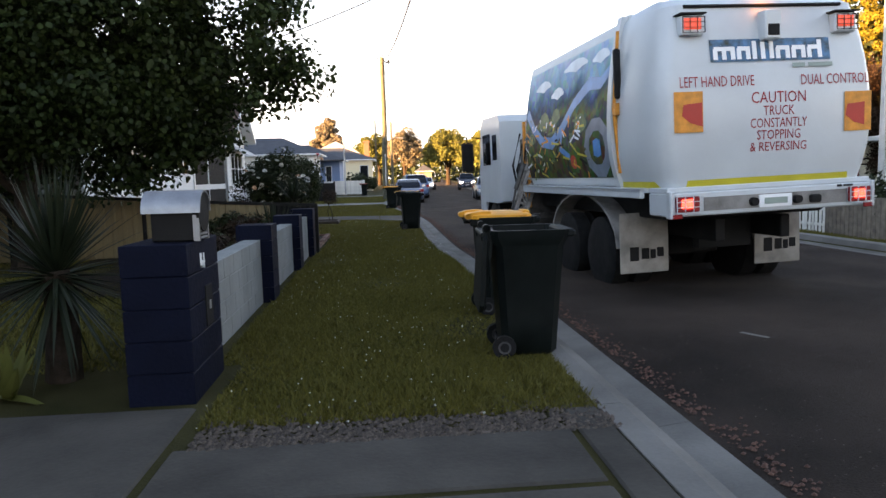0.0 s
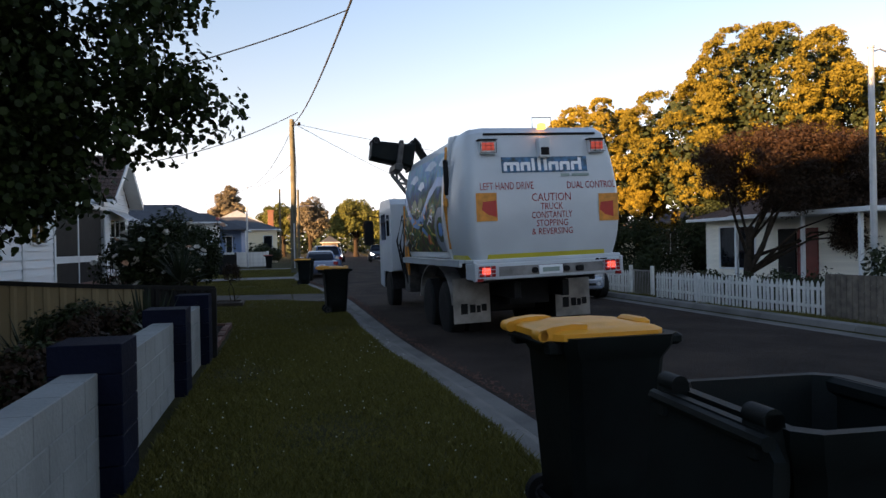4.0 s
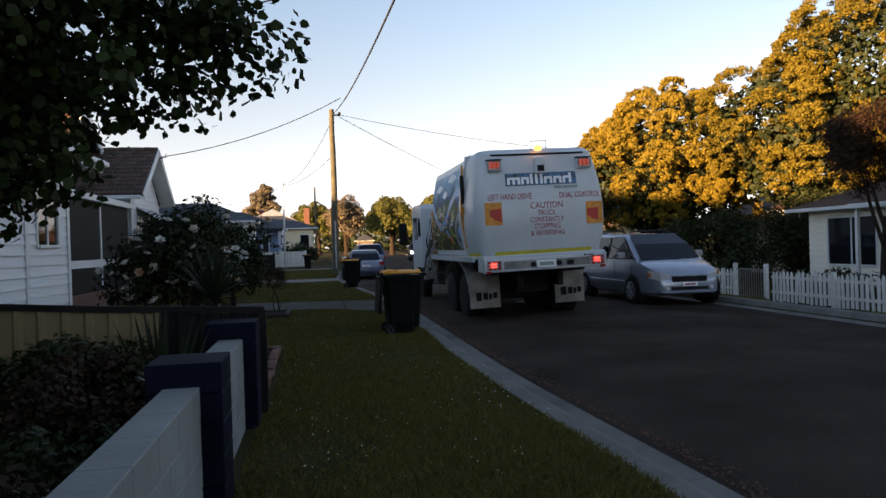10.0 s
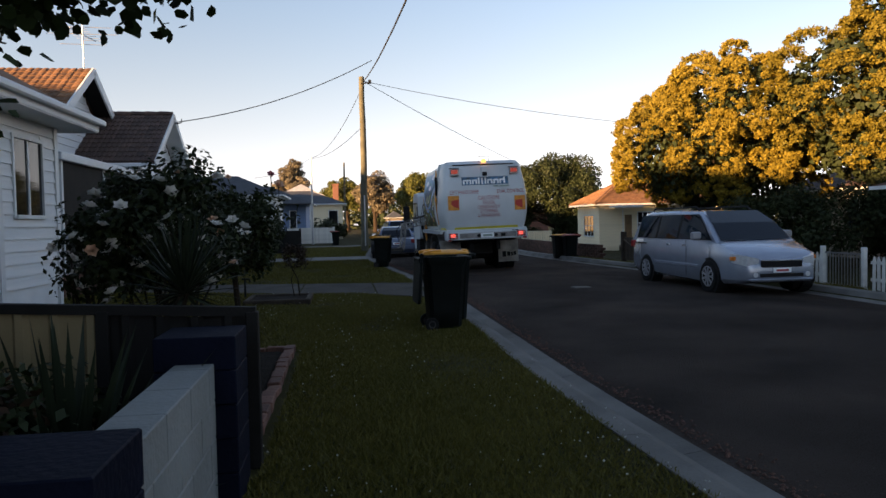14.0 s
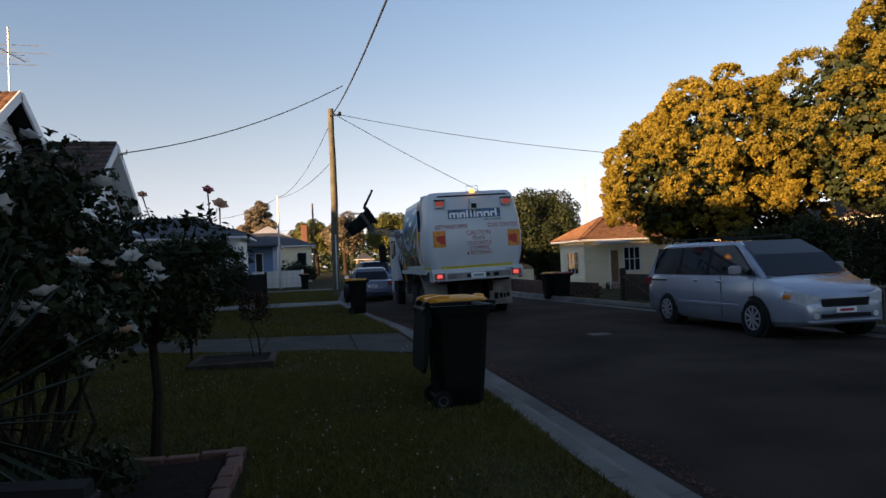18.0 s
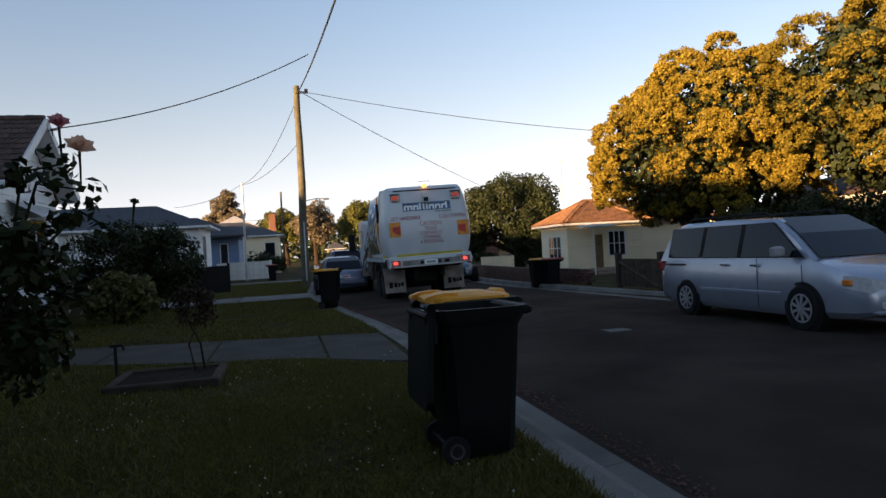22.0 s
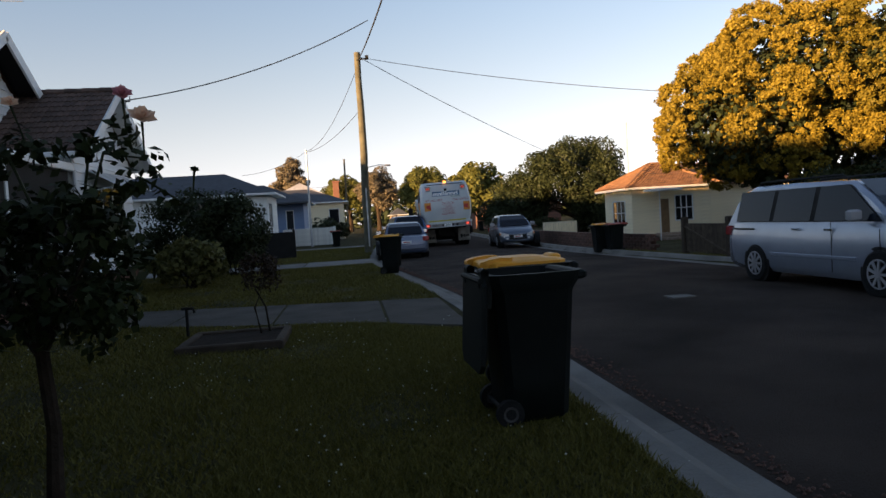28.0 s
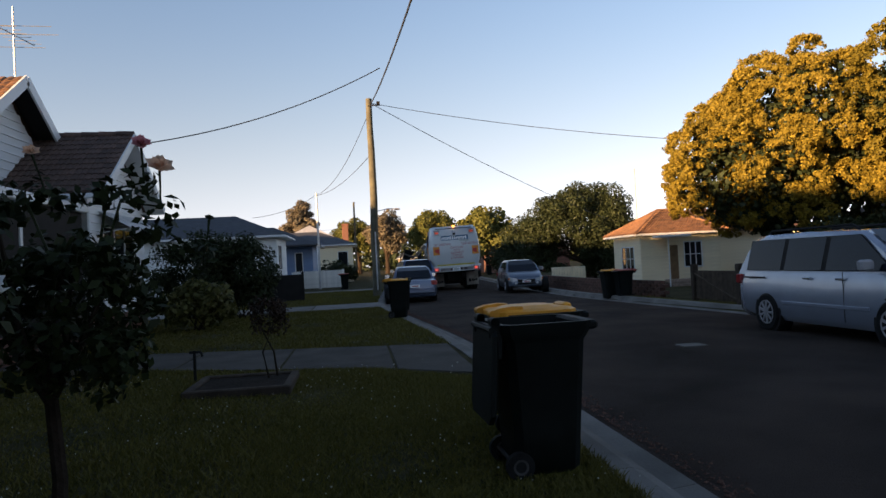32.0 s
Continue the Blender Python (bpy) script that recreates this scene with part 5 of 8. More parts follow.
# ---- cars ----
def car(name, m, label, L, W, H, wheelbase, paint, belt, hood_y, roof, wheel_r=0.33, lights="off", rails=False, group="parked cars", hood_z=None):
    """A car with its nose to +y. roof: y of windscreen foot, roof front, roof rear, rear window foot; belt: height of the sills of the windows."""
    c = empty(name, m, label, "car", group)
    hw_, n = W / 2, L / 2
    hz = hood_z or belt
    st = [(-n, 0.34, belt - 0.28, 0.80), (-n + 0.05, 0.26, belt - 0.06, 0.92), (-n + 0.3, 0.22, belt, 0.985), (-wheelbase / 2, 0.2, belt, 1.0), (0, 0.2, belt, 1.0), (wheelbase / 2 - 0.3, 0.2, belt, 1.0), (roof[0], 0.2, hz, 0.985), (n - 0.55, 0.22, hz - 0.1, 0.955), (n - 0.22, 0.24, hz - 0.2, 0.88), (n - 0.05, 0.28, hz - 0.34, 0.76), (n, 0.36, hz - 0.5, 0.66)]
    st.sort()
    B = Build()
    rings = []
    for y, zl, zt, k in st:
        w = hw_ * k
        h = zt - zl
        rings.append([(-w * 0.9, y, zl), (-w * 0.985, y, zl + h * 0.12), (-w, y, zl + h * 0.45), (-w * 0.985, y, zl + h * 0.8), (-w * 0.93, y, zt - 0.02), (-w * 0.8, y, zt), (0, y, zt + 0.015), (w * 0.8, y, zt), (w * 0.93, y, zt - 0.02), (w * 0.985, y, zl + h * 0.8), (w, y, zl + h * 0.45), (w * 0.985, y, zl + h * 0.12), (w * 0.9, y, zl)])
    body = part("body", B.loft(rings).mesh("body", paint, True), c)
    ya, yb, yc, yd = roof
    wb, wr = hw_ * 0.92, hw_ * 0.72
    B = Build()
    rings = []
    for y, z, w in ((yd, belt - 0.03, wb), (yd + (yc - yd) * 0.5, belt + (H - belt) * 0.62, wb - (wb - wr) * 0.55), (yc, H - 0.05, wr + 0.02), (yc + 0.25, H - 0.01, wr), ((yb + yc) / 2, H, wr), (yb, H - 0.05, wr), (ya + (yb - ya) * 0.5, hz + (H - hz) * 0.55, wb - (wb - wr) * 0.5), (ya, hz - 0.03, wb)):
        rings.append([(-wb, y, belt - 0.06), (-w - 0.02, y, max(belt - 0.05, z - 0.07)), (-w + 0.05, y, max(belt - 0.04, z - 0.012)), (0, y, max(belt - 0.03, z)), (w - 0.05, y, max(belt - 0.04, z - 0.012)), (w + 0.02, y, max(belt - 0.05, z - 0.07)), (wb, y, belt - 0.06)])
    part("cabin", B.loft(rings).mesh("cabin", paint, True), c)
    o = 0.012
    wm = lambda f: wb - (wb - wr) * f
    part("windscreen", mesh("windscreen", [(-wb + 0.1, ya - 0.02, hz + 0.03), (wb - 0.1, ya - 0.02, hz + 0.03), (wm(0.5) - 0.06, (ya + yb) / 2 + o * 1.5, hz + (H - hz) * 0.55 + o), (wr - 0.07, yb + 0.03, H - 0.055 + o), (-wr + 0.07, yb + 0.03, H - 0.055 + o), (-wm(0.5) + 0.06, (ya + yb) / 2 + o * 1.5, hz + (H - hz) * 0.55 + o)], [(0, 1, 2, 5), (5, 2, 3, 4)], M["car_glass"]), c)
    part("rear_window", mesh("rear_window", [(-wb + 0.12, yd + 0.03 - o, belt + 0.06), (wb - 0.12, yd + 0.03 - o, belt + 0.06), (wm(0.55) - 0.08, (yd + yc) / 2 - o * 1.5, belt + (H - belt) * 0.62 + o), (wr - 0.08, yc - 0.03, H - 0.075 + o), (-wr + 0.08, yc - 0.03, H - 0.075 + o), (-wm(0.55) + 0.08, (yd + yc) / 2 - o * 1.5, belt + (H - belt) * 0.62 + o)], [(1, 0, 5, 2), (2, 5, 4, 3)], M["car_glass"]), c)
    span = [yd + (yc - yd) * 0.55 + 0.08, yc + (yb - yc) * 0.33, yc + (yb - yc) * 0.37, yc + (yb - yc) * 0.72, yc + (yb - yc) * 0.76, ya - 0.25]
    for s in (-1, 1):
        x0, x1 = s * (wb - 0.008 + o), s * (wr + 0.026 + o + 0.01)
        part("window_band", mesh("window_band", [(x0, span[0] - 0.04, belt + 0.01), (x0, span[5] + 0.04, belt + 0.01), (x1, yb, H - 0.11), (x1, max(span[0], yc - 0.1) - 0.03, H - 0.11)], [(0, 1, 2, 3)], M["chassis"]), c, label="black window surround")
        if rails:
            part("slide_rail", box_mesh("slide_rail", M["chassis"], s * hw_ * 0.99 - 0.014, s * hw_ * 0.99 + 0.014, -n + 0.35, -n + 1.0, belt - 0.13, belt - 0.1, 0.004), c)
        for k in range(3):
            y0, y1 = span[2 * k], span[2 * k + 1]
            top = H - 0.12
            q0, q1 = y0, y1
            if k == 2:
                q1 = yb - 0.02
            if k == 0:
                q0 = max(y0, yc - 0.1)
            x0, x1 = s * (wb - 0.004 + o), s * (wr + 0.03 + o + 0.01)
            part("side_window", mesh("side_window", [(x0, y0, belt + 0.02), (x0, y1, belt + 0.02), (x1, q1, top), (x1, q0, top)], [(0, 1, 2, 3)], M["car_glass"]), c)
        for y in (-wheelbase / 2, wheelbase / 2):
            ar = Build().disc((s * (hw_ * 0.985), y, wheel_r), "x", [(-0.25, wheel_r * 1.16), (s * 0.006, wheel_r * 1.16)], 24).mesh("wheel_arch", M["chassis"])
            part("wheel_arch", ar, c)
            wh = part("wheel", Build().disc((0, 0, 0), "x", [(-0.1, wheel_r * 0.66), (-0.105, wheel_r * 0.9), (-0.08, wheel_r), (0.08, wheel_r), (0.105, wheel_r * 0.9), (0.1, wheel_r * 0.66)], 26).mesh("tyre", M["rubber"], True), c, pose(s * (hw_ - 0.075), y, wheel_r), "black tyre")
            B = Build()
            B.loft([[(dx, math.cos(j * math.pi / 12) * rr_, math.sin(j * math.pi / 12) * rr_) for j in range(24)] for dx, rr_ in ((s * 0.101, wheel_r * 0.57), (s * 0.112, wheel_r * 0.59), (s * 0.111, wheel_r * 0.635), (s * 0.1, wheel_r * 0.64))], False)
            B.disc((s * 0.1, 0, 0), "x", [(-0.02, 0.06), (0.025, 0.05)], 12)
            for a in range(9):
                t = a * 2 * math.pi / 9
                u, v = math.cos(t), math.sin(t)
                p = [(s * 0.106 + dx, u * rr_ + -v * q, v * rr_ + u * q) for dx in (-0.015, 0.015) for rr_, q in ((0.04, -0.016), (0.04, 0.016), (wheel_r * 0.6, 0.02), (wheel_r * 0.6, -0.02))]
                B.add(p, [(0, 1, 2, 3), (7, 6, 5, 4), (0, 3, 7, 4), (1, 5, 6, 2)])
            part("rim", B.mesh("rim", M["alloy"]), wh, label="silver alloy rim")
        mi = part("door_mirror", Build().box(s * (hw_ + 0.1) - 0.11, s * (hw_ + 0.1) + 0.11, roof[0] - 0.62, roof[0] - 0.5, belt + 0.02, belt + 0.19, 0.03).mesh("door_mirror", M["alloy"]), c)
        part("mirror_glass", Build().box(s * (hw_ + 0.1) - 0.09, s * (hw_ + 0.1) + 0.09, roof[0] - 0.625, roof[0] - 0.62, belt + 0.04, belt + 0.17).mesh("mirror_glass", M["chrome"]), mi)
        for y in (roof[0] - 1.35, roof[0] - 2.15):
            part("door_handle", box_mesh("door_handle", M["chrome"], s * hw_ * 0.995 - 0.02, s * hw_ * 0.995 + 0.02, y, y + 0.19, belt - 0.13, belt - 0.09, 0.008), c)
        part("side_strip", box_mesh("side_strip", paint, s * hw_ - 0.012, s * hw_ + 0.012, -wheelbase / 2 + 0.45, wheelbase / 2 - 0.45, 0.5, 0.56, 0.006), c)
        part("door_seam", Build().box(s * hw_ * 0.998 - 0.004, s * hw_ * 0.998 + 0.004, roof[0] - 1.2, roof[0] - 1.19, 0.3, belt).box(s * hw_ * 0.998 - 0.004, s * hw_ * 0.998 + 0.004, roof[0] - 0.2, roof[0] - 0.19, 0.35, belt - 0.1).mesh("door_seam", M["chassis"]), c)
        hl = part("headlight", Build().loft([[(s * hw_ * a, n - b, z0), (s * hw_ * a, n - b, z1), (s * hw_ * a2, n - b2, z1), (s * hw_ * a2, n - b2, z0)] for a, b, a2, b2, z0, z1 in ((0.5, 0.02, 0.5, 0.2, hz - 0.46, hz - 0.32), (0.74, 0.03, 0.7, 0.3, hz - 0.47, hz - 0.27), (0.93, 0.3, 0.85, 0.45, hz - 0.4, hz - 0.22))]).mesh("headlight", M["head_on"] if lights == "on" else M["headlamp"]), c, label="clear headlight")
        part("indicator", box_mesh("indicator", M["indicator"], s * hw_ * 0.905 - 0.035, s * hw_ * 0.905 + 0.035, n - 0.36, n - 0.22, hz - 0.36, hz - 0.28, 0.01), hl, label="amber indicator lens")
        part("tail_light", box_mesh("tail_light", M["tail_red"], s * hw_ * 0.85 - 0.12, s * hw_ * 0.85 + 0.12, -n + 0.0, -n + 0.12, belt - 0.24, belt - 0.06, 0.02), c, label="red tail light")
        part("fog_light", Build().disc((s * hw_ * 0.58, n - 0.05, 0.42), "y", [(0, 0.06), (0.06, 0.05)], 12).mesh("fog_light", M["headlamp"]), c)
        if rails:
            part("roof_rail", Build().tube([(s * (wr - 0.08), yc + 0.25, H - 0.02), (s * (wr - 0.08), yc + 0.35, H + 0.05), (s * (wr - 0.08), yb - 0.35, H + 0.05), (s * (wr - 0.08), yb - 0.2, H - 0.03)], 0.022, 6).mesh("roof_rail", M["chassis"]), c)
    part("grille", box_mesh("grille", M["chassis"], -hw_ * 0.46, hw_ * 0.46, n - 0.03, n + 0.015, hz - 0.5, hz - 0.36, 0.02), c, label="dark grille with a chrome bar")
    part("grille_bar", box_mesh("grille_bar", M["chrome"], -hw_ * 0.47, hw_ * 0.47, n - 0.02, n + 0.022, hz - 0.37, hz - 0.345, 0.006), c)
    part("lower_grille", box_mesh("lower_grille", M["chassis"], -hw_ * 0.5, hw_ * 0.5, n - 0.05, n + 0.005, 0.36, 0.46, 0.02), c)
    part("front_plate", box_mesh("front_plate", M["white_text"], -0.19, 0.19, n + 0.006, n + 0.02, 0.46, 0.55, 0.004), c, label="number plate")
    part("rear_plate", box_mesh("rear_plate", M["white_text"], -0.19, 0.19, -n - 0.02, -n + 0.0, 0.62, 0.72, 0.004), c, label="number plate")
    part("plate_bar", Build().box(-0.13, 0.13, n + 0.021, n + 0.024, 0.485, 0.525).box(-0.13, 0.13, -n - 0.024, -n - 0.021, 0.65, 0.69).mesh("plate_bar", M["red_text"]), c)
    part("rear_bumper", Build().box(-hw_ * 0.88, hw_ * 0.88, -n - 0.03, -n + 0.25, 0.36, 0.58, 0.05).mesh("rear_bumper", paint), c)
    part("front_bumper", Build().box(-hw_ * 0.72, hw_ * 0.72, n - 0.2, n + 0.004, 0.28, 0.36, 0.03).mesh("front_bumper", paint), c)
    return c


van = car("people_mover", pose(9.52, 25.28, -0.14, 0, 0, 180), "silver-blue people mover parked facing the camera at the kerb", 5.13, 1.92, 1.76, 3.02, M["van_paint"], 1.08, 2.0, (1.72, 0.72, -2.1, -2.5), 0.34, rails=True, hood_z=1.06)
sedan = car("sedan", pose(3.38, 44.2, -0.13, 0, 0, -1), "blue-grey sedan parked at the kerb", 4.7, 1.78, 1.46, 2.7, M["sedan_paint"], 0.93, 1.5, (1.25, 0.4, -1.0, -1.75), 0.32)
car("dark_wagon", pose(4.6 + bx(53), 52.5, -0.1, 0, 0, 3), "dark blue wagon parked at the kerb", 4.7, 1.85, 1.75, 2.75, M["blue_paint"], 1.05, 1.5, (1.4, 0.6, -1.9, -2.3), 0.35, rails=True)
car("white_car", pose(5.1 + bx(84), 84, -0.05, 0, 0, 180 - 5), "white car parked far along the street", 4.6, 1.8, 1.5, 2.7, M["truck_white"], 0.95, 1.5, (1.3, 0.4, -1.2, -1.9), 0.32, "on")
hatch = car("hatchback", pose(8.85, 47.6, -0.13, 0, 0, 180 - 4), "grey-blue hatchback parked facing the camera at the kerb", 4.0, 1.7, 1.5, 2.5, M["hatch_paint"], 0.95, 1.3, (1.15, 0.35, -1.3, -1.75), 0.31)
suv = car("four_wheel_drive", pose(9.6 + bx(82), 80.0, -0.05, 0, 0, 180 - 5), "dark four-wheel drive with a white tray far along the street", 4.9, 1.85, 1.85, 2.8, M["suv_paint"], 1.15, 1.5, (1.1, 0.5, -0.6, -0.9), 0.4, "on", hood_z=1.15)

# ---- houses ----
board_me = mesh("weatherboard", [(0, -0.001, 0), (1, -0.001, 0), (1, -0.001, 1), (0, -0.001, 1), (0, -0.034, 0), (1, -0.034, 0), (1, -0.006, 1), (0, -0.006, 1)], [(4, 5, 6, 7), (0, 4, 7, 3), (1, 2, 6, 5), (0, 1, 5, 4), (3, 7, 6, 2)])
BOARDS = {}


def boards(parent, a, b, z0, z1, material, gap=0.19, holes=(), top=None, joined=False):
    """Weatherboards on the wall from a to b (x, y), its outside to the right of that way, left out where windows are.
    holes: rows of (from, to, z0, z1) along the wall. top: height of the wall's top at a distance along it."""
    a, b = Vector((*a, 0)), Vector((*b, 0))
    ln = (b - a).length
    ang = math.degrees(math.atan2(b.y - a.y, b.x - a.x))
    if material.name not in BOARDS:
        me = board_me.copy()
        me.materials.append(material)
        BOARDS[material.name] = me
    n = int(round((z1 - z0) / gap))
    h = (z1 - z0) / n
    J = Build()
    for k in range(n):
        za = z0 + k * h
        s0, s1 = 0.0, ln
        if top is not None:
            u = [i * ln / 60 for i in range(61) if top(i * ln / 60) >= za + h * 0.5]
            if not u:
                continue
            s0, s1 = u[0], u[-1]
        runs = [(s0, s1)]
        for h0, h1, y0, y1 in holes:
            if za + h > y0 + 0.01 and za < y1 - 0.01:
                runs = [q for r0, r1 in runs for q in ((r0, min(r1, h0)), (max(r0, h1), r1)) if q[1] - q[0] > 0.02]
        for r0, r1 in runs:
            p = a + (b - a).normalized() * r0
            mm = pose(p.x, p.y, za, 0, 0, ang) @ Matrix.Diagonal((r1 - r0, 1, h, 1))
            if joined:
                J.add([mm @ v.co for v in board_me.vertices], [tuple(q.vertices) for q in board_me.polygons])
            else:
                part("weatherboard", BOARDS[material.name], parent, mm)
    if joined:
        part("weatherboards", mesh("weatherboards", J.v, J.f, material), parent)


def window(parent, a, b, s0, s1, z0, z1, bars=1, hbar=False, frame=M["trim_white"], curtain=None):
    """A window in the wall from a to b, between s0 and s1 along it."""
    a, b = Vector((*a, 0)), Vector((*b, 0))
    ang = math.degrees(math.atan2(b.y - a.y, b.x - a.x))
    p = a + (b - a).normalized() * s0
    w, h = s1 - s0, z1 - z0
    B = Build().box(-0.06, 0, -0.05, 0.06, -0.06, h + 0.06).box(w, w + 0.06, -0.05, 0.06, -0.06, h + 0.06).box(0, w, -0.05, 0.06, h, h + 0.06).box(0, w, -0.08, 0.06, -0.06, 0)
    wd = part("window", B.mesh("window_frame", frame), parent, pose(p.x, p.y, z0, 0, 0, ang), "white-framed window")
    for k in range(bars + 1):
        x0, x1 = w * k / (bars + 1), w * (k + 1) / (bars + 1)
        part("pane", mesh("pane", [(x0, -0.012, 0), (x1, -0.012, 0), (x1, -0.012, h), (x0, -0.012, h)], [(0, 1, 2, 3)], M["win_glass"]), wd)
        if k:
            part("mullion", Build().box(x0 - 0.025, x0 + 0.025, -0.035, 0.03, 0, h).mesh("mullion", frame), wd)
    if hbar:
        part("glazing_bar", Build().box(0, w, -0.03, 0.03, h * 0.5 - 0.02, h * 0.5 + 0.02).mesh("glazing_bar", frame), wd)
    if curtain:
        for x0, x1 in ((0.02, w * 0.22), (w * 0.78, w - 0.02)):
            part("curtain", Build().box(x0, x1, -0.017, -0.0135, 0.02, h - 0.02).mesh("curtain", curtain), wd)
    return wd


def roof_tiles(parent, p00, p10, p01, p11, rows, cols, material, objects=True, joined_name="tiles"):
    """Tiles on a slope: p00-p10 along the eave, p01-p11 along the ridge."""
    p00, p10, p01, p11 = map(Vector, (p00, p10, p01, p11))
    up = (p01 - p00).normalized()
    nrm = (p10 - p00).cross(up).normalized()
    nrm = nrm if nrm.z > 0 else -nrm
    J = Build()
    tile = Build()
    prof = [(0.0, 0.0), (0.12, 0.025), (0.3, 0.028), (0.5, 0.005), (0.7, 0.026), (0.88, 0.025), (1.0, 0.0)]
    tile.v = [(u, 0, t + 0.028) for u, t in prof] + [(u, 1.06, t + 0.006) for u, t in prof] + [(0, 0, 0.0), (1, 0, 0.0)]
    q = len(prof)
    tile.f = [(i, i + 1, q + i + 1, q + i) for i in range(q - 1)] + [(2 * q, 2 * q + 1) + tuple(reversed(range(q)))]
    me = mesh("tile", tile.v, tile.f, material)
    for r_ in range(rows):
        a, b = p00.lerp(p01, r_ / rows), p10.lerp(p11, r_ / rows)
        ln = (b - a).length
        nc = max(1, round(cols * ln / (p10 - p00).length))
        ex, ey = (b - a) / nc, (p01 - p00) / rows
        for c_ in range(nc):
            o = a + ex * c_
            mm = Matrix(((ex.x, ey.x, nrm.x, o.x), (ex.y, ey.y, nrm.y, o.y), (ex.z, ey.z, nrm.z, o.z), (0, 0, 0, 1)))
            if objects:
                part("tile", me, parent, mm)
            else:
                J.add([mm @ Vector(v) for v in tile.v], tile.f)
    if not objects:
        part(joined_name, mesh(joined_name, J.v, J.f, material), parent)


def slab_roof(parent, pts, th, material, name="roof"):
    """A flat sheet of roof with thickness, from its corners."""
    v = [Vector(p) for p in pts]
    k = len(v)
    B = Build().add([(p.x, p.y, p.z) for p in v] + [(p.x, p.y, p.z - th) for p in v], [tuple(range(k)), tuple(reversed(range(k, 2 * k)))] + [(i, k + i, k + (i + 1) % k, (i + 1) % k) for i in range(k)])
    return part(name, B.mesh(name, material), parent)


def beam(parent, name, p, q, w, h, material):
    """A straight board between two points, w across and h high."""
    p, q = Vector(p), Vector(q)
    d = (q - p).normalized()
    a = d.cross(Vector((0, 0, 1))).normalized() * w / 2
    u = a.cross(d).normalized() * h / 2
    B = Build().loft([[o + a + u, o - a + u, o - a - u, o + a - u] for o in (p, q)])
    return part(name, B.mesh(name, material), parent)


# white weatherboard house with a gabled brown-tiled wing towards the street
h1 = empty("gabled_house", pose(-0.75, 0.25, 0), "white weatherboard house with a brown-tiled gabled wing and awning", "house")
WX, GX = -4.1, -3.6
gy0, gya, gy1, gze, gza = 30.75, 33.2, 35.65, 3.35, 5.05
part("wall", Build().box(-13, WX, gy0 + 0.4, gy1 - 0.4, 0, 3.35).add([(WX, gy0 + 0.4, 3.35), (WX, gy1 - 0.4, 3.35), (WX, gya, gza - 0.15), (-13, gy0 + 0.4, 3.35), (-13, gy1 - 0.4, 3.35), (-13, gya, gza - 0.15)], [(0, 1, 2), (3, 5, 4), (0, 2, 5, 3), (1, 4, 5, 2)]).mesh("wall", M["board_white"]), h1)
part("base", Build().box(-13.05, WX + 0.03, gy0 + 0.37, gy1 - 0.37, 0, 0.55).mesh("base", M["brick"]), h1, label="brown brick base")
A, Bq = (WX, gy0 + 0.4), (WX, gy1 - 0.4)
ln = gy1 - gy0 - 0.8
win = (0.9, 3.2, 1.35, 2.65)
boards(h1, A, Bq, 0.55, 4.9, M["board_white"], 0.2, [win], lambda s: 3.35 + (gza - 0.15 - 3.35) * (1 - abs(s - ln / 2) / (ln / 2)))
boards(h1, (-9, gy0 + 0.4), A, 0.55, 3.35, M["board_white"], 0.2, [(3.4, 4.5, 1.3, 2.6)])
window(h1, A, Bq, *win, bars=2, hbar=True)
window(h1, (-9, gy0 + 0.4), A, 3.4, 4.5, 1.3, 2.6, 1)
B = Build()
for s in range(29):
    y, dz = gy0 + 1.05 + s * 0.1, 0.02 * (s % 2)
    B.v += [(WX + 0.03, y, 3.02 + dz), (WX + 0.75, y, 2.6 + dz)]
    if s:
        B.f.append((2 * s - 2, 2 * s - 1, 2 * s + 1, 2 * s))
part("awning", mesh("awning", B.v, B.f, M["iron_light"]), h1, label="pale corrugated window awning")
for y in (gy0 + 1.1, gy1 - 1.1):
    part("awning_stay", Build().tube([(WX + 0.02, y, 2.5), (WX + 0.73, y, 2.6)], 0.012, 5).mesh("awning_stay", M["trim_white"]), h1)
for s, ye in ((-1, gy0), (1, gy1)):
    rf = slab_roof(h1, [(GX, ye, gze), (-12.5, ye, gze), (-12.5, gya, gza), (GX, gya, gza)], 0.06, M["tile_brown"])
    if s < 0:
        roof_tiles(rf, (GX - 0.02, ye, gze + 0.004), (-9.2, ye, gze + 0.004), (GX - 0.02, gya, gza + 0.004), (-9.2, gya, gza + 0.004), 11, 20, M["tile_brown"])
    beam(h1, "barge_board", (GX + 0.012, ye - 0.03 * s, gze - 0.07), (GX + 0.012, gya, gza - 0.05), 0.04, 0.2, M["trim_white"])
    slab_roof(h1, [(GX, ye, gze - 0.07), (WX, ye, gze - 0.07), (WX, gya, gza - 0.07), (GX, gya, gza - 0.07)], 0.02, M["board_white"], "soffit")
    part("gutter", Build().box(-12.5, GX - 0.05, ye - 0.1 if s < 0 else ye, ye if s < 0 else ye + 0.1, gze - 0.14, gze - 0.03, 0.02).mesh("gutter", M["trim_white"]), h1)
rr = np.random.default_rng(4)
for k in range(19):
    part("ridge_tile", Build().tube([(GX - 0.02 - k * 0.42, gya, gza + 0.03), (GX - 0.44 - k * 0.42, gya, gza + 0.045)], 0.09, 8).mesh("ridge_tile", M["tile_brown"]), h1)
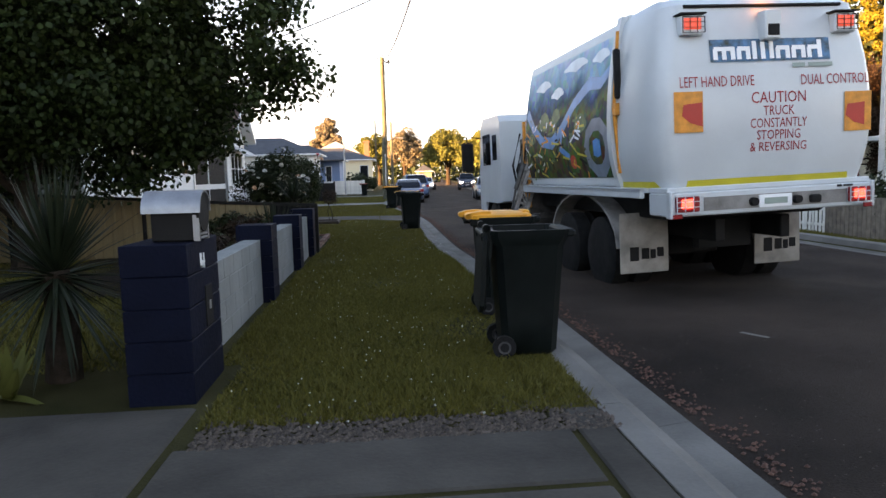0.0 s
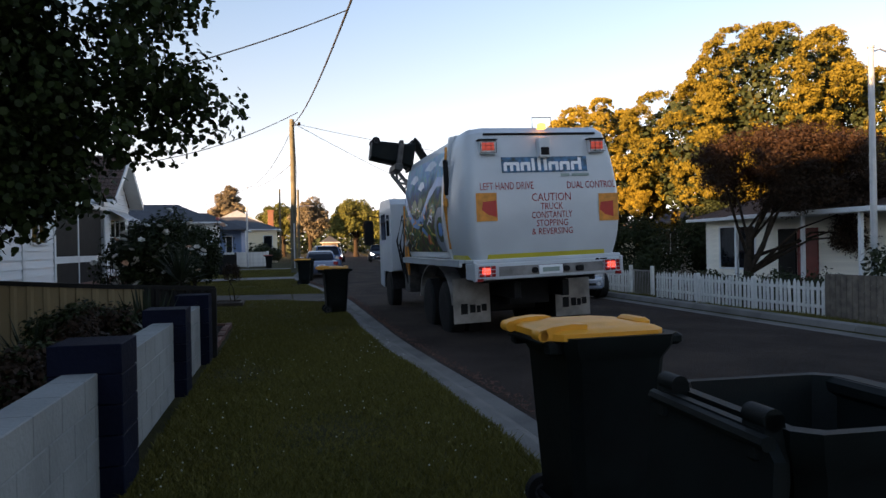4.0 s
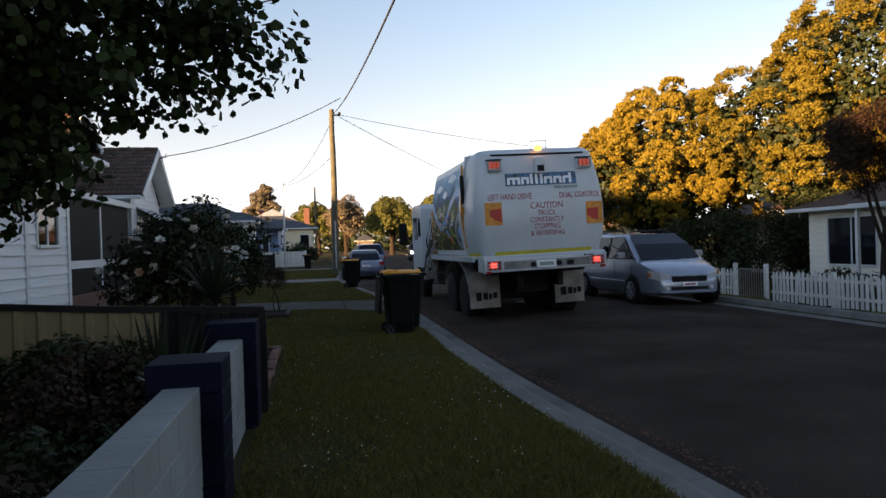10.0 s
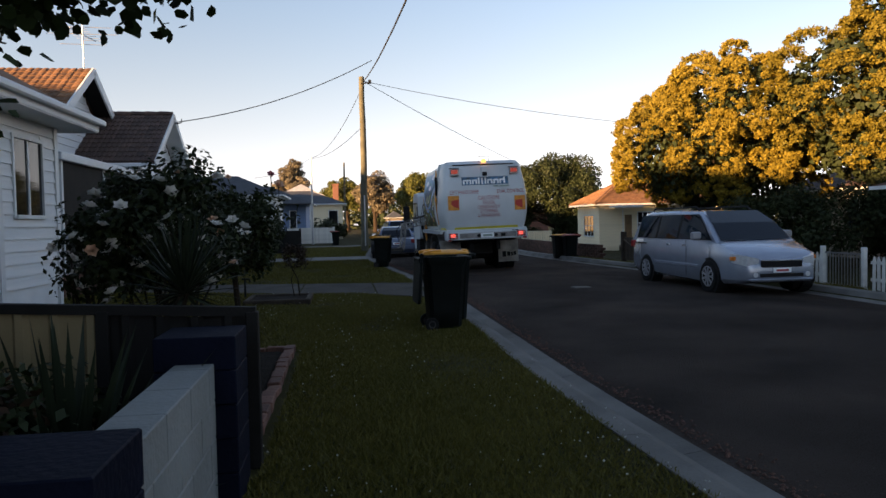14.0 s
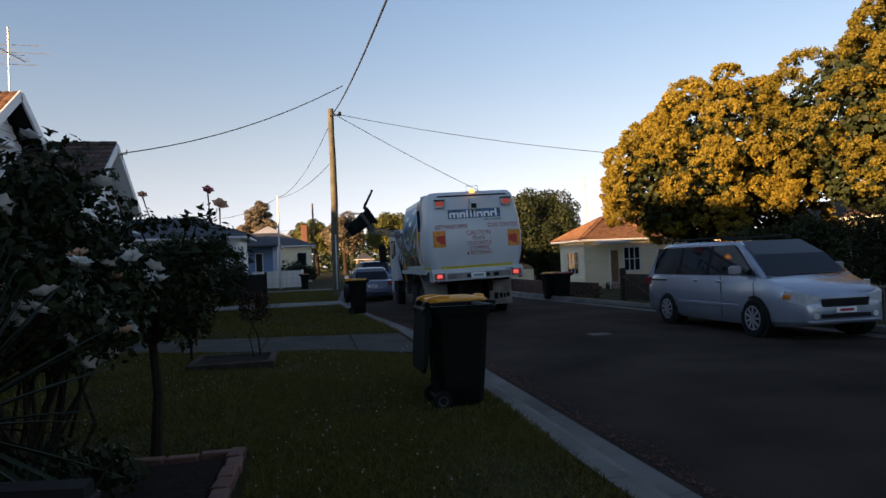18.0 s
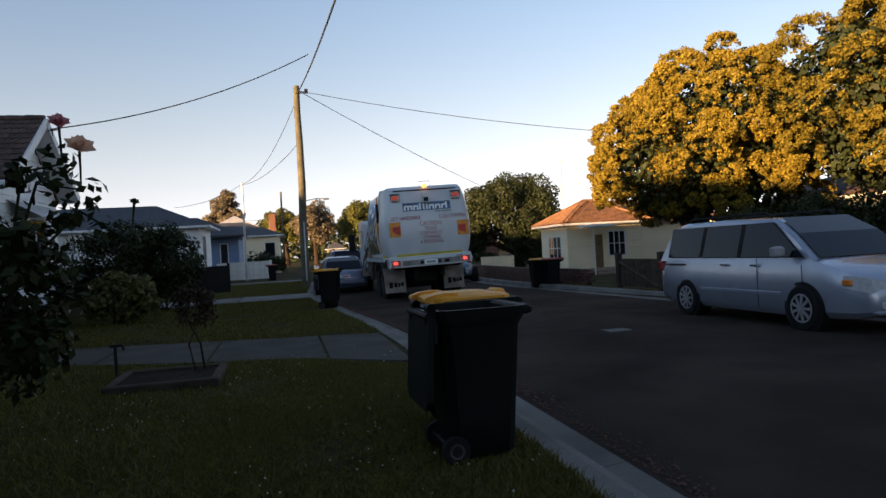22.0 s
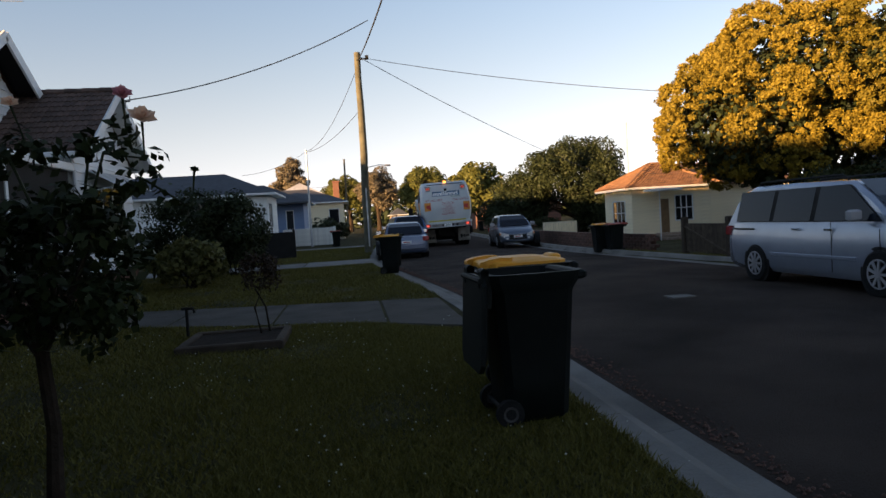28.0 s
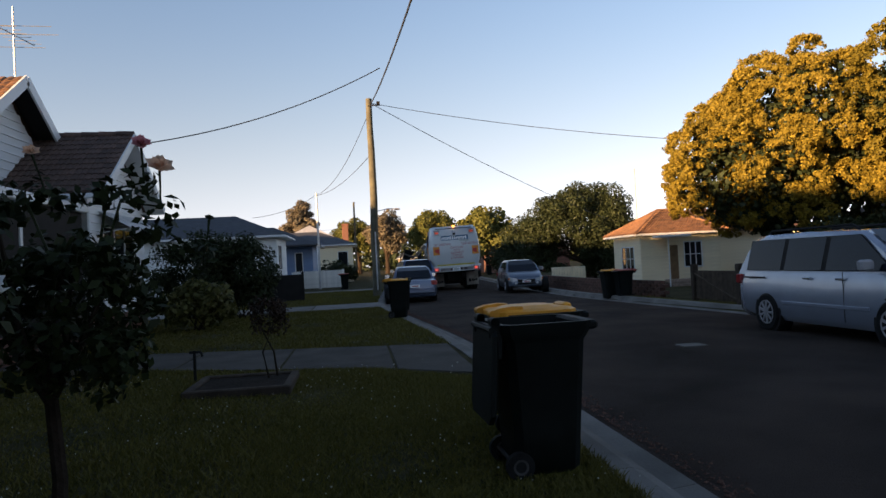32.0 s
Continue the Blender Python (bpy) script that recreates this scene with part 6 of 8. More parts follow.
part("downpipe", Build().tube([(GX - 0.4, gy0 + 0.0, gze - 0.1), (GX - 0.45, gy0 + 0.32, gze - 0.4), (GX - 0.45, gy0 + 0.34, 0.1)], 0.04, 8).mesh("downpipe", M["trim_white"], True), h1)
part("wire_bracket", Build().tube([(GX, gya + 0.1, gza - 0.25), (GX + 0.22, gya + 0.1, gza - 0.22), (GX + 0.22, gya + 0.1, gza - 0.1)], 0.018, 6).tube([(GX + 0.1, gya + 0.1, gza - 0.22), (GX + 0.1, gya + 0.1, gza - 0.38)], 0.012, 6).mesh("wire_bracket", M["chassis"]), h1)
# main roof behind, its gable to the street
my0, mya, my1, mze, mza, MX = 27.75, 31.45, 35.15, 3.58, 6.1, -5.4
part("main_wall", Build().box(-16, MX - 0.5, my0 + 0.5, my1 - 0.5, 0, 3.55).add([(MX - 0.5, my0 + 0.5, 3.55), (MX - 0.5, my1 - 0.5, 3.55), (MX - 0.5, mya, mza - 0.25), (-16, my0 + 0.5, 3.55), (-16, my1 - 0.5, 3.55), (-16, mya, mza - 0.25)], [(0, 1, 2), (3, 5, 4), (0, 2, 5, 3), (1, 4, 5, 2)]).mesh("main_wall", M["board_white"]), h1)
boards(h1, (MX - 0.5, my0 + 0.5), (MX - 0.5, my1 - 0.5), 3.2, 5.8, M["board_white"], 0.2, [], lambda s: 3.55 + (mza - 0.25 - 3.55) * (1 - abs(s - 3.2) / 3.2))
for s, ye in ((-1, my0), (1, my1)):
    rf = slab_roof(h1, [(MX, ye, mze), (-16.3, ye, mze), (-16.3, mya, mza), (MX, mya, mza)], 0.07, M["tile_orange"])
    beam(h1, "barge_board", (MX + 0.02, ye, mze - 0.08), (MX + 0.02, mya, mza - 0.06), 0.05, 0.24, M["trim_white"])
    slab_roof(h1, [(MX, ye, mze - 0.08), (MX - 0.5, ye, mze - 0.08), (MX - 0.5, mya, mza - 0.08), (MX, mya, mza - 0.08)], 0.02, M["dark_trim"], "soffit")
    if s < 0:
        roof_tiles(h1, (MX - 0.02, ye, mze + 0.005), (-12, ye, mze + 0.005), (MX - 0.02, mya, mza + 0.005), (-12, mya, mza + 0.005), 16, 17, M["tile_orange"], False)
# porch under a flat white roof between the wings
part("porch_roof", box_mesh("porch_roof", M["trim_white"], -7.2, -4.0, 25.2, 30.95, 2.9, 3.08, 0.02), h1, label="flat white porch roof")
for y in (25.4, 28.0):
    part("porch_post", Build().box(-4.2, -4.1, y, y + 0.09, 0.3, 2.9).mesh("porch_post", M["trim_white"]), h1)
part("porch_floor", box_mesh("porch_floor", M["brick"], -7.2, -4.05, 25.2, 31.0, 0, 0.5, 0.02), h1)
for y in (25.5, 28.1):
    part("insect_screen", Build().box(-4.14, -4.12, y, y + (2.48 if y < 26 else 2.8), 1.36, 2.9).mesh("insect_screen", M["dark_trim"]), h1, label="dark insect screen")
part("porch_wall", Build().box(-4.15, -4.11, 25.4, 30.9, 0.5, 1.14).mesh("porch_wall", M["dark_trim"]), h1)
part("porch_rail", Build().box(-4.16, -4.1, 25.4, 30.9, 1.15, 1.35).mesh("porch_rail", M["trim_white"]), h1)
part("screen", Build().box(-6.9, -4.3, 30.9, 31.0, 0.5, 2.9).box(-6.9, -6.8, 25.4, 31, 0.5, 2.9).mesh("screen", M["dark_trim"]), h1, label="dark porch screen")
an = empty("tv_antenna", pose(-6.45, 31.85, 6.05), "thin rooftop television antenna", "antenna")
part("mast", Build().tube([(0.05, 0, -0.35), (0.12, 0, 0.0), (0, 0, 0.12), (0, 0, 1.75)], 0.02, 6).mesh("mast", M["metal_pole"]), an)
for k, z in enumerate((1.1, 1.3, 0.8)):
    part("element", Build().tube([(-0.9 + k * 0.15, -0.1, z), (0.9 - k * 0.15, 0.2, z + 0.05)], 0.009, 5).mesh("element", M["metal_pole"]), an)
part("boom_rod", Build().tube([(-0.1, -0.7, 1.1), (0.1, 0.8, 1.1)], 0.012, 5).mesh("boom_rod", M["metal_pole"]), an)
for k in range(6):
    part("element", Build().tube([(-0.3, -0.6 + k * 0.25, 1.1), (0.3, -0.55 + k * 0.25, 1.1)], 0.007, 5).mesh("element", M["metal_pole"]), an)

# nearer white house with a gutter along the street front
h0 = empty("weatherboard_house", pose(-0.5, 0, 0), "white weatherboard house with wide white eaves", "house")
X0 = -3.75
part("wall", Build().box(-12, X0, 15.4, 23.75, 0, 3.3).mesh("wall", M["board_white"]), h0)
boards(h0, (X0, 15.4), (X0, 23.75), 0.5, 3.3, M["board_white"], 0.2, [(6.7, 7.75, 1.7, 2.95), (2.5, 4.0, 1.3, 2.6)])
boards(h0, (-9, 15.4), (X0, 15.4), 0.5, 3.3, M["board_white"], 0.2, [(1.5, 3.2, 1.3, 2.6)])
window(h0, (X0, 15.4), (X0, 23.75), 6.7, 7.75, 1.7, 2.95, 1)
window(h0, (X0, 15.4), (X0, 23.75), 2.5, 4.0, 1.3, 2.6, 1)
window(h0, (-9, 15.4), (X0, 15.4), 1.5, 3.2, 1.3, 2.6, 1)
for y in (21.5, 23.68):
    part("corner_post", Build().box(X0 - 0.05, X0 + 0.05, y, y + 0.14, 0, 3.3).mesh("corner_post", M["trim_white"]), h0)
for a, b in ((X0 + 0.1, X0 + 0.62),):
    part("fascia", Build().box(X0 + 0.55, X0 + 0.6, 14.9, 24.4, 3.32, 3.52).box(X0 - 0.2, X0 + 0.58, 14.9, 24.4, 3.3, 3.34).box(-12, X0 + 0.6, 24.35, 24.4, 3.32, 3.52).mesh("fascia", M["trim_white"]), h0)
    part("gutter", Build().box(X0 + 0.6, X0 + 0.72, 14.9, 24.45, 3.42, 3.54, 0.025).mesh("gutter", M["trim_white"]), h0)
slab_roof(h0, [(X0 + 0.6, 14.8, 3.5), (X0 + 0.6, 24.4, 3.5), (-6.5, 21.6, 5.6), (-6.5, 17.6, 5.6)], 0.05, M["tile_orange"])
slab_roof(h0, [(X0 + 0.6, 24.4, 3.5), (-12, 24.4, 3.5), (-9.2, 21.6, 5.6), (-6.5, 21.6, 5.6)], 0.05, M["tile_orange"])
slab_roof(h0, [(-12, 14.8, 3.5), (X0 + 0.6, 14.8, 3.5), (-6.5, 17.6, 5.6), (-9.2, 17.6, 5.6)], 0.05, M["tile_orange"])
slab_roof(h0, [(-12, 24.4, 3.5), (-12, 14.8, 3.5), (-9.2, 17.6, 5.6), (-9.2, 21.6, 5.6)], 0.05, M["tile_orange"])
slab_roof(h0, [(-9.2, 17.6, 5.6), (-6.5, 17.6, 5.6), (-6.5, 21.6, 5.6), (-9.2, 21.6, 5.6)], 0.05, M["tile_orange"])


def hip_house(name, label, x0, x1, y0, y1, z0, eave, ridge, wall_m, roof_m, over=0.5, tiles=False, wins=(), group="", joined=False, side=None, at=(-1.0, 0, 0)):
    """A plain weatherboard house under a hipped roof. wins: rows of (wall, from, to, z0, z1, bars); walls s, w, e."""
    h = empty(name, pose(*at), label, "house", group)
    part("wall", Build().box(x0, x1, y0, y1, z0, eave).mesh("wall", wall_m), h)
    walls = {"s": ((x0, y0), (x1, y0)), "e": ((x1, y0), (x1, y1)), "w": ((x0, y1), (x0, y0))}
    for k, (a, b) in walls.items():
        if side and k not in side:
            continue
        boards(h, a, b, z0 + 0.25, eave, wall_m, 0.2, [q[1:5] for q in wins if q[0] == k], None, joined)
    for q in wins:
        window(h, *walls[q[0]], *q[1:5], bars=q[5], hbar=q[5] > 1)
    e = over
    a, b, c, d = (x0 - e, y0 - e, eave), (x1 + e, y0 - e, eave), (x1 + e, y1 + e, eave), (x0 - e, y1 + e, eave)
    hx, hy = (x1 - x0) / 2 + e, (y1 - y0) / 2 + e
    k = min(hx, hy)
    p, q = ((x0 - e + k, (y0 + y1) / 2, ridge), (x1 + e - k, (y0 + y1) / 2, ridge)) if hx >= hy else (((x0 + x1) / 2, y0 - e + k, ridge), ((x0 + x1) / 2, y1 + e - k, ridge))
    slopes = [(a, b, q, p), (b, c, q), (c, d, p, q), (d, a, p)] if hx >= hy else [(a, b, p), (b, c, q, p), (c, d, q), (d, a, p, q)]
    for s in slopes:
        slab_roof(h, s, 0.08, roof_m)
    if tiles:
        for s in slopes[:1] + slopes[3:]:
            if len(s) == 4:
                roof_tiles(h, s[0], s[1], s[3], s[2], 12, int((Vector(s[1]) - Vector(s[0])).length / 0.32), roof_m, False)
            else:
                roof_tiles(h, s[0], s[1], s[2], s[2], 12, int((Vector(s[1]) - Vector(s[0])).length / 0.32), roof_m, False)
        for s0, s1 in ((a, p), (b, p if hx < hy else q), (d, p if hx >= hy else q), (p, q)):
            part("ridge_capping", Build().tube([s0, s1], 0.11, 6).mesh("ridge_capping", roof_m), h)
    part("fascia", Build().box(x0 - e, x1 + e, y0 - e - 0.03, y0 - e, eave - 0.11, eave + 0.0).box(x0 - e - 0.03, x0 - e, y0 - e, y1 + e, eave - 0.11, eave).box(x1 + e, x1 + e + 0.03, y0 - e, y1 + e, eave - 0.11, eave).mesh("fascia", M["trim_white"]), h)
    part("soffit", Build().box(x0 - e, x1 + e, y0 - e, y1 + e, eave - 0.1, eave - 0.08).mesh("soffit", M["trim_white"]), h)
    return h


# blue and white houses further along the left
hip_house("dark_roofed_house", "white house with a dark hipped roof", -13, -2.4, 55.5, 60.8, 0, 3.45, 4.85, M["board_white"], M["tile_dark"], 0.55, wins=[("e", 0.7, 2.3, 1.5, 2.9, 1)], side=("s", "e"))
hb = hip_house("blue_house", "blue-grey weatherboard house with a dark hipped roof and porch", -12, -1.3, 70, 76.5, 0, 3.35, 5.0, M["board_blue"], M["tile_dark"], 0.6, wins=[("s", 9.4, 9.9, 1.2, 2.7, 0)], side=("s", "e"))
part("porch_roof", box_mesh("porch_roof", M["tile_dark"], -4.6, -0.6, 68.2, 70, 3.2, 3.35, 0.03), hb)
part("porch_post", Build().box(-0.85, -0.72, 68.3, 68.43, 0, 3.2).mesh("porch_post", M["trim_white"]), hb)
hip_house("low_house", "pale house with a dark roof behind the hedge", -9, 1.7, 85, 92, 0, 3.75, 5.3, M["board_cream"], M["tile_dark"], 0.5, wins=[("s", 9.3, 10.2, 1.6, 3.0, 0)], side=("s", "e"))
hip_house("pale_house", "pale house with a light metal roof and a brick chimney", -8, 0.6, 100, 110, 0, 4.4, 7.0, M["board_cream"], M["iron_light"], side=("s", "e"))
ch = empty("brick_chimney", pose(-0.1, 98, 4.9), "tall square red brick chimney", "chimney")
part("shaft", box_mesh("shaft", M["brick"], -0.36, 0.36, -0.36, 0.36, -0.6, 1.5, 0.03), ch)
part("cap", box_mesh("cap", M["brick"], -0.43, 0.43, -0.43, 0.43, 1.5, 1.7, 0.03), ch)
hip_house("brick_house", "red brick house with a tiled roof across the bend", 20, 30, 104, 116, -0.3, 3.0, 5.6, M["brick"], M["tile_orange"], side=("s",))
hip_house("far_house", "small grey house at the end of the street", 12, 15.5, 176, 184, 0, 3.0, 4.6, M["wood_grey"], M["tile_dark"], side=("s",))

# houses on the right
RZ = -0.46
r1 = hip_house("cottage", "white weatherboard cottage with a tiled roof and dark window", 19.3, 28, 20.5, 30.1, RZ, 2.42, 4.3, M["board_white_warmlit"], M["tile_brown"], 0.55, wins=[("w", 0.95, 3.0, 0.5, 2.04, 1)], side=("w", "s"), at=(-1.1, -0.4, -0.1))
part("red_door", box_mesh("red_door", M["door_red"], 19.22, 19.29, 24.0, 24.9, -0.2, 1.9, 0.01), r1, label="red front door")
part("screen_door", box_mesh("screen_door", M["dark_trim"], 19.2, 19.26, 24.95, 25.8, -0.2, 1.9, 0.01), r1, label="dark lattice screen door")
for y in (21.0, 23.2, 26.4):
    part("porch_post", Build().box(18.0, 18.1, y, y + 0.1, RZ, 2.3).mesh("porch_post", M["trim_white"]), r1)
part("porch_roof", box_mesh("porch_roof", M["trim_white"], 17.8, 19.3, 20.5, 26.6, 2.25, 2.4, 0.02), r1)
part("porch_floor", box_mesh("porch_floor", M["concrete_dark"], 17.9, 19.3, 20.5, 26.5, RZ, -0.2, 0.02), r1)
hip_house("grey_cottage", "grey metal-roofed cottage half hidden behind trees", 20, 30, 6, 16, RZ, 2.6, 4.8, M["board_cream"], M["iron_light"], side=("w",))
# tree shade on this house is painted into its wall colour
hip_house("shaded_house", "pale house behind the trees, deep shade put into its board colour", 24, 33, 35, 43, RZ, 2.6, 4.6, M["board_shaded"], M["tile_brown"], wins=[("w", 2, 3.4, 0.8, 2.1, 1), ("w", 5, 6.4, 0.8, 2.1, 1)], side=("w",))
r2 = hip_house("cream_house", "cream weatherboard house with a sunlit orange tile roof", 16.7, 21.2, 50, 53.9, RZ, 2.4, 3.75, M["board_cream"], M["tile_orange"], 0.45, True, wins=[("w", 1.3, 2.97, 0.45, 1.7, 2), ("s", 2.45, 3.4, 0.55, 1.85, 2)], side=("s", "w"), at=(-0.4, 0.6, 0))
part("rear_wall", Build().box(21.3, 28, 52.2, 58, RZ, 2.38).mesh("rear_wall", M["board_cream"]), r2)
boards(r2, (21.3, 52.2), (27, 52.2), RZ + 0.3, 2.3, M["board_cream"])
for q in ([(20.3, 51.7, 2.42), (28.6, 51.7, 2.42), (25, 55, 3.9), (21.5, 55, 3.9)], [(20.3, 58.6, 2.42), (20.3, 51.7, 2.42), (21.5, 55, 3.9)], [(28.6, 51.7, 2.42), (28.6, 58.6, 2.42), (25, 55, 3.9)], [(28.6, 58.6, 2.42), (20.3, 58.6, 2.42), (21.5, 55, 3.9), (25, 55, 3.9)]):
    slab_roof(r2, q, 0.06, M["tile_orange"])

# ---- trees ----
def tree(name, label, base, height, r0, crowns, clumps, clump, count, size, material, seed, flat=0.8, low=-0.6, shell=0.5, aspect=1.8, category="tree", limbs=9, trunk_m=None, wild=0.7, six=False, inner=0.5, core=None):
    """crowns: rows of (centre, radii)."""
    rg = np.random.default_rng(seed)
    t = empty(name, pose(*base), label, category)
    cs, rs = [], []
    total = sum(r[0] * r[2] for _, r in crowns)
    for (c, rad) in crowns:
        a, b = crown_clumps(rg, np.array(c) - np.array(base), rad, max(4, int(clumps * rad[0] * rad[2] / total)), clump, flat, low, inner)
        cs += a
        rs += b
    pick = rg.choice(len(cs), min(limbs, len(cs)), replace=False)
    part("trunk", limb_mesh(rg, (0, 0, -0.1), height, r0, [cs[i] for i in pick], trunk_m or M["bark"]), t)
    part("crown", leaves(rg, cs, rs, count, size, material, "crown", shell, aspect, 0.0, wild, six), t)
    # core leaves: shade in the crown's gaps put into a dark leaf colour
    if core:
        part("crown_shade", leaves(rg, [np.array(c) - np.array(base) for c, _ in crowns], [np.array(r) * 0.74 for _, r in crowns], core, size * 2.6, M["leaf_deep"], "crown_shade", 0.7, 1.4), t, label="dark leaves put in for shade inside the crown")
    return t


def lobed_tree(name, label, base, height, r0, crowns, lobes, lobe, tufts, tuft, count, size, material, seed, limbs=14, core=14000, low=-0.55, aspect=1.5):
    """A tree whose crown is heaped up of rounded lobes, each set with small tufts of leaves. crowns: rows of (centre, radii)."""
    rg = np.random.default_rng(seed)
    t = empty(name, pose(*base), label, "tree")
    cs, rs, heads = [], [], []
    total = sum(r[0] * r[2] for _, r in crowns)
    for c, rad in crowns:
        c = np.array(c) - np.array(base)
        n = max(5, int(lobes * rad[0] * rad[2] / total))
        for i in range(n):
            u = -low + 1
            z = low + (i + 0.5) / n * u
            a = i * 2.39996 + rg.normal(0, 0.25)
            h = math.sqrt(max(0.0, 1 - min(1, z * z)))
            d = np.array((math.cos(a) * h, math.sin(a) * h, z))
            head = c + d * np.array(rad) * (0.72 + 0.16 * rg.random())
            k = lobe * (0.75 + 0.5 * rg.random())
            heads.append(head)
            for j in range(tufts):
                q = rg.normal(size=3) + d * 0.9 + (0, 0, 0.35)
                q /= np.linalg.norm(q)
                cs.append(head + q * k * (1, 1, 0.8) * (0.8 + 0.25 * rg.random()))
                w = tuft * (0.7 + 0.6 * rg.random())
                rs.append((w, w, w * 0.75))
    pick = rg.choice(len(heads), min(limbs, len(heads)), replace=False)
    part("trunk", limb_mesh(rg, (0, 0, -0.1), height, r0, [heads[i] for i in pick], M["bark"]), t)
    part("crown", leaves(rg, cs, rs, count, size, material, "crown", 0.3, aspect, 0.0, 0.5), t)
    # darker leaves inside paint the shade between lobes and stop sky showing through
    part("crown_shade", leaves(rg, [np.array(c) - np.array(base) for c, _ in crowns], [np.array(r) * 0.8 for _, r in crowns], core, size * 2.6, M["leaf_deep"], "crown_shade", 0.7, 1.4), t, label="dark leaves put in for shade inside the crown")
    return t


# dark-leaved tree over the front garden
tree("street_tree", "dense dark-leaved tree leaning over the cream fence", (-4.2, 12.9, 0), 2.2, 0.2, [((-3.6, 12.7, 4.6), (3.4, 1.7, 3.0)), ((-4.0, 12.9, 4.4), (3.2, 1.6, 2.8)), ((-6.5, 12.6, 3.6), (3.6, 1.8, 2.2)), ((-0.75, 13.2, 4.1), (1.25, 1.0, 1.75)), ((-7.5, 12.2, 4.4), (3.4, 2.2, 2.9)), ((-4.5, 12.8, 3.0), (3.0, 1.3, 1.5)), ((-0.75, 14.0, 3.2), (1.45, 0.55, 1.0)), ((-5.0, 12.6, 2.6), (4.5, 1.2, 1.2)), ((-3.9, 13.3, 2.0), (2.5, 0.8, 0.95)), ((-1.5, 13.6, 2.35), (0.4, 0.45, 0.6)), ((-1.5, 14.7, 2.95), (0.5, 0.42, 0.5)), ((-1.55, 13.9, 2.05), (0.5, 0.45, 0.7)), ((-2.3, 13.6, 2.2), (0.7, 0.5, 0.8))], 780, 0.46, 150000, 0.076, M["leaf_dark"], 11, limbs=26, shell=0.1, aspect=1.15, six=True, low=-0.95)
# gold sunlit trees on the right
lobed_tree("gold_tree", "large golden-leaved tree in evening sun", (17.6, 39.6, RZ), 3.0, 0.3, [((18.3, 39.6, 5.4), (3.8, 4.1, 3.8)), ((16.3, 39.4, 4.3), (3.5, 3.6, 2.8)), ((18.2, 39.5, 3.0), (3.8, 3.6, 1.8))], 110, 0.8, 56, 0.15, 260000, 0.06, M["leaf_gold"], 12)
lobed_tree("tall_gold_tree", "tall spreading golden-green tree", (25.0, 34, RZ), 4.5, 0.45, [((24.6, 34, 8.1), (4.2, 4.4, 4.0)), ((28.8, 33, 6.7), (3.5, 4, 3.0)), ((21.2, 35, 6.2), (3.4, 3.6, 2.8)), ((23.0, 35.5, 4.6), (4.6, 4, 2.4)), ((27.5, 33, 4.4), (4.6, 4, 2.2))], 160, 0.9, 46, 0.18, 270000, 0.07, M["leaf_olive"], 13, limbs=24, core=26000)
tree("bronze_tree", "dark bronze-leaved tree beside the cottage", (15.3, 23.3, RZ), 2.4, 0.15, [((16.0, 23.0, 3.75), (2.4, 2.0, 1.15)), ((18.4, 22.7, 3.2), (2.1, 1.9, 1.6)), ((19.2, 22.3, 1.7), (1.4, 1.4, 1.5)), ((16.8, 22.8, 2.9), (2.0, 1.8, 0.8))], 210, 0.48, 120000, 0.032, M["leaf_bronze"], 14, low=-0.6, shell=0.1, aspect=3.2, limbs=16, wild=1.2)
tree("dark_round_tree", "rounded dark evergreen tree", (19.5, 68, RZ), 3, 0.35, [((19.0, 68, 3.5), (4.3, 4.3, 4.1)), ((14.6, 70, 1.9), (2.6, 4, 2.6)), ((21.6, 67, 1.4), (3.4, 3, 2.6))], 250, 0.8, 92000, 0.115, M["leaf_deep"], 35)
tree("street_end_tree", "yellow-green tree at the bend of the street", (14.4, 132, 0), 4, 0.4, [((14.4, 132, 6.2), (4.2, 4, 4.6))], 90, 1.2, 20000, 0.24, M["leaf_green"], 16)
tree("pine_tree", "tall thin pine behind the houses", (-6.9, 120, 0), 8, 0.4, [((-6.9, 120, 9.3), (2.0, 2.2, 2.2)), ((-6.9, 120, 7.6), (2.7, 3, 1.8))], 60, 0.7, 9000, 0.2, M["far_leaf"], 17)
tree("rust_tree", "rust-coloured tree behind the chimney", (6.6, 140, 0), 5, 0.4, [((6.6, 140, 6.6), (3.6, 4, 4.4))], 70, 1.0, 16000, 0.24, M["far_leaf"], 18)
tree("rust_tree", "green and rust trees behind the chimney", (1.5, 150, 0), 5, 0.4, [((1, 150, 6.6), (4.4, 4, 4.0))], 70, 1.1, 16000, 0.24, M["leaf_green"], 19)
tree("mid_tree", "green tree beyond the parked hatchback", (16.5, 96, 0), 3, 0.3, [((16.5, 96, 4.4), (3.6, 3.6, 3.6))], 50, 1.0, 9000, 0.26, M["leaf_green"], 20)

# far woods
rg = np.random.default_rng(30)
cs, rs = [], []
for i in range(150):
    a = rg.uniform(-75, 75)
    d = rg.uniform(210, 330)
    h = rg.uniform(3, 6.5)
    cs.append((math.sin(radians(a)) * d, math.cos(radians(a)) * d, h * 0.75))
    rs.append((rg.uniform(5, 11), 5, h))
one("far_woods", leaves(rg, cs, rs, 30000, 1.1, M["leaf_deep"], "far_woods", 0.4, 1.3), "distant dark line of trees behind the houses", "woods", kind="stuff")


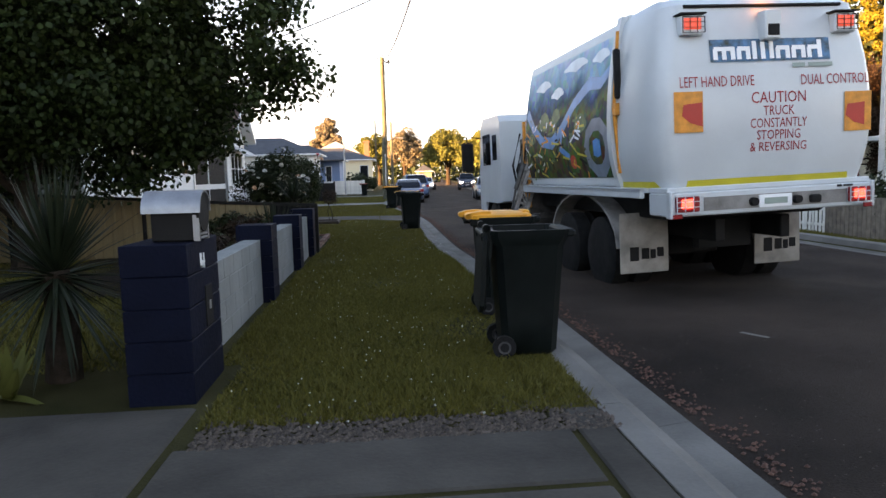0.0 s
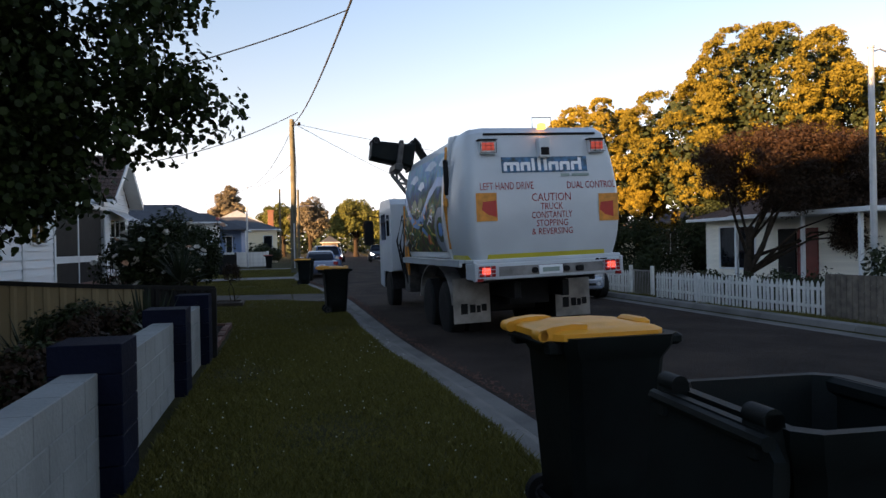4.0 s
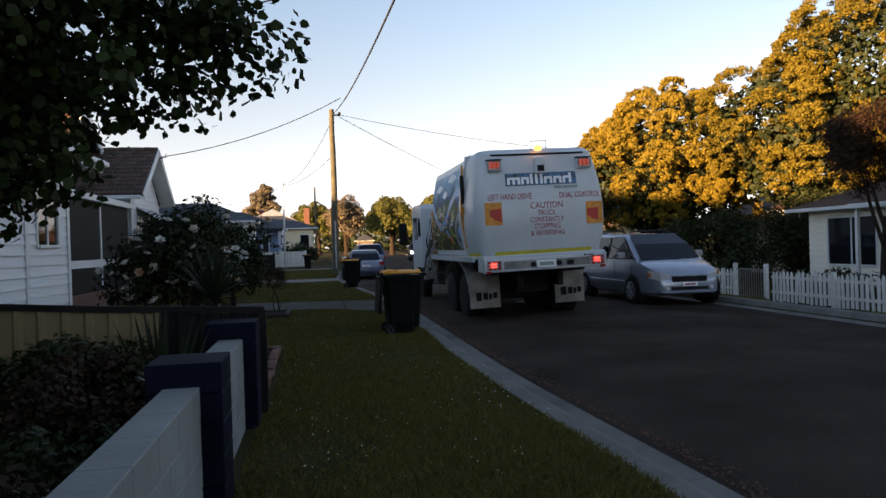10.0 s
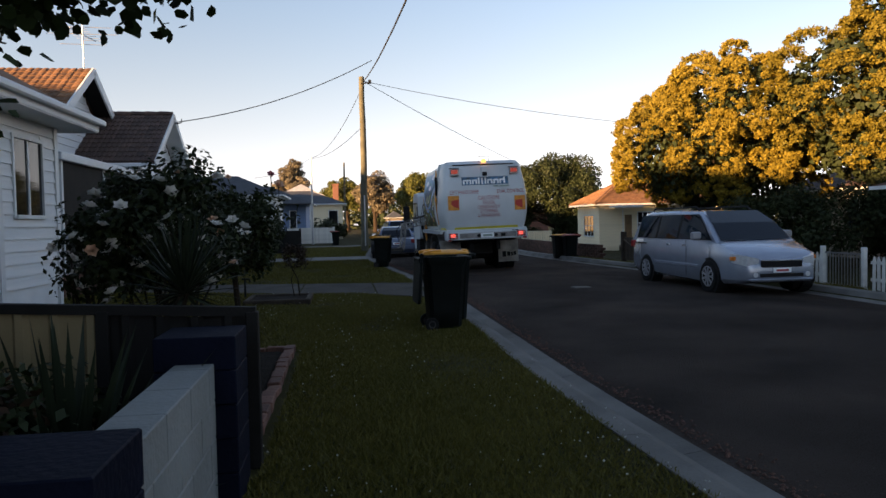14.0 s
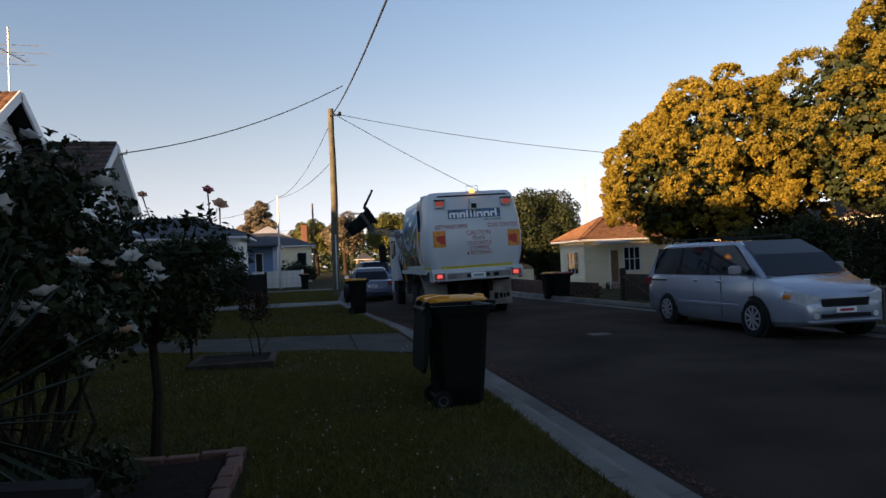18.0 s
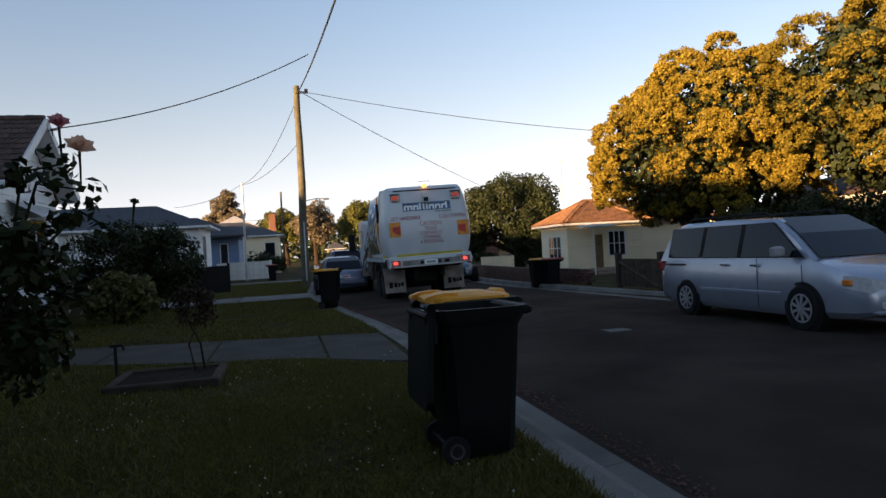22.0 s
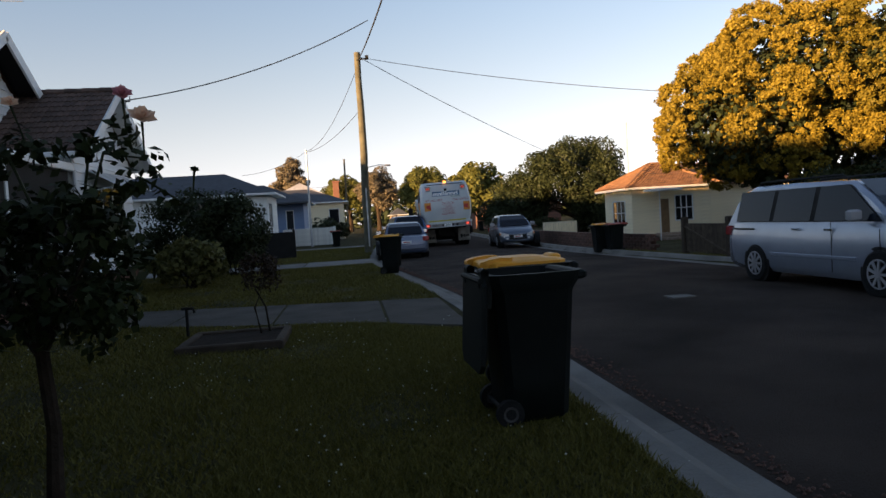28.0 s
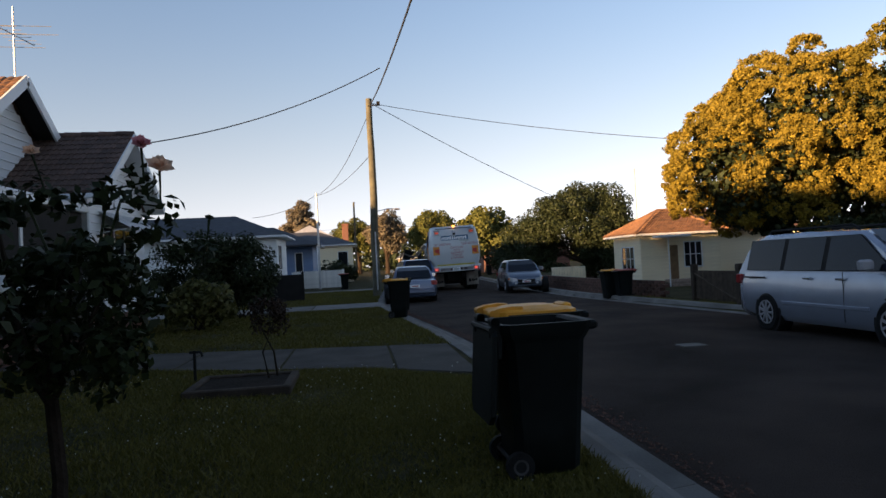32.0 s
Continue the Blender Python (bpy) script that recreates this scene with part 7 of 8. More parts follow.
def bush(name, label, base, radii, clumps, clump, count, size, material, seed, flowers=(), stems=8, category="shrub", shell=0.2, height=None, aspect=1.7):
    """A shrub with stems, leaves and flowers. flowers: rows of (how many, size, material)."""
    rg = np.random.default_rng(seed)
    b = empty(name, pose(*base), label, category)
    c = (0, 0, radii[2] + (height or 0))
    cs, rs = crown_clumps(rg, c, radii, clumps, clump, 0.9, -0.9)
    B = Build()
    for i in range(stems):
        t = Vector(cs[rg.integers(len(cs))])
        r0 = Vector((rg.normal() * 0.08, rg.normal() * 0.08, 0))
        B.tube([r0, r0.lerp(t, 0.4) + Vector((rg.normal() * 0.06, rg.normal() * 0.06, 0)), r0.lerp(t, 0.75), t], [0.016, 0.012, 0.008, 0.004], 5)
    if stems:
        part("stem", B.mesh("stem", M["bark"]), b)
    part("foliage", leaves(rg, cs, rs, count, size, material, "foliage", shell, aspect), b)
    for n, sz, pm in flowers:
        for i in range(n):
            j = rg.integers(len(cs))
            d = rg.normal(size=3)
            d /= np.linalg.norm(d)
            p = np.array(cs[j]) + d * np.array(rs[j]) * 0.95
            part("bloom", rose_mesh(sz, pm), b, pose(*p, rg.uniform(-50, 50), rg.uniform(-50, 50), rg.uniform(0, 360)), "rose bloom")
    return b


ROSES = {}


def rose_mesh(size, pm):
    if (size, pm.name) not in ROSES:
        rg = np.random.default_rng(int(size * 1000))
        B = Build()
        for ring_, (n, tilt, ln) in enumerate(((6, 20, 1.0), (5, 45, 0.85), (4, 68, 0.65))):
            for k in range(n):
                a = 2 * math.pi * k / n + ring_ * 0.5
                t = radians(tilt + rg.uniform(-8, 8))
                u = Vector((math.cos(a) * math.cos(t), math.sin(a) * math.cos(t), math.sin(t)))
                w = Vector((-math.sin(a), math.cos(a), 0))
                s = size * ln
                B.add([(0, 0, 0), u * s * 0.55 + w * s * 0.42 + Vector((0, 0, s * 0.1)), u * s, u * s * 0.55 - w * s * 0.42 + Vector((0, 0, s * 0.1))], [(0, 1, 2, 3)])
        ROSES[(size, pm.name)] = mesh("bloom", B.v, B.f, pm)
    return ROSES[(size, pm.name)]


W, P, R = M["petal_white"], M["petal_peach"], M["petal_red"]
bush("rose_bush", "tall rose bush covered in white blooms", (-0.55, 16.5, 0.04), (0.6, 0.75, 0.6), 44, 0.24, 10500, 0.035, M["leaf_rose"], 41, ((110, 0.068, W), (10, 0.062, P)), 16, height=0.75)
bush("rose_bush", "white-flowered rose bush beside the fence", (-1.3, 16.9, 0.04), (0.45, 0.5, 0.45), 18, 0.18, 1200, 0.035, M["leaf_rose"], 42, ((16, 0.068, W), (4, 0.06, R)), 12, height=0.7)
bush("rose_bush", "large dark rose bush with white and peach blooms", (-0.75, 17.45, 0.04), (0.6, 0.6, 0.52), 40, 0.24, 8000, 0.035, M["leaf_rose"], 43, ((60, 0.07, W), (8, 0.068, P)), 14, height=0.8)
bush("rose_bush", "standard rose on a thin trunk with peach blooms", (-0.17, 18.3, 0.0), (0.45, 0.35, 0.42), 40, 0.13, 2600, 0.034, M["leaf_rose"], 44, ((3, 0.04, P), (4, 0.045, W)), 0, height=0.8)
bush("dark_shrub", "dark red-brown garden shrub behind the wall", (-0.5, 12.8, 0.05), (0.5, 0.7, 0.28), 26, 0.18, 4200, 0.03, M["leaf_bronze"], 45, (), 10, height=0.2)
bush("dark_shrub", "dark garden shrub behind the white wall", (-0.5, 10.6, 0.05), (0.5, 0.7, 0.25), 22, 0.18, 3000, 0.03, M["leaf_bronze"], 46, (), 10, height=0.1)
bush("leafy_shrub", "broad leafy shrub with pale upright shoots", (-2.85, 33.0, 0), (0.95, 0.8, 0.6), 70, 0.2, 5200, 0.085, M["leaf_lime"], 47, (), 12, height=0.05)
bush("dark_shrub", "large dark shrub in front of the house", (-2.4, 36.8, 0), (1.2, 0.9, 1.35), 66, 0.38, 19000, 0.06, M["leaf_deep"], 48, (), 12, height=0.05)
bush("dark_shrub", "dark hedge beside the house", (-4.0, 37.8, 0), (1.3, 0.6, 1.4), 56, 0.36, 12000, 0.06, M["leaf_deep"], 49, (), 12, height=0.05)
bush("small_tree", "small bronze-leaved standard tree in the garden bed", (0.02, 23.85, 0.05), (0.24, 0.24, 0.28), 22, 0.1, 1100, 0.028, M["leaf_bronze"], 50, (), 2, height=0.5)
bush("hedge", "green hedge behind the picket fence", (14.3, 20, -0.4), (0.8, 2.2, 0.4), 50, 0.35, 5200, 0.06, M["leaf_deep"], 51, (), 10, height=0.1)
bush("hedge", "green shrubs in front of the cottage", (14.2, 23.2, -0.4), (0.8, 1.6, 0.35), 34, 0.32, 3600, 0.06, M["leaf_deep"], 52, (), 10, height=0.05)
bush("dark_shrub", "dark shrubs around the shaded house", (17.0, 34.0, -0.46), (1.8, 3.6, 1.5), 90, 0.5, 16000, 0.08, M["leaf_deep"], 53, (), 12)
bush("dark_shrub", "tall dark shrubs under the spreading gold tree", (21.0, 32.6, -0.46), (2.6, 1.6, 1.9), 90, 0.55, 17000, 0.08, M["leaf_deep"], 57, (), 12)
bush("dark_shrub", "dark shrub overhanging the timber fence", (14.4, 15.2, -0.4), (1.4, 2.2, 1.2), 60, 0.45, 7000, 0.07, M["leaf_deep"], 54, (), 12)
bush("leafy_shrub", "green garden shrubs by the far fence", (-2, 82, 0), (3.5, 5, 0.9), 60, 0.6, 5200, 0.16, M["leaf_deep"], 55, (), 10)
bush("clipped_shrub", "small dark clipped shrub", (16, 66, -0.4), (1.0, 1.0, 0.7), 20, 0.4, 2200, 0.1, M["leaf_deep"], 56, (), 8)


def spiky(name, label, base, n, ln, width, seed, up=0.5, material=None, low=-0.1):
    """A rosette of long stiff pointed leaves, each a folded blade."""
    rg = np.random.default_rng(seed)
    s = empty(name, pose(*base), label, "plant")
    for i in range(n):
        a = rg.uniform(0, 2 * math.pi)
        el = rg.uniform(low, 1.45) if rg.random() > up else rg.uniform(0.6, 1.5)
        l = ln * rg.uniform(0.7, 1.1)
        d = Vector((math.cos(a) * math.cos(el), math.sin(a) * math.cos(el), math.sin(el)))
        w = Vector((-math.sin(a), math.cos(a), 0)) * width
        v = []
        for k in range(5):
            t = k / 4
            p = d * l * t + Vector((0, 0, -0.12 * l * t * t * math.cos(el)))
            q = w * (1 - t) ** 0.7 * (1 if k else 0.7)
            up_ = Vector((0, 0, width * 0.35 * (1 - t)))
            v += [p - q + up_, p - up_ * 0.5, p + q + up_]
        f = [x for k in range(4) for x in ((3 * k, 3 * k + 1, 3 * k + 4, 3 * k + 3), (3 * k + 1, 3 * k + 2, 3 * k + 5, 3 * k + 4))]
        part("leaf", mesh("leaf", v, f, material or M["leaf_yucca"]), s)
    return s


yu = spiky("yucca", "spiky dark yucca on a short trunk beside the pillar", (-0.62, 6.0, 0.75), 230, 0.85, 0.02, 61, 0.25, None, -1.1)
part("trunk", Build().tube([(0, 0, -0.78), (0.02, 0, -0.3), (0, 0, 0.05)], [0.13, 0.11, 0.09], 9).mesh("trunk", M["bark"], True), yu)
spiky("flax", "spiky green flax among the roses", (-0.15, 15.3, 0.05), 40, 0.85, 0.03, 62, 0.6)
dt = spiky("dragon_tree", "spiky dragon tree leaning over the navy pillar", (-0.02, 14.75, 1.0), 110, 0.62, 0.018, 66, 0.3, None, -0.5)
part("trunk", Build().tube([(-0.2, 0.1, -1.02), (-0.14, 0.05, -0.4), (0, 0, 0.02)], [0.05, 0.038, 0.034], 8).mesh("trunk", M["bark"], True), dt)
spiky("flax", "spiky leaves in the front garden bed", (-0.2, 13.3, 0.05), 46, 1.05, 0.042, 67, 0.55)
spiky("flax", "spiky leaves in the front garden bed", (-1.3, 12.9, 0.05), 34, 0.8, 0.026, 68, 0.6)
lily = spiky("spider_lily", "white spider lily flower on a dark stem", (-0.12, 12.55, 0.62), 12, 0.12, 0.006, 69, 0.2, M["petal_white"])
part("stem", Build().tube([(0, 0, -0.6), (0.02, 0, -0.3), (0, 0, 0)], 0.008, 5).mesh("stem", M["leaf_rose"]), lily)
bush("dark_shrub", "dark red-brown garden shrub beside the cream fence", (-0.8, 13.4, 0.05), (0.7, 0.6, 0.3), 50, 0.18, 7600, 0.035, M["leaf_rose"], 70, (), 10, height=0.15)
bush("dark_shrub", "dark leafy ground cover in the front bed", (-0.75, 11.3, 0.05), (0.7, 1.7, 0.24), 64, 0.17, 9500, 0.03, M["leaf_rose"], 71, ((10, 0.02, R),), 10, height=0.05)
bush("dark_shrub", "low dark leaves filling the rose bed", (-0.7, 16.0, 0.04), (0.65, 1.6, 0.2), 60, 0.17, 6500, 0.038, M["leaf_rose"], 73, (), 10)
sr = bush("rose_bush", "tall standard rose with pink and peach blooms held high", (-0.25, 18.25, 0.0), (0.55, 0.3, 0.38), 16, 0.1, 520, 0.038, M["leaf_rose"], 72, (), 0, height=1.2)
for q in ((-0.33, 0.08, 1.45), (0.3, -0.04, 1.43), (0.08, 0.15, 1.6), (-0.15, -0.11, 1.68)):
    part("branch", Build().tube([(0, 0, 0.85), (q[0] * 0.5, q[1] * 0.5, 1.1), q], [0.025, 0.016, 0.008], 6).mesh("branch", M["bark"], True), sr)
part("trunk", Build().tube([(0, 0, 0), (0.03, 0, 0.5), (-0.02, 0.02, 1.1), (0.1, 0, 1.5)], [0.045, 0.035, 0.03, 0.02], 8).mesh("trunk", M["bark"], True), sr)
for p, sz, pm in (((0.52, 0.0, 1.9), 0.075, P), ((0.43, 0.04, 2.02), 0.056, M["petal_pink"]), ((-0.04, 0, 1.99), 0.045, P), ((0.72, 0.07, 1.66), 0.026, M["leaf_rose"])):
    part("bloom", rose_mesh(sz, pm), sr, pose(*p, 40, 20, 0), "rose bloom")
    way = [Vector((0, 0, 1.1)), Vector((p[0] * 0.35 + 0.06, p[1], 1.45)), Vector((p[0] * 0.75 - 0.05, p[1], (1.6 + p[2]) / 2)), Vector((p[0] * 0.9 + 0.05, p[1], p[2] - 0.18)), Vector(p)]
    part("stem", Build().tube(way, 0.007, 5).mesh("stem", M["leaf_rose"]), sr)
    part("foliage", leaves(np.random.default_rng(int(p[2] * 100)), [tuple(q) for q in way[1:4]] + [tuple(way[2].lerp(way[3], 0.5))], [0.1] * 4, 60, 0.038, M["leaf_rose"], "foliage", 0.1, 1.5), sr)
spiky("flax", "spiky leaves in the front garden bed", (-0.95, 13.4, 0.05), 26, 0.7, 0.022, 63, 0.7)
spiky("broad_leaf_plant", "broad-leaved low plant beside the pillar", (-0.75, 5.5, 0.02), 14, 0.4, 0.06, 64, 0.2, M["leaf_green"])
sap = bush("sapling", "thin dark sapling on the shaded lawn", (-3.1, 7.6, 0), (0.3, 0.3, 0.35), 12, 0.16, 500, 0.05, M["leaf_bronze"], 65, (), 7, height=0.9)

# ---- picket fence on the right, gate and timber fences ----
FX = 12.75
picket_me = Build().loft([[(-0.01, -0.04, z), (0.012, -0.04, z), (0.012, 0.04, z), (-0.01, 0.04, z)] for z in (0.05, 0.8)] + [[(-0.01, -0.004, 0.88), (0.012, -0.004, 0.88), (0.012, 0.004, 0.88), (-0.01, 0.004, 0.88)]]).mesh("picket", M["picket"])


def picket_fence(label, x, y0, y1, z, h=1.0, step=0.145, seed=1):
    p = empty("picket_fence", pose(x, y0, z), label, "fence")
    rg = np.random.default_rng(seed)
    y = 0.05
    while y < y1 - y0:
        part("picket", picket_me, p, pose(rg.normal(0, 0.006), y, rg.normal(0, 0.012), rg.normal(0, 1.6), 0, 0) @ Matrix.Diagonal((1, 1, h * (1 + rg.normal(0, 0.02)), 1)))
        y += step * (1 + rg.normal(0, 0.05))
    for zz in (0.25, 0.66):
        part("rail", box_mesh("rail", M["picket"], 0.014, 0.06, 0, y1 - y0, zz * h, zz * h + 0.07, 0.005), p)
    y = 0.0
    while y <= y1 - y0 + 0.01:
        part("post", box_mesh("post", M["picket"], 0.02, 0.12, y - 0.05, y + 0.05, 0, h * 0.9, 0.01), p)
        y += 2.4
    return p


picket_fence("weathered white timber picket fence in front of the cottage", FX, 17.3, 24.3, right_z(FX), 0.95)
picket_fence("weathered white timber picket fence beside the gate", FX, 25.9, 29.0, right_z(FX), 0.95, seed=2)
gt = empty("wire_gate", pose(FX, 24.5, right_z(FX)), "grey ribbed metal gate between white posts", "gate")
for k in range(12):
    part("bar", box_mesh("bar", M["galv"], 0, 0.012, 0.1 + k * 0.1, 0.13 + k * 0.1, 0.06, 0.85, 0.003), gt)
for z in (0.05, 0.82):
    part("gate_rail", box_mesh("gate_rail", M["galv"], 0, 0.02, 0.06, 1.3, z, z + 0.04, 0.003), gt)
part("gate_post", box_mesh("gate_post", M["picket"], -0.04, 0.06, -0.06, 0.04, 0, 1.0, 0.01), gt)
part("gate_post", box_mesh("gate_post", M["picket"], -0.04, 0.06, 1.32, 1.42, 0, 1.0, 0.01), gt)
tf = empty("timber_fence", pose(FX, 11.0, right_z(FX)), "brown timber paling fence", "fence")
for k in range(42):
    part("paling", box_mesh("paling", M["wood_grey"], -0.01, 0.012, k * 0.15, k * 0.15 + 0.135, 0.03, 1.0, 0.004), tf)
part("rail", box_mesh("rail", M["wood_grey"], 0.013, 0.07, 0, 6.25, 0.7, 0.78, 0.005), tf)
# low brick wall, gate and bins' frontage of the cream house
lw = empty("low_wall", pose(0, 0, 0), "low worn brick garden wall in front of the cream house", "wall")
blk = box_mesh("block", M["brick_old"], -0.1, 0.1, 0.0, 0.44, 0, 0.108, 0.006)
for k in range(6):
    for j in range(44):
        y = 36.6 + (j + (k % 2) * 0.5) * 0.45
        part("block", blk, lw, pose(FX - 1.2 + bx(y) + 0.35, y, right_z(11.9) - 0.02 + k * 0.112))
gp = empty("timber_gate", pose(FX - 1.35, 32.2, right_z(11.6)), "old dark timber gate between thick posts", "gate")
for y in (0, 0.35, 2.9):
    part("post", box_mesh("post", M["wood_dark"], -0.09, 0.09, y - 0.09, y + 0.09, 0, 1.15, 0.02), gp)
for k in range(16):
    part("paling", box_mesh("paling", M["wood_dark"], -0.012, 0.012, 0.55 + k * 0.145, 0.68 + k * 0.145, 0.1, 0.95, 0.004), gp)
part("brace", Build().tube([(-0.04, 0.5, 0.15), (-0.04, 2.8, 0.85)], 0.03, 6).mesh("brace", M["wood_dark"]), gp)
sf = empty("paling_fence", pose(12.5, 54.8, RZ), "cream timber paling fence beside the cream house", "fence")
for k in range(13):
    part("paling", box_mesh("paling", M["board_cream"], k * 0.16, k * 0.16 + 0.15, -0.01, 0.01, 0, 1.25, 0.004), sf)
# details of the cream house: door, small porch, steps
part("door", box_mesh("door", M["door_brown"], 18.3, 18.75, 49.93, 49.97, -0.1, 1.72, 0.01), r2, label="brown timber front door")
part("porch_roof", box_mesh("porch_roof", M["trim_white"], 17.15, 18.95, 48.7, 49.55, 2.12, 2.25, 0.03), r2)
part("porch_post", Build().tube([(17.75, 48.9, RZ), (17.75, 48.9, 2.12)], 0.03, 6).mesh("porch_post", M["trim_white"]), r2)
for k in range(3):
    part("step", box_mesh("step", M["brick_pale"], 17.9, 19.6, 48.7 + k * 0.35, 49.9, RZ, RZ + 0.12 * (k + 1), 0.01), r2)

# ---- white picket fence, poles and wires on the left ----
pf = empty("picket_fence", pose(-1.0, 0, 0), "clean white picket fence at the blue house", "fence")
for k in range(16):
    part("picket", picket_me, pf, pose(1.05, 64.0 + k * 0.5, 0) @ Matrix.Diagonal((1.4, 1.6, 1.5, 1)))
for k in range(26):
    part("picket", picket_me, pf, pose(1.0 - k * 0.13, 64.0, 0, 0, 0, 90) @ Matrix.Diagonal((1.4, 1.6, 1.5, 1)))
part("panel", Build().box(-2.4, 1.0, 64.03, 64.06, 0.1, 1.25).mesh("panel", M["picket"]), pf)
dw = empty("dark_fence", pose(-1.0, 0, 0), "dark steel fence and gate beside the shrubs", "fence")
part("panel", box_mesh("panel", M["dark_trim"], -4.2, -0.4, 46.9, 46.98, 0, 1.2, 0.01), dw)
part("post", box_mesh("post", M["dark_trim"], -0.4, -0.28, 46.88, 47.0, 0, 1.3, 0.01), dw)

PX, PY, PH = 2.05, 47.6, 9.3
pole = empty("power_pole", pose(PX, PY, 0), "old weathered timber power pole", "pole")
B = Build()
rg = np.random.default_rng(8)
pts = [(rg.normal(0, 0.02), rg.normal(0, 0.02), z) for z in (-0.2, 1, 2.2, 3.4, 4.6, 5.6, 6.8, 8.0, PH)]
part("shaft", B.tube(pts, [0.2, 0.19, 0.185, 0.18, 0.175, 0.17, 0.16, 0.15, 0.145], 12).mesh("shaft", M["wood_pole"], True), pole)
part("insulator_arm", Build().tube([(-0.05, -0.2, PH - 0.4), (0.45, -0.25, PH - 0.35)], 0.03, 6).box(0.35, 0.5, -0.3, -0.2, PH - 0.4, PH - 0.2).mesh("insulator_arm", M["chassis"]), pole)
part("cable_guard", Build().tube([(0.0, -0.2, 0.3), (0.0, -0.2, 3.0)], 0.035, 6).mesh("cable_guard", M["metal_pole"]), pole)
part("lamp_arm", Build().tube([(0, 0, 3.95), (0.7, 0.3, 4.1), (1.0, 0.4, 4.08)], 0.025, 6).box(0.95, 1.25, 0.32, 0.48, 4.02, 4.11, 0.03).mesh("lamp_arm", M["metal_pole"]), pole)


def post(name, label, x, y, z, h, r, material, arm=False):
    p = empty(name, pose(x, y, z), label, "pole")
    part("shaft", Build().tube([(0, 0, -0.1), (0, 0, h)], [r * 1.15, r * 0.85], 10).mesh("shaft", material, True), p)
    part("cap", Build().disc((0, 0, 0), "z", [(h, r * 1.1), (h + 0.06, r * 1.0)], 10).mesh("cap", material), p)
    if arm:
        part("arm", Build().tube([(0, 0, h - 0.1), (0.35, 0.1, h + 0.02), (0.7, 0.2, h - 0.02)], 0.02, 6).mesh("arm", material), p)
    return p


post("service_pole", "thin galvanised service pole by the picket fence", -1.45, 63.6, 0, 6.6, 0.07, M["metal_pole"])
post("service_pole", "thin galvanised service pole beside the timber fence", 14.65, 17.9, right_z(14.65), 6.2, 0.075, M["metal_pole"], True)
post("timber_pole", "distant timber pole behind the houses", 1.0, 125, 0, 11.6, 0.16, M["wood_pole"])
post("timber_pole", "distant timber pole behind the trees", 32.7, 90, RZ, 11.4, 0.1, M["metal_pole"])
post("timber_pole", "distant timber pole along the street", 3.0, 78, 0, 7.5, 0.14, M["wood_pole"])


def cable(name, label, p, q, sag, r=0.012, n=16):
    p, q = Vector(p), Vector(q)
    pts = [p.lerp(q, k / n) + Vector((0, 0, -sag * 4 * (k / n) * (1 - k / n))) for k in range(n + 1)]
    return one(name, Build().tube(pts, r, 5).mesh(name, M["wire"]), label, "cable")


TOP = (PX + 0.1, PY - 0.1, PH - 0.25)
cable("power_line", "thick black twisted power line over the verge", TOP, (3.6, -8, 7.4), 1.54, 0.026, 40)
cable("service_wire", "black service wire to the weatherboard house", (2.86, 20.0, 6.7), (-4.2, 17.0, 3.55), 0.25, 0.014)
cable("service_wire", "black service wire to the gabled house", (2.16, 36.8, 7.66), (-4.35, 33.6, 4.85), 0.35, 0.016)
cable("service_wire", "black service wire across the street", TOP, (25, 41.5, 5.4), 0.6, 0.014)
cable("service_wire", "black service wire across the street", TOP, (18.5, 60, 3.6), 0.3, 0.016)
cable("service_wire", "black service wire to the thin pole", (PX, PY, PH - 2.6), (-1.45, 63.6, 6.5), 0.4, 0.014)
cable("service_wire", "black service wire to the thin pole", (PX, PY, PH - 0.6), (-1.45, 63.6, 6.55), 0.8, 0.014)
cable("service_wire", "black service wire to the blue house", (-1.45, 63.6, 6.55), (-5.0, 58, 4.7), 0.3, 0.012)
cable("power_line", "distant power line across the street", (-21, 118, 7.3), (29, 118, 7.4), 0.3, 0.02)
cable("power_line", "power line along the street", TOP, (3.0, 78, 7.4), 0.5, 0.022)

# unseen houses, added: they hold the low sun off and close the street
for k, (x0, y0) in enumerate(((-14.6, -3.2), (-15.5, -15.4), (-20, -27.8), (-20.5, -40), (-20, -52.4), (-21, -65), (-20, -77.4))):
    hip_house("unseen_house", "plain unseen weatherboard house, added to close the street", x0, x0 + 11, y0, y0 + 12, 0, 3.6, 8.2, M["board_white"], M["tile_brown"], side=())
# added sun-blocking row; its ridges set how high shade reaches over the street
for k in range(13):
    y0 = -84 + k * 12
    top = 9.1 if y0 < 12 else 8.2
    nh = empty("unseen_house", pose(-29, y0, 0), "plain unseen gabled house, added to block the low sun", "house")
    part("wall", Build().box(-5, 5, 0.1, 11.9, 0, 4).mesh("wall", M["board_white"]), nh)
    for s in (-1, 1):
        slab_roof(nh, [(s * 5.6, 0, 3.9), (s * 5.6, 12, 3.9), (0, 12, top), (0, 0, top)], 0.1, M["tile_brown"])
    for y in (0.1, 11.8):
        part("gable", Build().loft([[(-5, y + d, 4), (5, y + d, 4), (0, y + d, top - 0.2)] for d in (0, 0.1)]).mesh("gable", M["board_white"]), nh)
# added out of view to close the right side
for k, y0 in enumerate((-2, -22, -44)):
    hip_house("unseen_house", "plain unseen weatherboard house, added to close the street", 20, 30, y0 - 10, y0, RZ, 2.8, 5.0, M["board_white"], M["tile_brown"], side=())

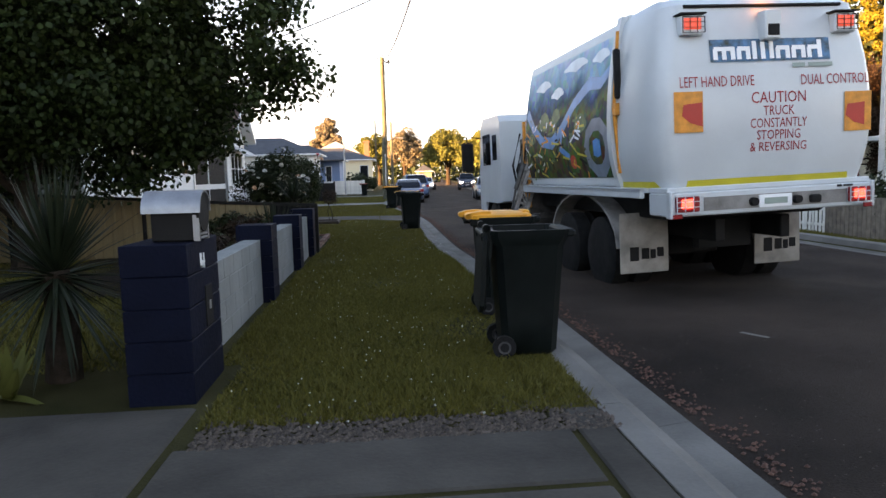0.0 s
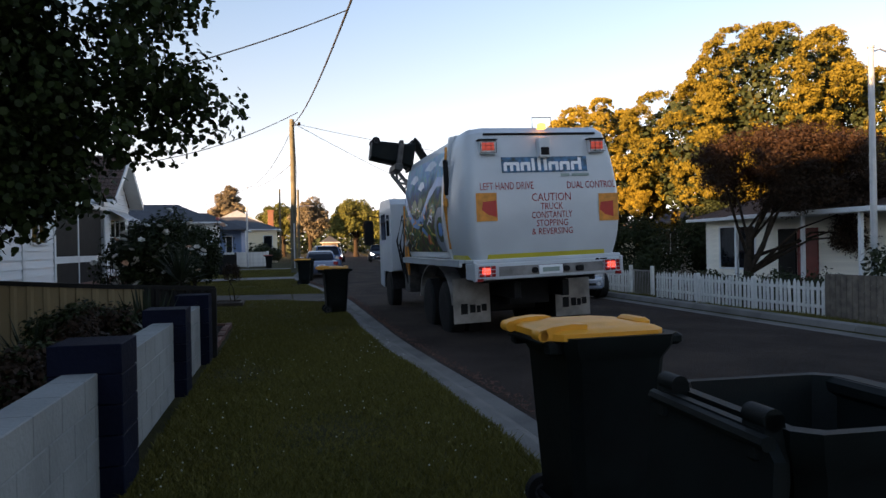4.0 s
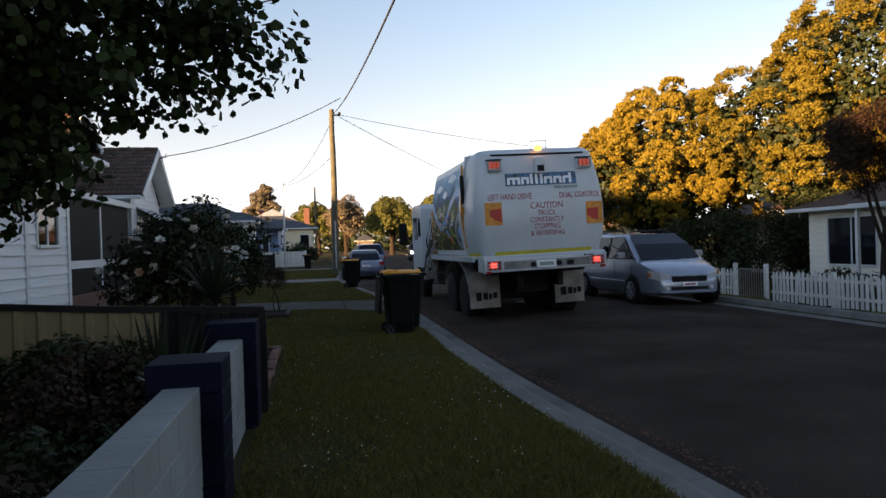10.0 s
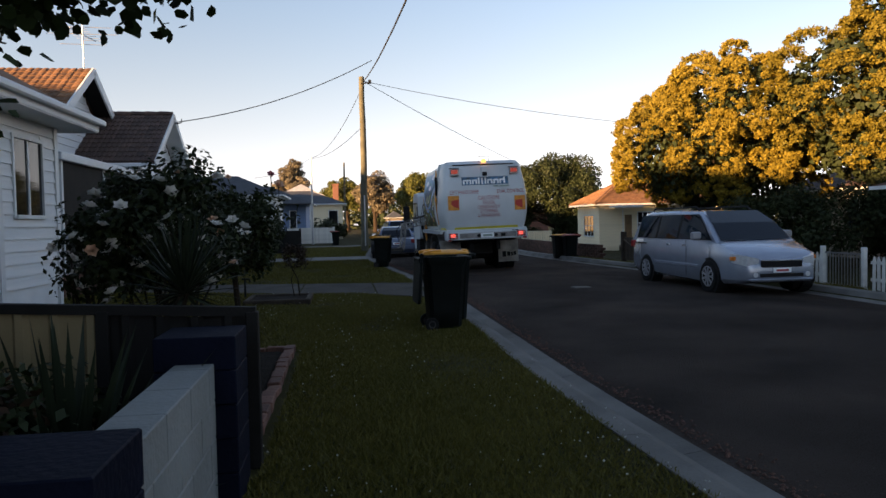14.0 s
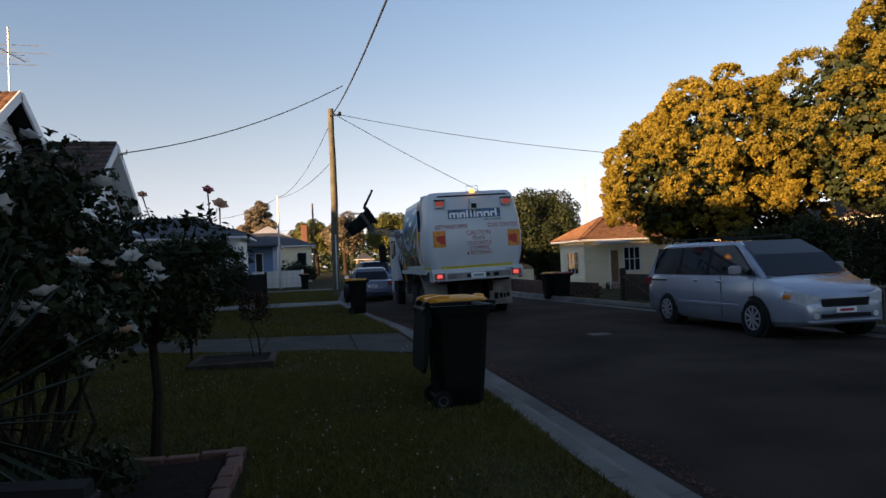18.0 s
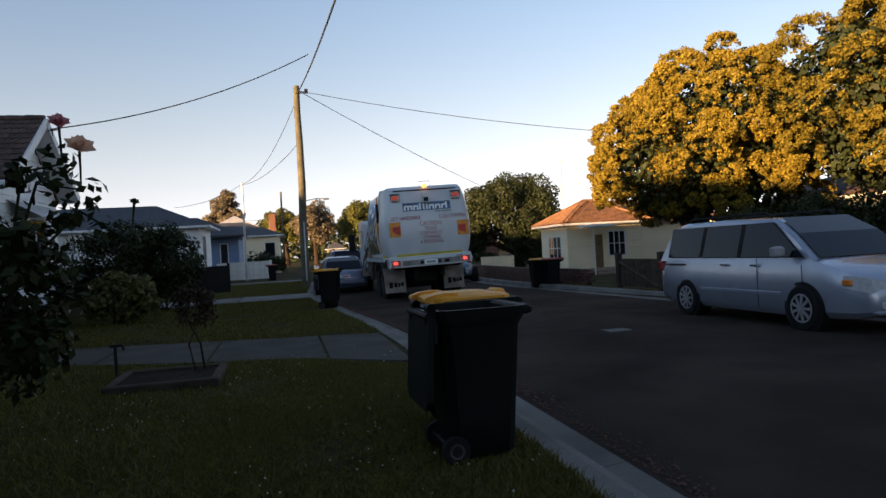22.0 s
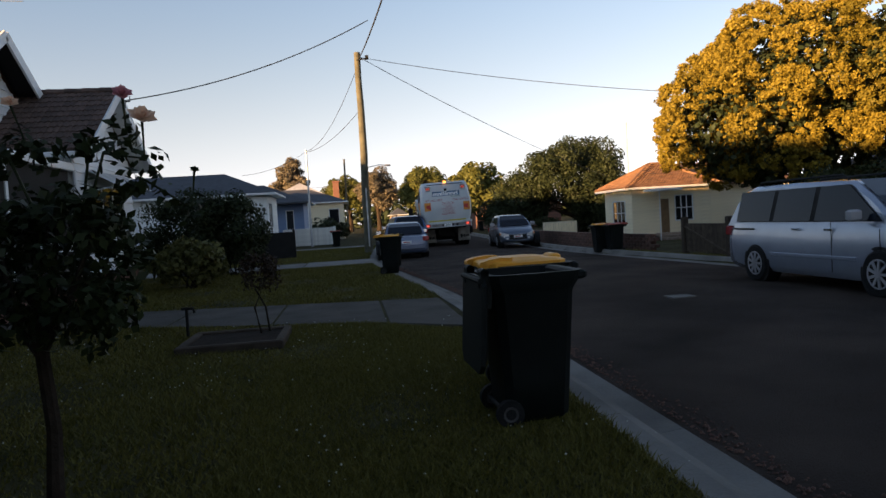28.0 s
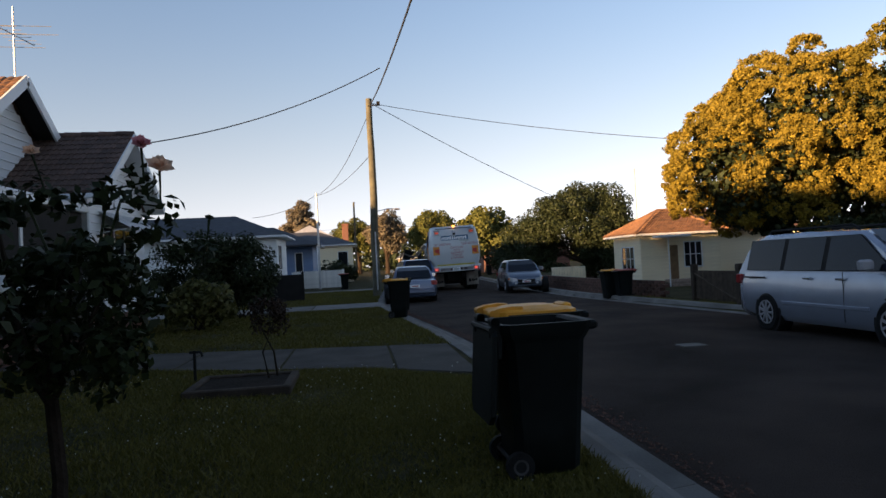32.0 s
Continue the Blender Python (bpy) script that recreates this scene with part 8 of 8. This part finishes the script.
# ---- what moves ----
TRUCK_ROWS = [(0, 6.12, 8.27, 4.2), (0.5, 5.95, 10.65, 3), (1, 5.62, 12.2, 2.2), (1.5, 5.51, 13.41, 1.2), (2, 5.51, 14.49, 0.8), (2.4, 5.51, 14.8, 0.8), (2.8, 5.51, 14.83, 0.8), (7.2, 5.53, 14.82, 0.8), (7.5, 5.55, 14.86, 0.8), (8, 5.53, 15.11, 0.8), (8.5, 5.51, 15.89, 0.8), (9, 5.47, 17.02, 0.8), (9.5, 5.44, 18.69, 0.6), (10, 5.4, 20.76, 0.2), (10.5, 5.41, 23.21, 0), (11, 5.43, 25.8, -0.1), (11.5, 5.42, 27.86, -0.2), (12, 5.42, 29.6, -0.1), (12.5, 5.4, 30.6, 0), (13, 5.36, 30.84, 0.2), (13.5, 5.32, 30.84, 0.3), (20, 5.32, 30.84, 0.3), (20.5, 5.34, 31.44, 0.3), (21, 5.3, 32.21, 0.3), (21.5, 5.29, 33.41, 0.1), (22, 5.38, 35.11, -1), (22.5, 5.55, 37.04, -2), (23, 5.84, 39.67, -3), (23.5, 6.12, 42.54, -3.5), (24, 6.22, 44.8, -4), (24.5, 6.26, 46.5, -4.2), (25, 6.3, 48.2, -4.4), (25.5, 6.33, 49.4, -4.3), (26.5, 6.35, 50.6, -3.5), (27.5, 6.36, 51.1, -3), (32, 6.36, 51.1, -3)]


def at_time(rows, t):
    """The row at t, on straight lines between rows."""
    for a, b in zip(rows, rows[1:]):
        if a[0] <= t <= b[0]:
            k = (t - a[0]) / (b[0] - a[0])
            return [u + (v - u) * k for u, v in zip(a[1:], b[1:])]
    return list(rows[-1][1:])


def truck_pose(t):
    x, y, turn = at_time(TRUCK_ROWS, t)
    return pose(x, y, -0.18, 0, -1.6, turn)


# gripper's place in the truck: seconds, out from the truck's middle, height, tilt of the bin towards the truck
LIFTS = [(0.0, -0.95, 0.85, 0), (1.6, -0.95, 0.85, 0), (2.1, -2.2, 0.75, 0), (2.45, -2.62, 0.7, 0), (2.65, -2.68, 0.72, 0), (3.0, -2.7, 1.5, 3), (3.25, -2.55, 2.2, 15), (3.5, -2.25, 3.0, 38), (3.9, -1.6, 3.7, 85), (4.3, -0.7, 3.85, 132), (4.7, -0.6, 3.8, 134), (5.2, -0.65, 3.8, 130), (5.5, -1.1, 3.85, 115), (5.8, -1.85, 3.65, 100), (6.0, -2.25, 3.4, 82), (6.25, -2.55, 2.5, 25), (6.5, -2.8, 1.65, 0), (6.8, -2.85, 0.95, 0), (7.05, -2.72, 0.68, 0), (7.35, -2.6, 0.68, 0), (7.6, -2.2, 0.7, 0), (8.0, -0.95, 0.9, 0),
         (13.4, -0.95, 0.9, 0), (13.9, -2.3, 0.72, 0), (14.2, -2.85, 0.7, 0), (14.5, -2.9, 0.8, 0), (14.9, -2.8, 1.9, 8), (15.2, -2.75, 2.5, 25), (15.5, -2.42, 3.25, 62), (15.7, -1.95, 3.8, 92), (16.0, -0.8, 3.85, 122), (16.3, -0.6, 3.8, 132), (17.5, -0.58, 3.8, 132), (17.75, -1.4, 3.85, 100), (18.0, -2.5, 3.2, 58), (18.25, -2.85, 2.5, 15), (18.5, -3.0, 1.85, 0), (18.8, -3.0, 0.9, 0), (19.0, -2.95, 0.72, 0), (19.6, -2.85, 0.7, 0), (20.0, -2.0, 0.75, 0), (20.4, -0.95, 0.9, 0),
         (30.9, -0.95, 0.9, 0), (31.3, -2.5, 0.75, 0), (31.5, -2.6, 0.8, 0), (31.8, -2.5, 1.6, 10), (32.0, -2.4, 2.2, 25)]


def arm_poses(t):
    """Boom, forearm and gripper in the truck's space, from two bars of 0.95 and 0.9 m."""
    x, z, tilt = at_time(LIFTS, t)
    sx, sz = -1.1, 1.75
    wx, wz = x + 0.42 * math.cos(radians(tilt)), z - 0.42 * math.sin(radians(tilt))
    dx, dz = wx - sx, wz - sz
    d = min(1.849, max(0.3, math.hypot(dx, dz)))
    base = math.atan2(dz, -dx)
    k = math.acos(max(-1, min(1, (0.95 ** 2 + d * d - 0.9 ** 2) / (2 * 0.95 * d))))
    a = base + k
    ex, ez = sx - 0.95 * math.cos(a), sz + 0.95 * math.sin(a)
    f = math.atan2(wz - ez, -(wx - ex))
    y = ARM_Y
    return pose(sx, y, sz, 0, math.degrees(a), 0), pose(ex, y + 0.16, ez, 0, math.degrees(f), 0), pose(wx, y, wz, 0, tilt, 0)


def bin_at(t):
    x, z, tilt = at_time(LIFTS, t)
    return truck_pose(t) @ pose(x, ARM_Y, z, 0, 1.3 if tilt < 5 else 0, 0) @ pose(0, 0, 0, 0, tilt, 0) @ pose(0, 0, -0.68)


def motions():
    walk(truck, [(r[0], truck_pose(r[0])) for r in TRUCK_ROWS])
    ts = [r[0] for r in LIFTS]
    arms = [(t, arm_poses(t)) for t in ts]
    for k, ob in enumerate((boom, forearm, gripper)):
        walk(ob, [(t, a[k]) for t, a in arms])
    # wheels roll with the truck's way along the street
    roll = []
    for a, b in zip(TRUCK_ROWS, TRUCK_ROWS[1:]):
        n = max(1, math.ceil((b[2] - a[2]) / 0.7))
        for j in range(n):
            t = a[0] + (b[0] - a[0]) * j / n
            roll.append((t, a[2] + (b[2] - a[2]) * j / n))
    roll.append((32.0, TRUCK_ROWS[-1][2]))
    for wh, x, y in truck_wheels:
        walk(wh, [(t, pose(x, y, 0.5, -math.degrees((s - 8.3) / 0.5) % 360, 0, 0)) for t, s in roll])
    rest0, rest1 = pose(2.5, 19.6, 0), pose(2.31, 19.42, 0, 0, 0, 2)
    up = [t for t in ts if 2.65 <= t <= 7.05]
    walk(bin_a, [(0, rest0), (2.4, pose(2.7, 19.7, 0))] + [(t, bin_at(t)) for t in up] + [(7.35, rest1), (32, rest1)])
    up = [t for t in ts if 14.5 <= t <= 19.0]
    r0 = pose(2.45, 36.2, 0)
    walk(bin_b, [(0, r0), (14.2, r0)] + [(t, bin_at(t)) for t in up] + [(19.6, pose(2.45, 36.1, 0)), (32, pose(2.45, 36.1, 0))])
    for b, rows in ((bin_a, [(0, 0), (3.6, 0), (3.9, 30), (4.3, 60), (5.5, 75), (5.8, 85), (6.0, 127), (6.2, 122), (6.35, 165), (6.5, 225), (6.7, 266), (32, 266)]), (bin_b, [(0, 0), (15.9, 0), (16.3, 60), (17.5, 72), (17.75, 95), (18.0, 120), (18.25, 135), (18.5, 200), (18.75, 262), (32, 266)])):
        walk(LID_OF[b.name], [(t, pose(-0.35, 0, 0.97) @ pose(0, 0, 0, 0, -a, 0) @ pose(0.35, 0, 0.022)) for t, a in rows])
    r0 = pose(3.9, 56.7, -0.1)
    walk(bin_c, [(0, r0), (31.3, r0)] + [(t, bin_at(t)) for t in ts if t >= 31.5])


motions()
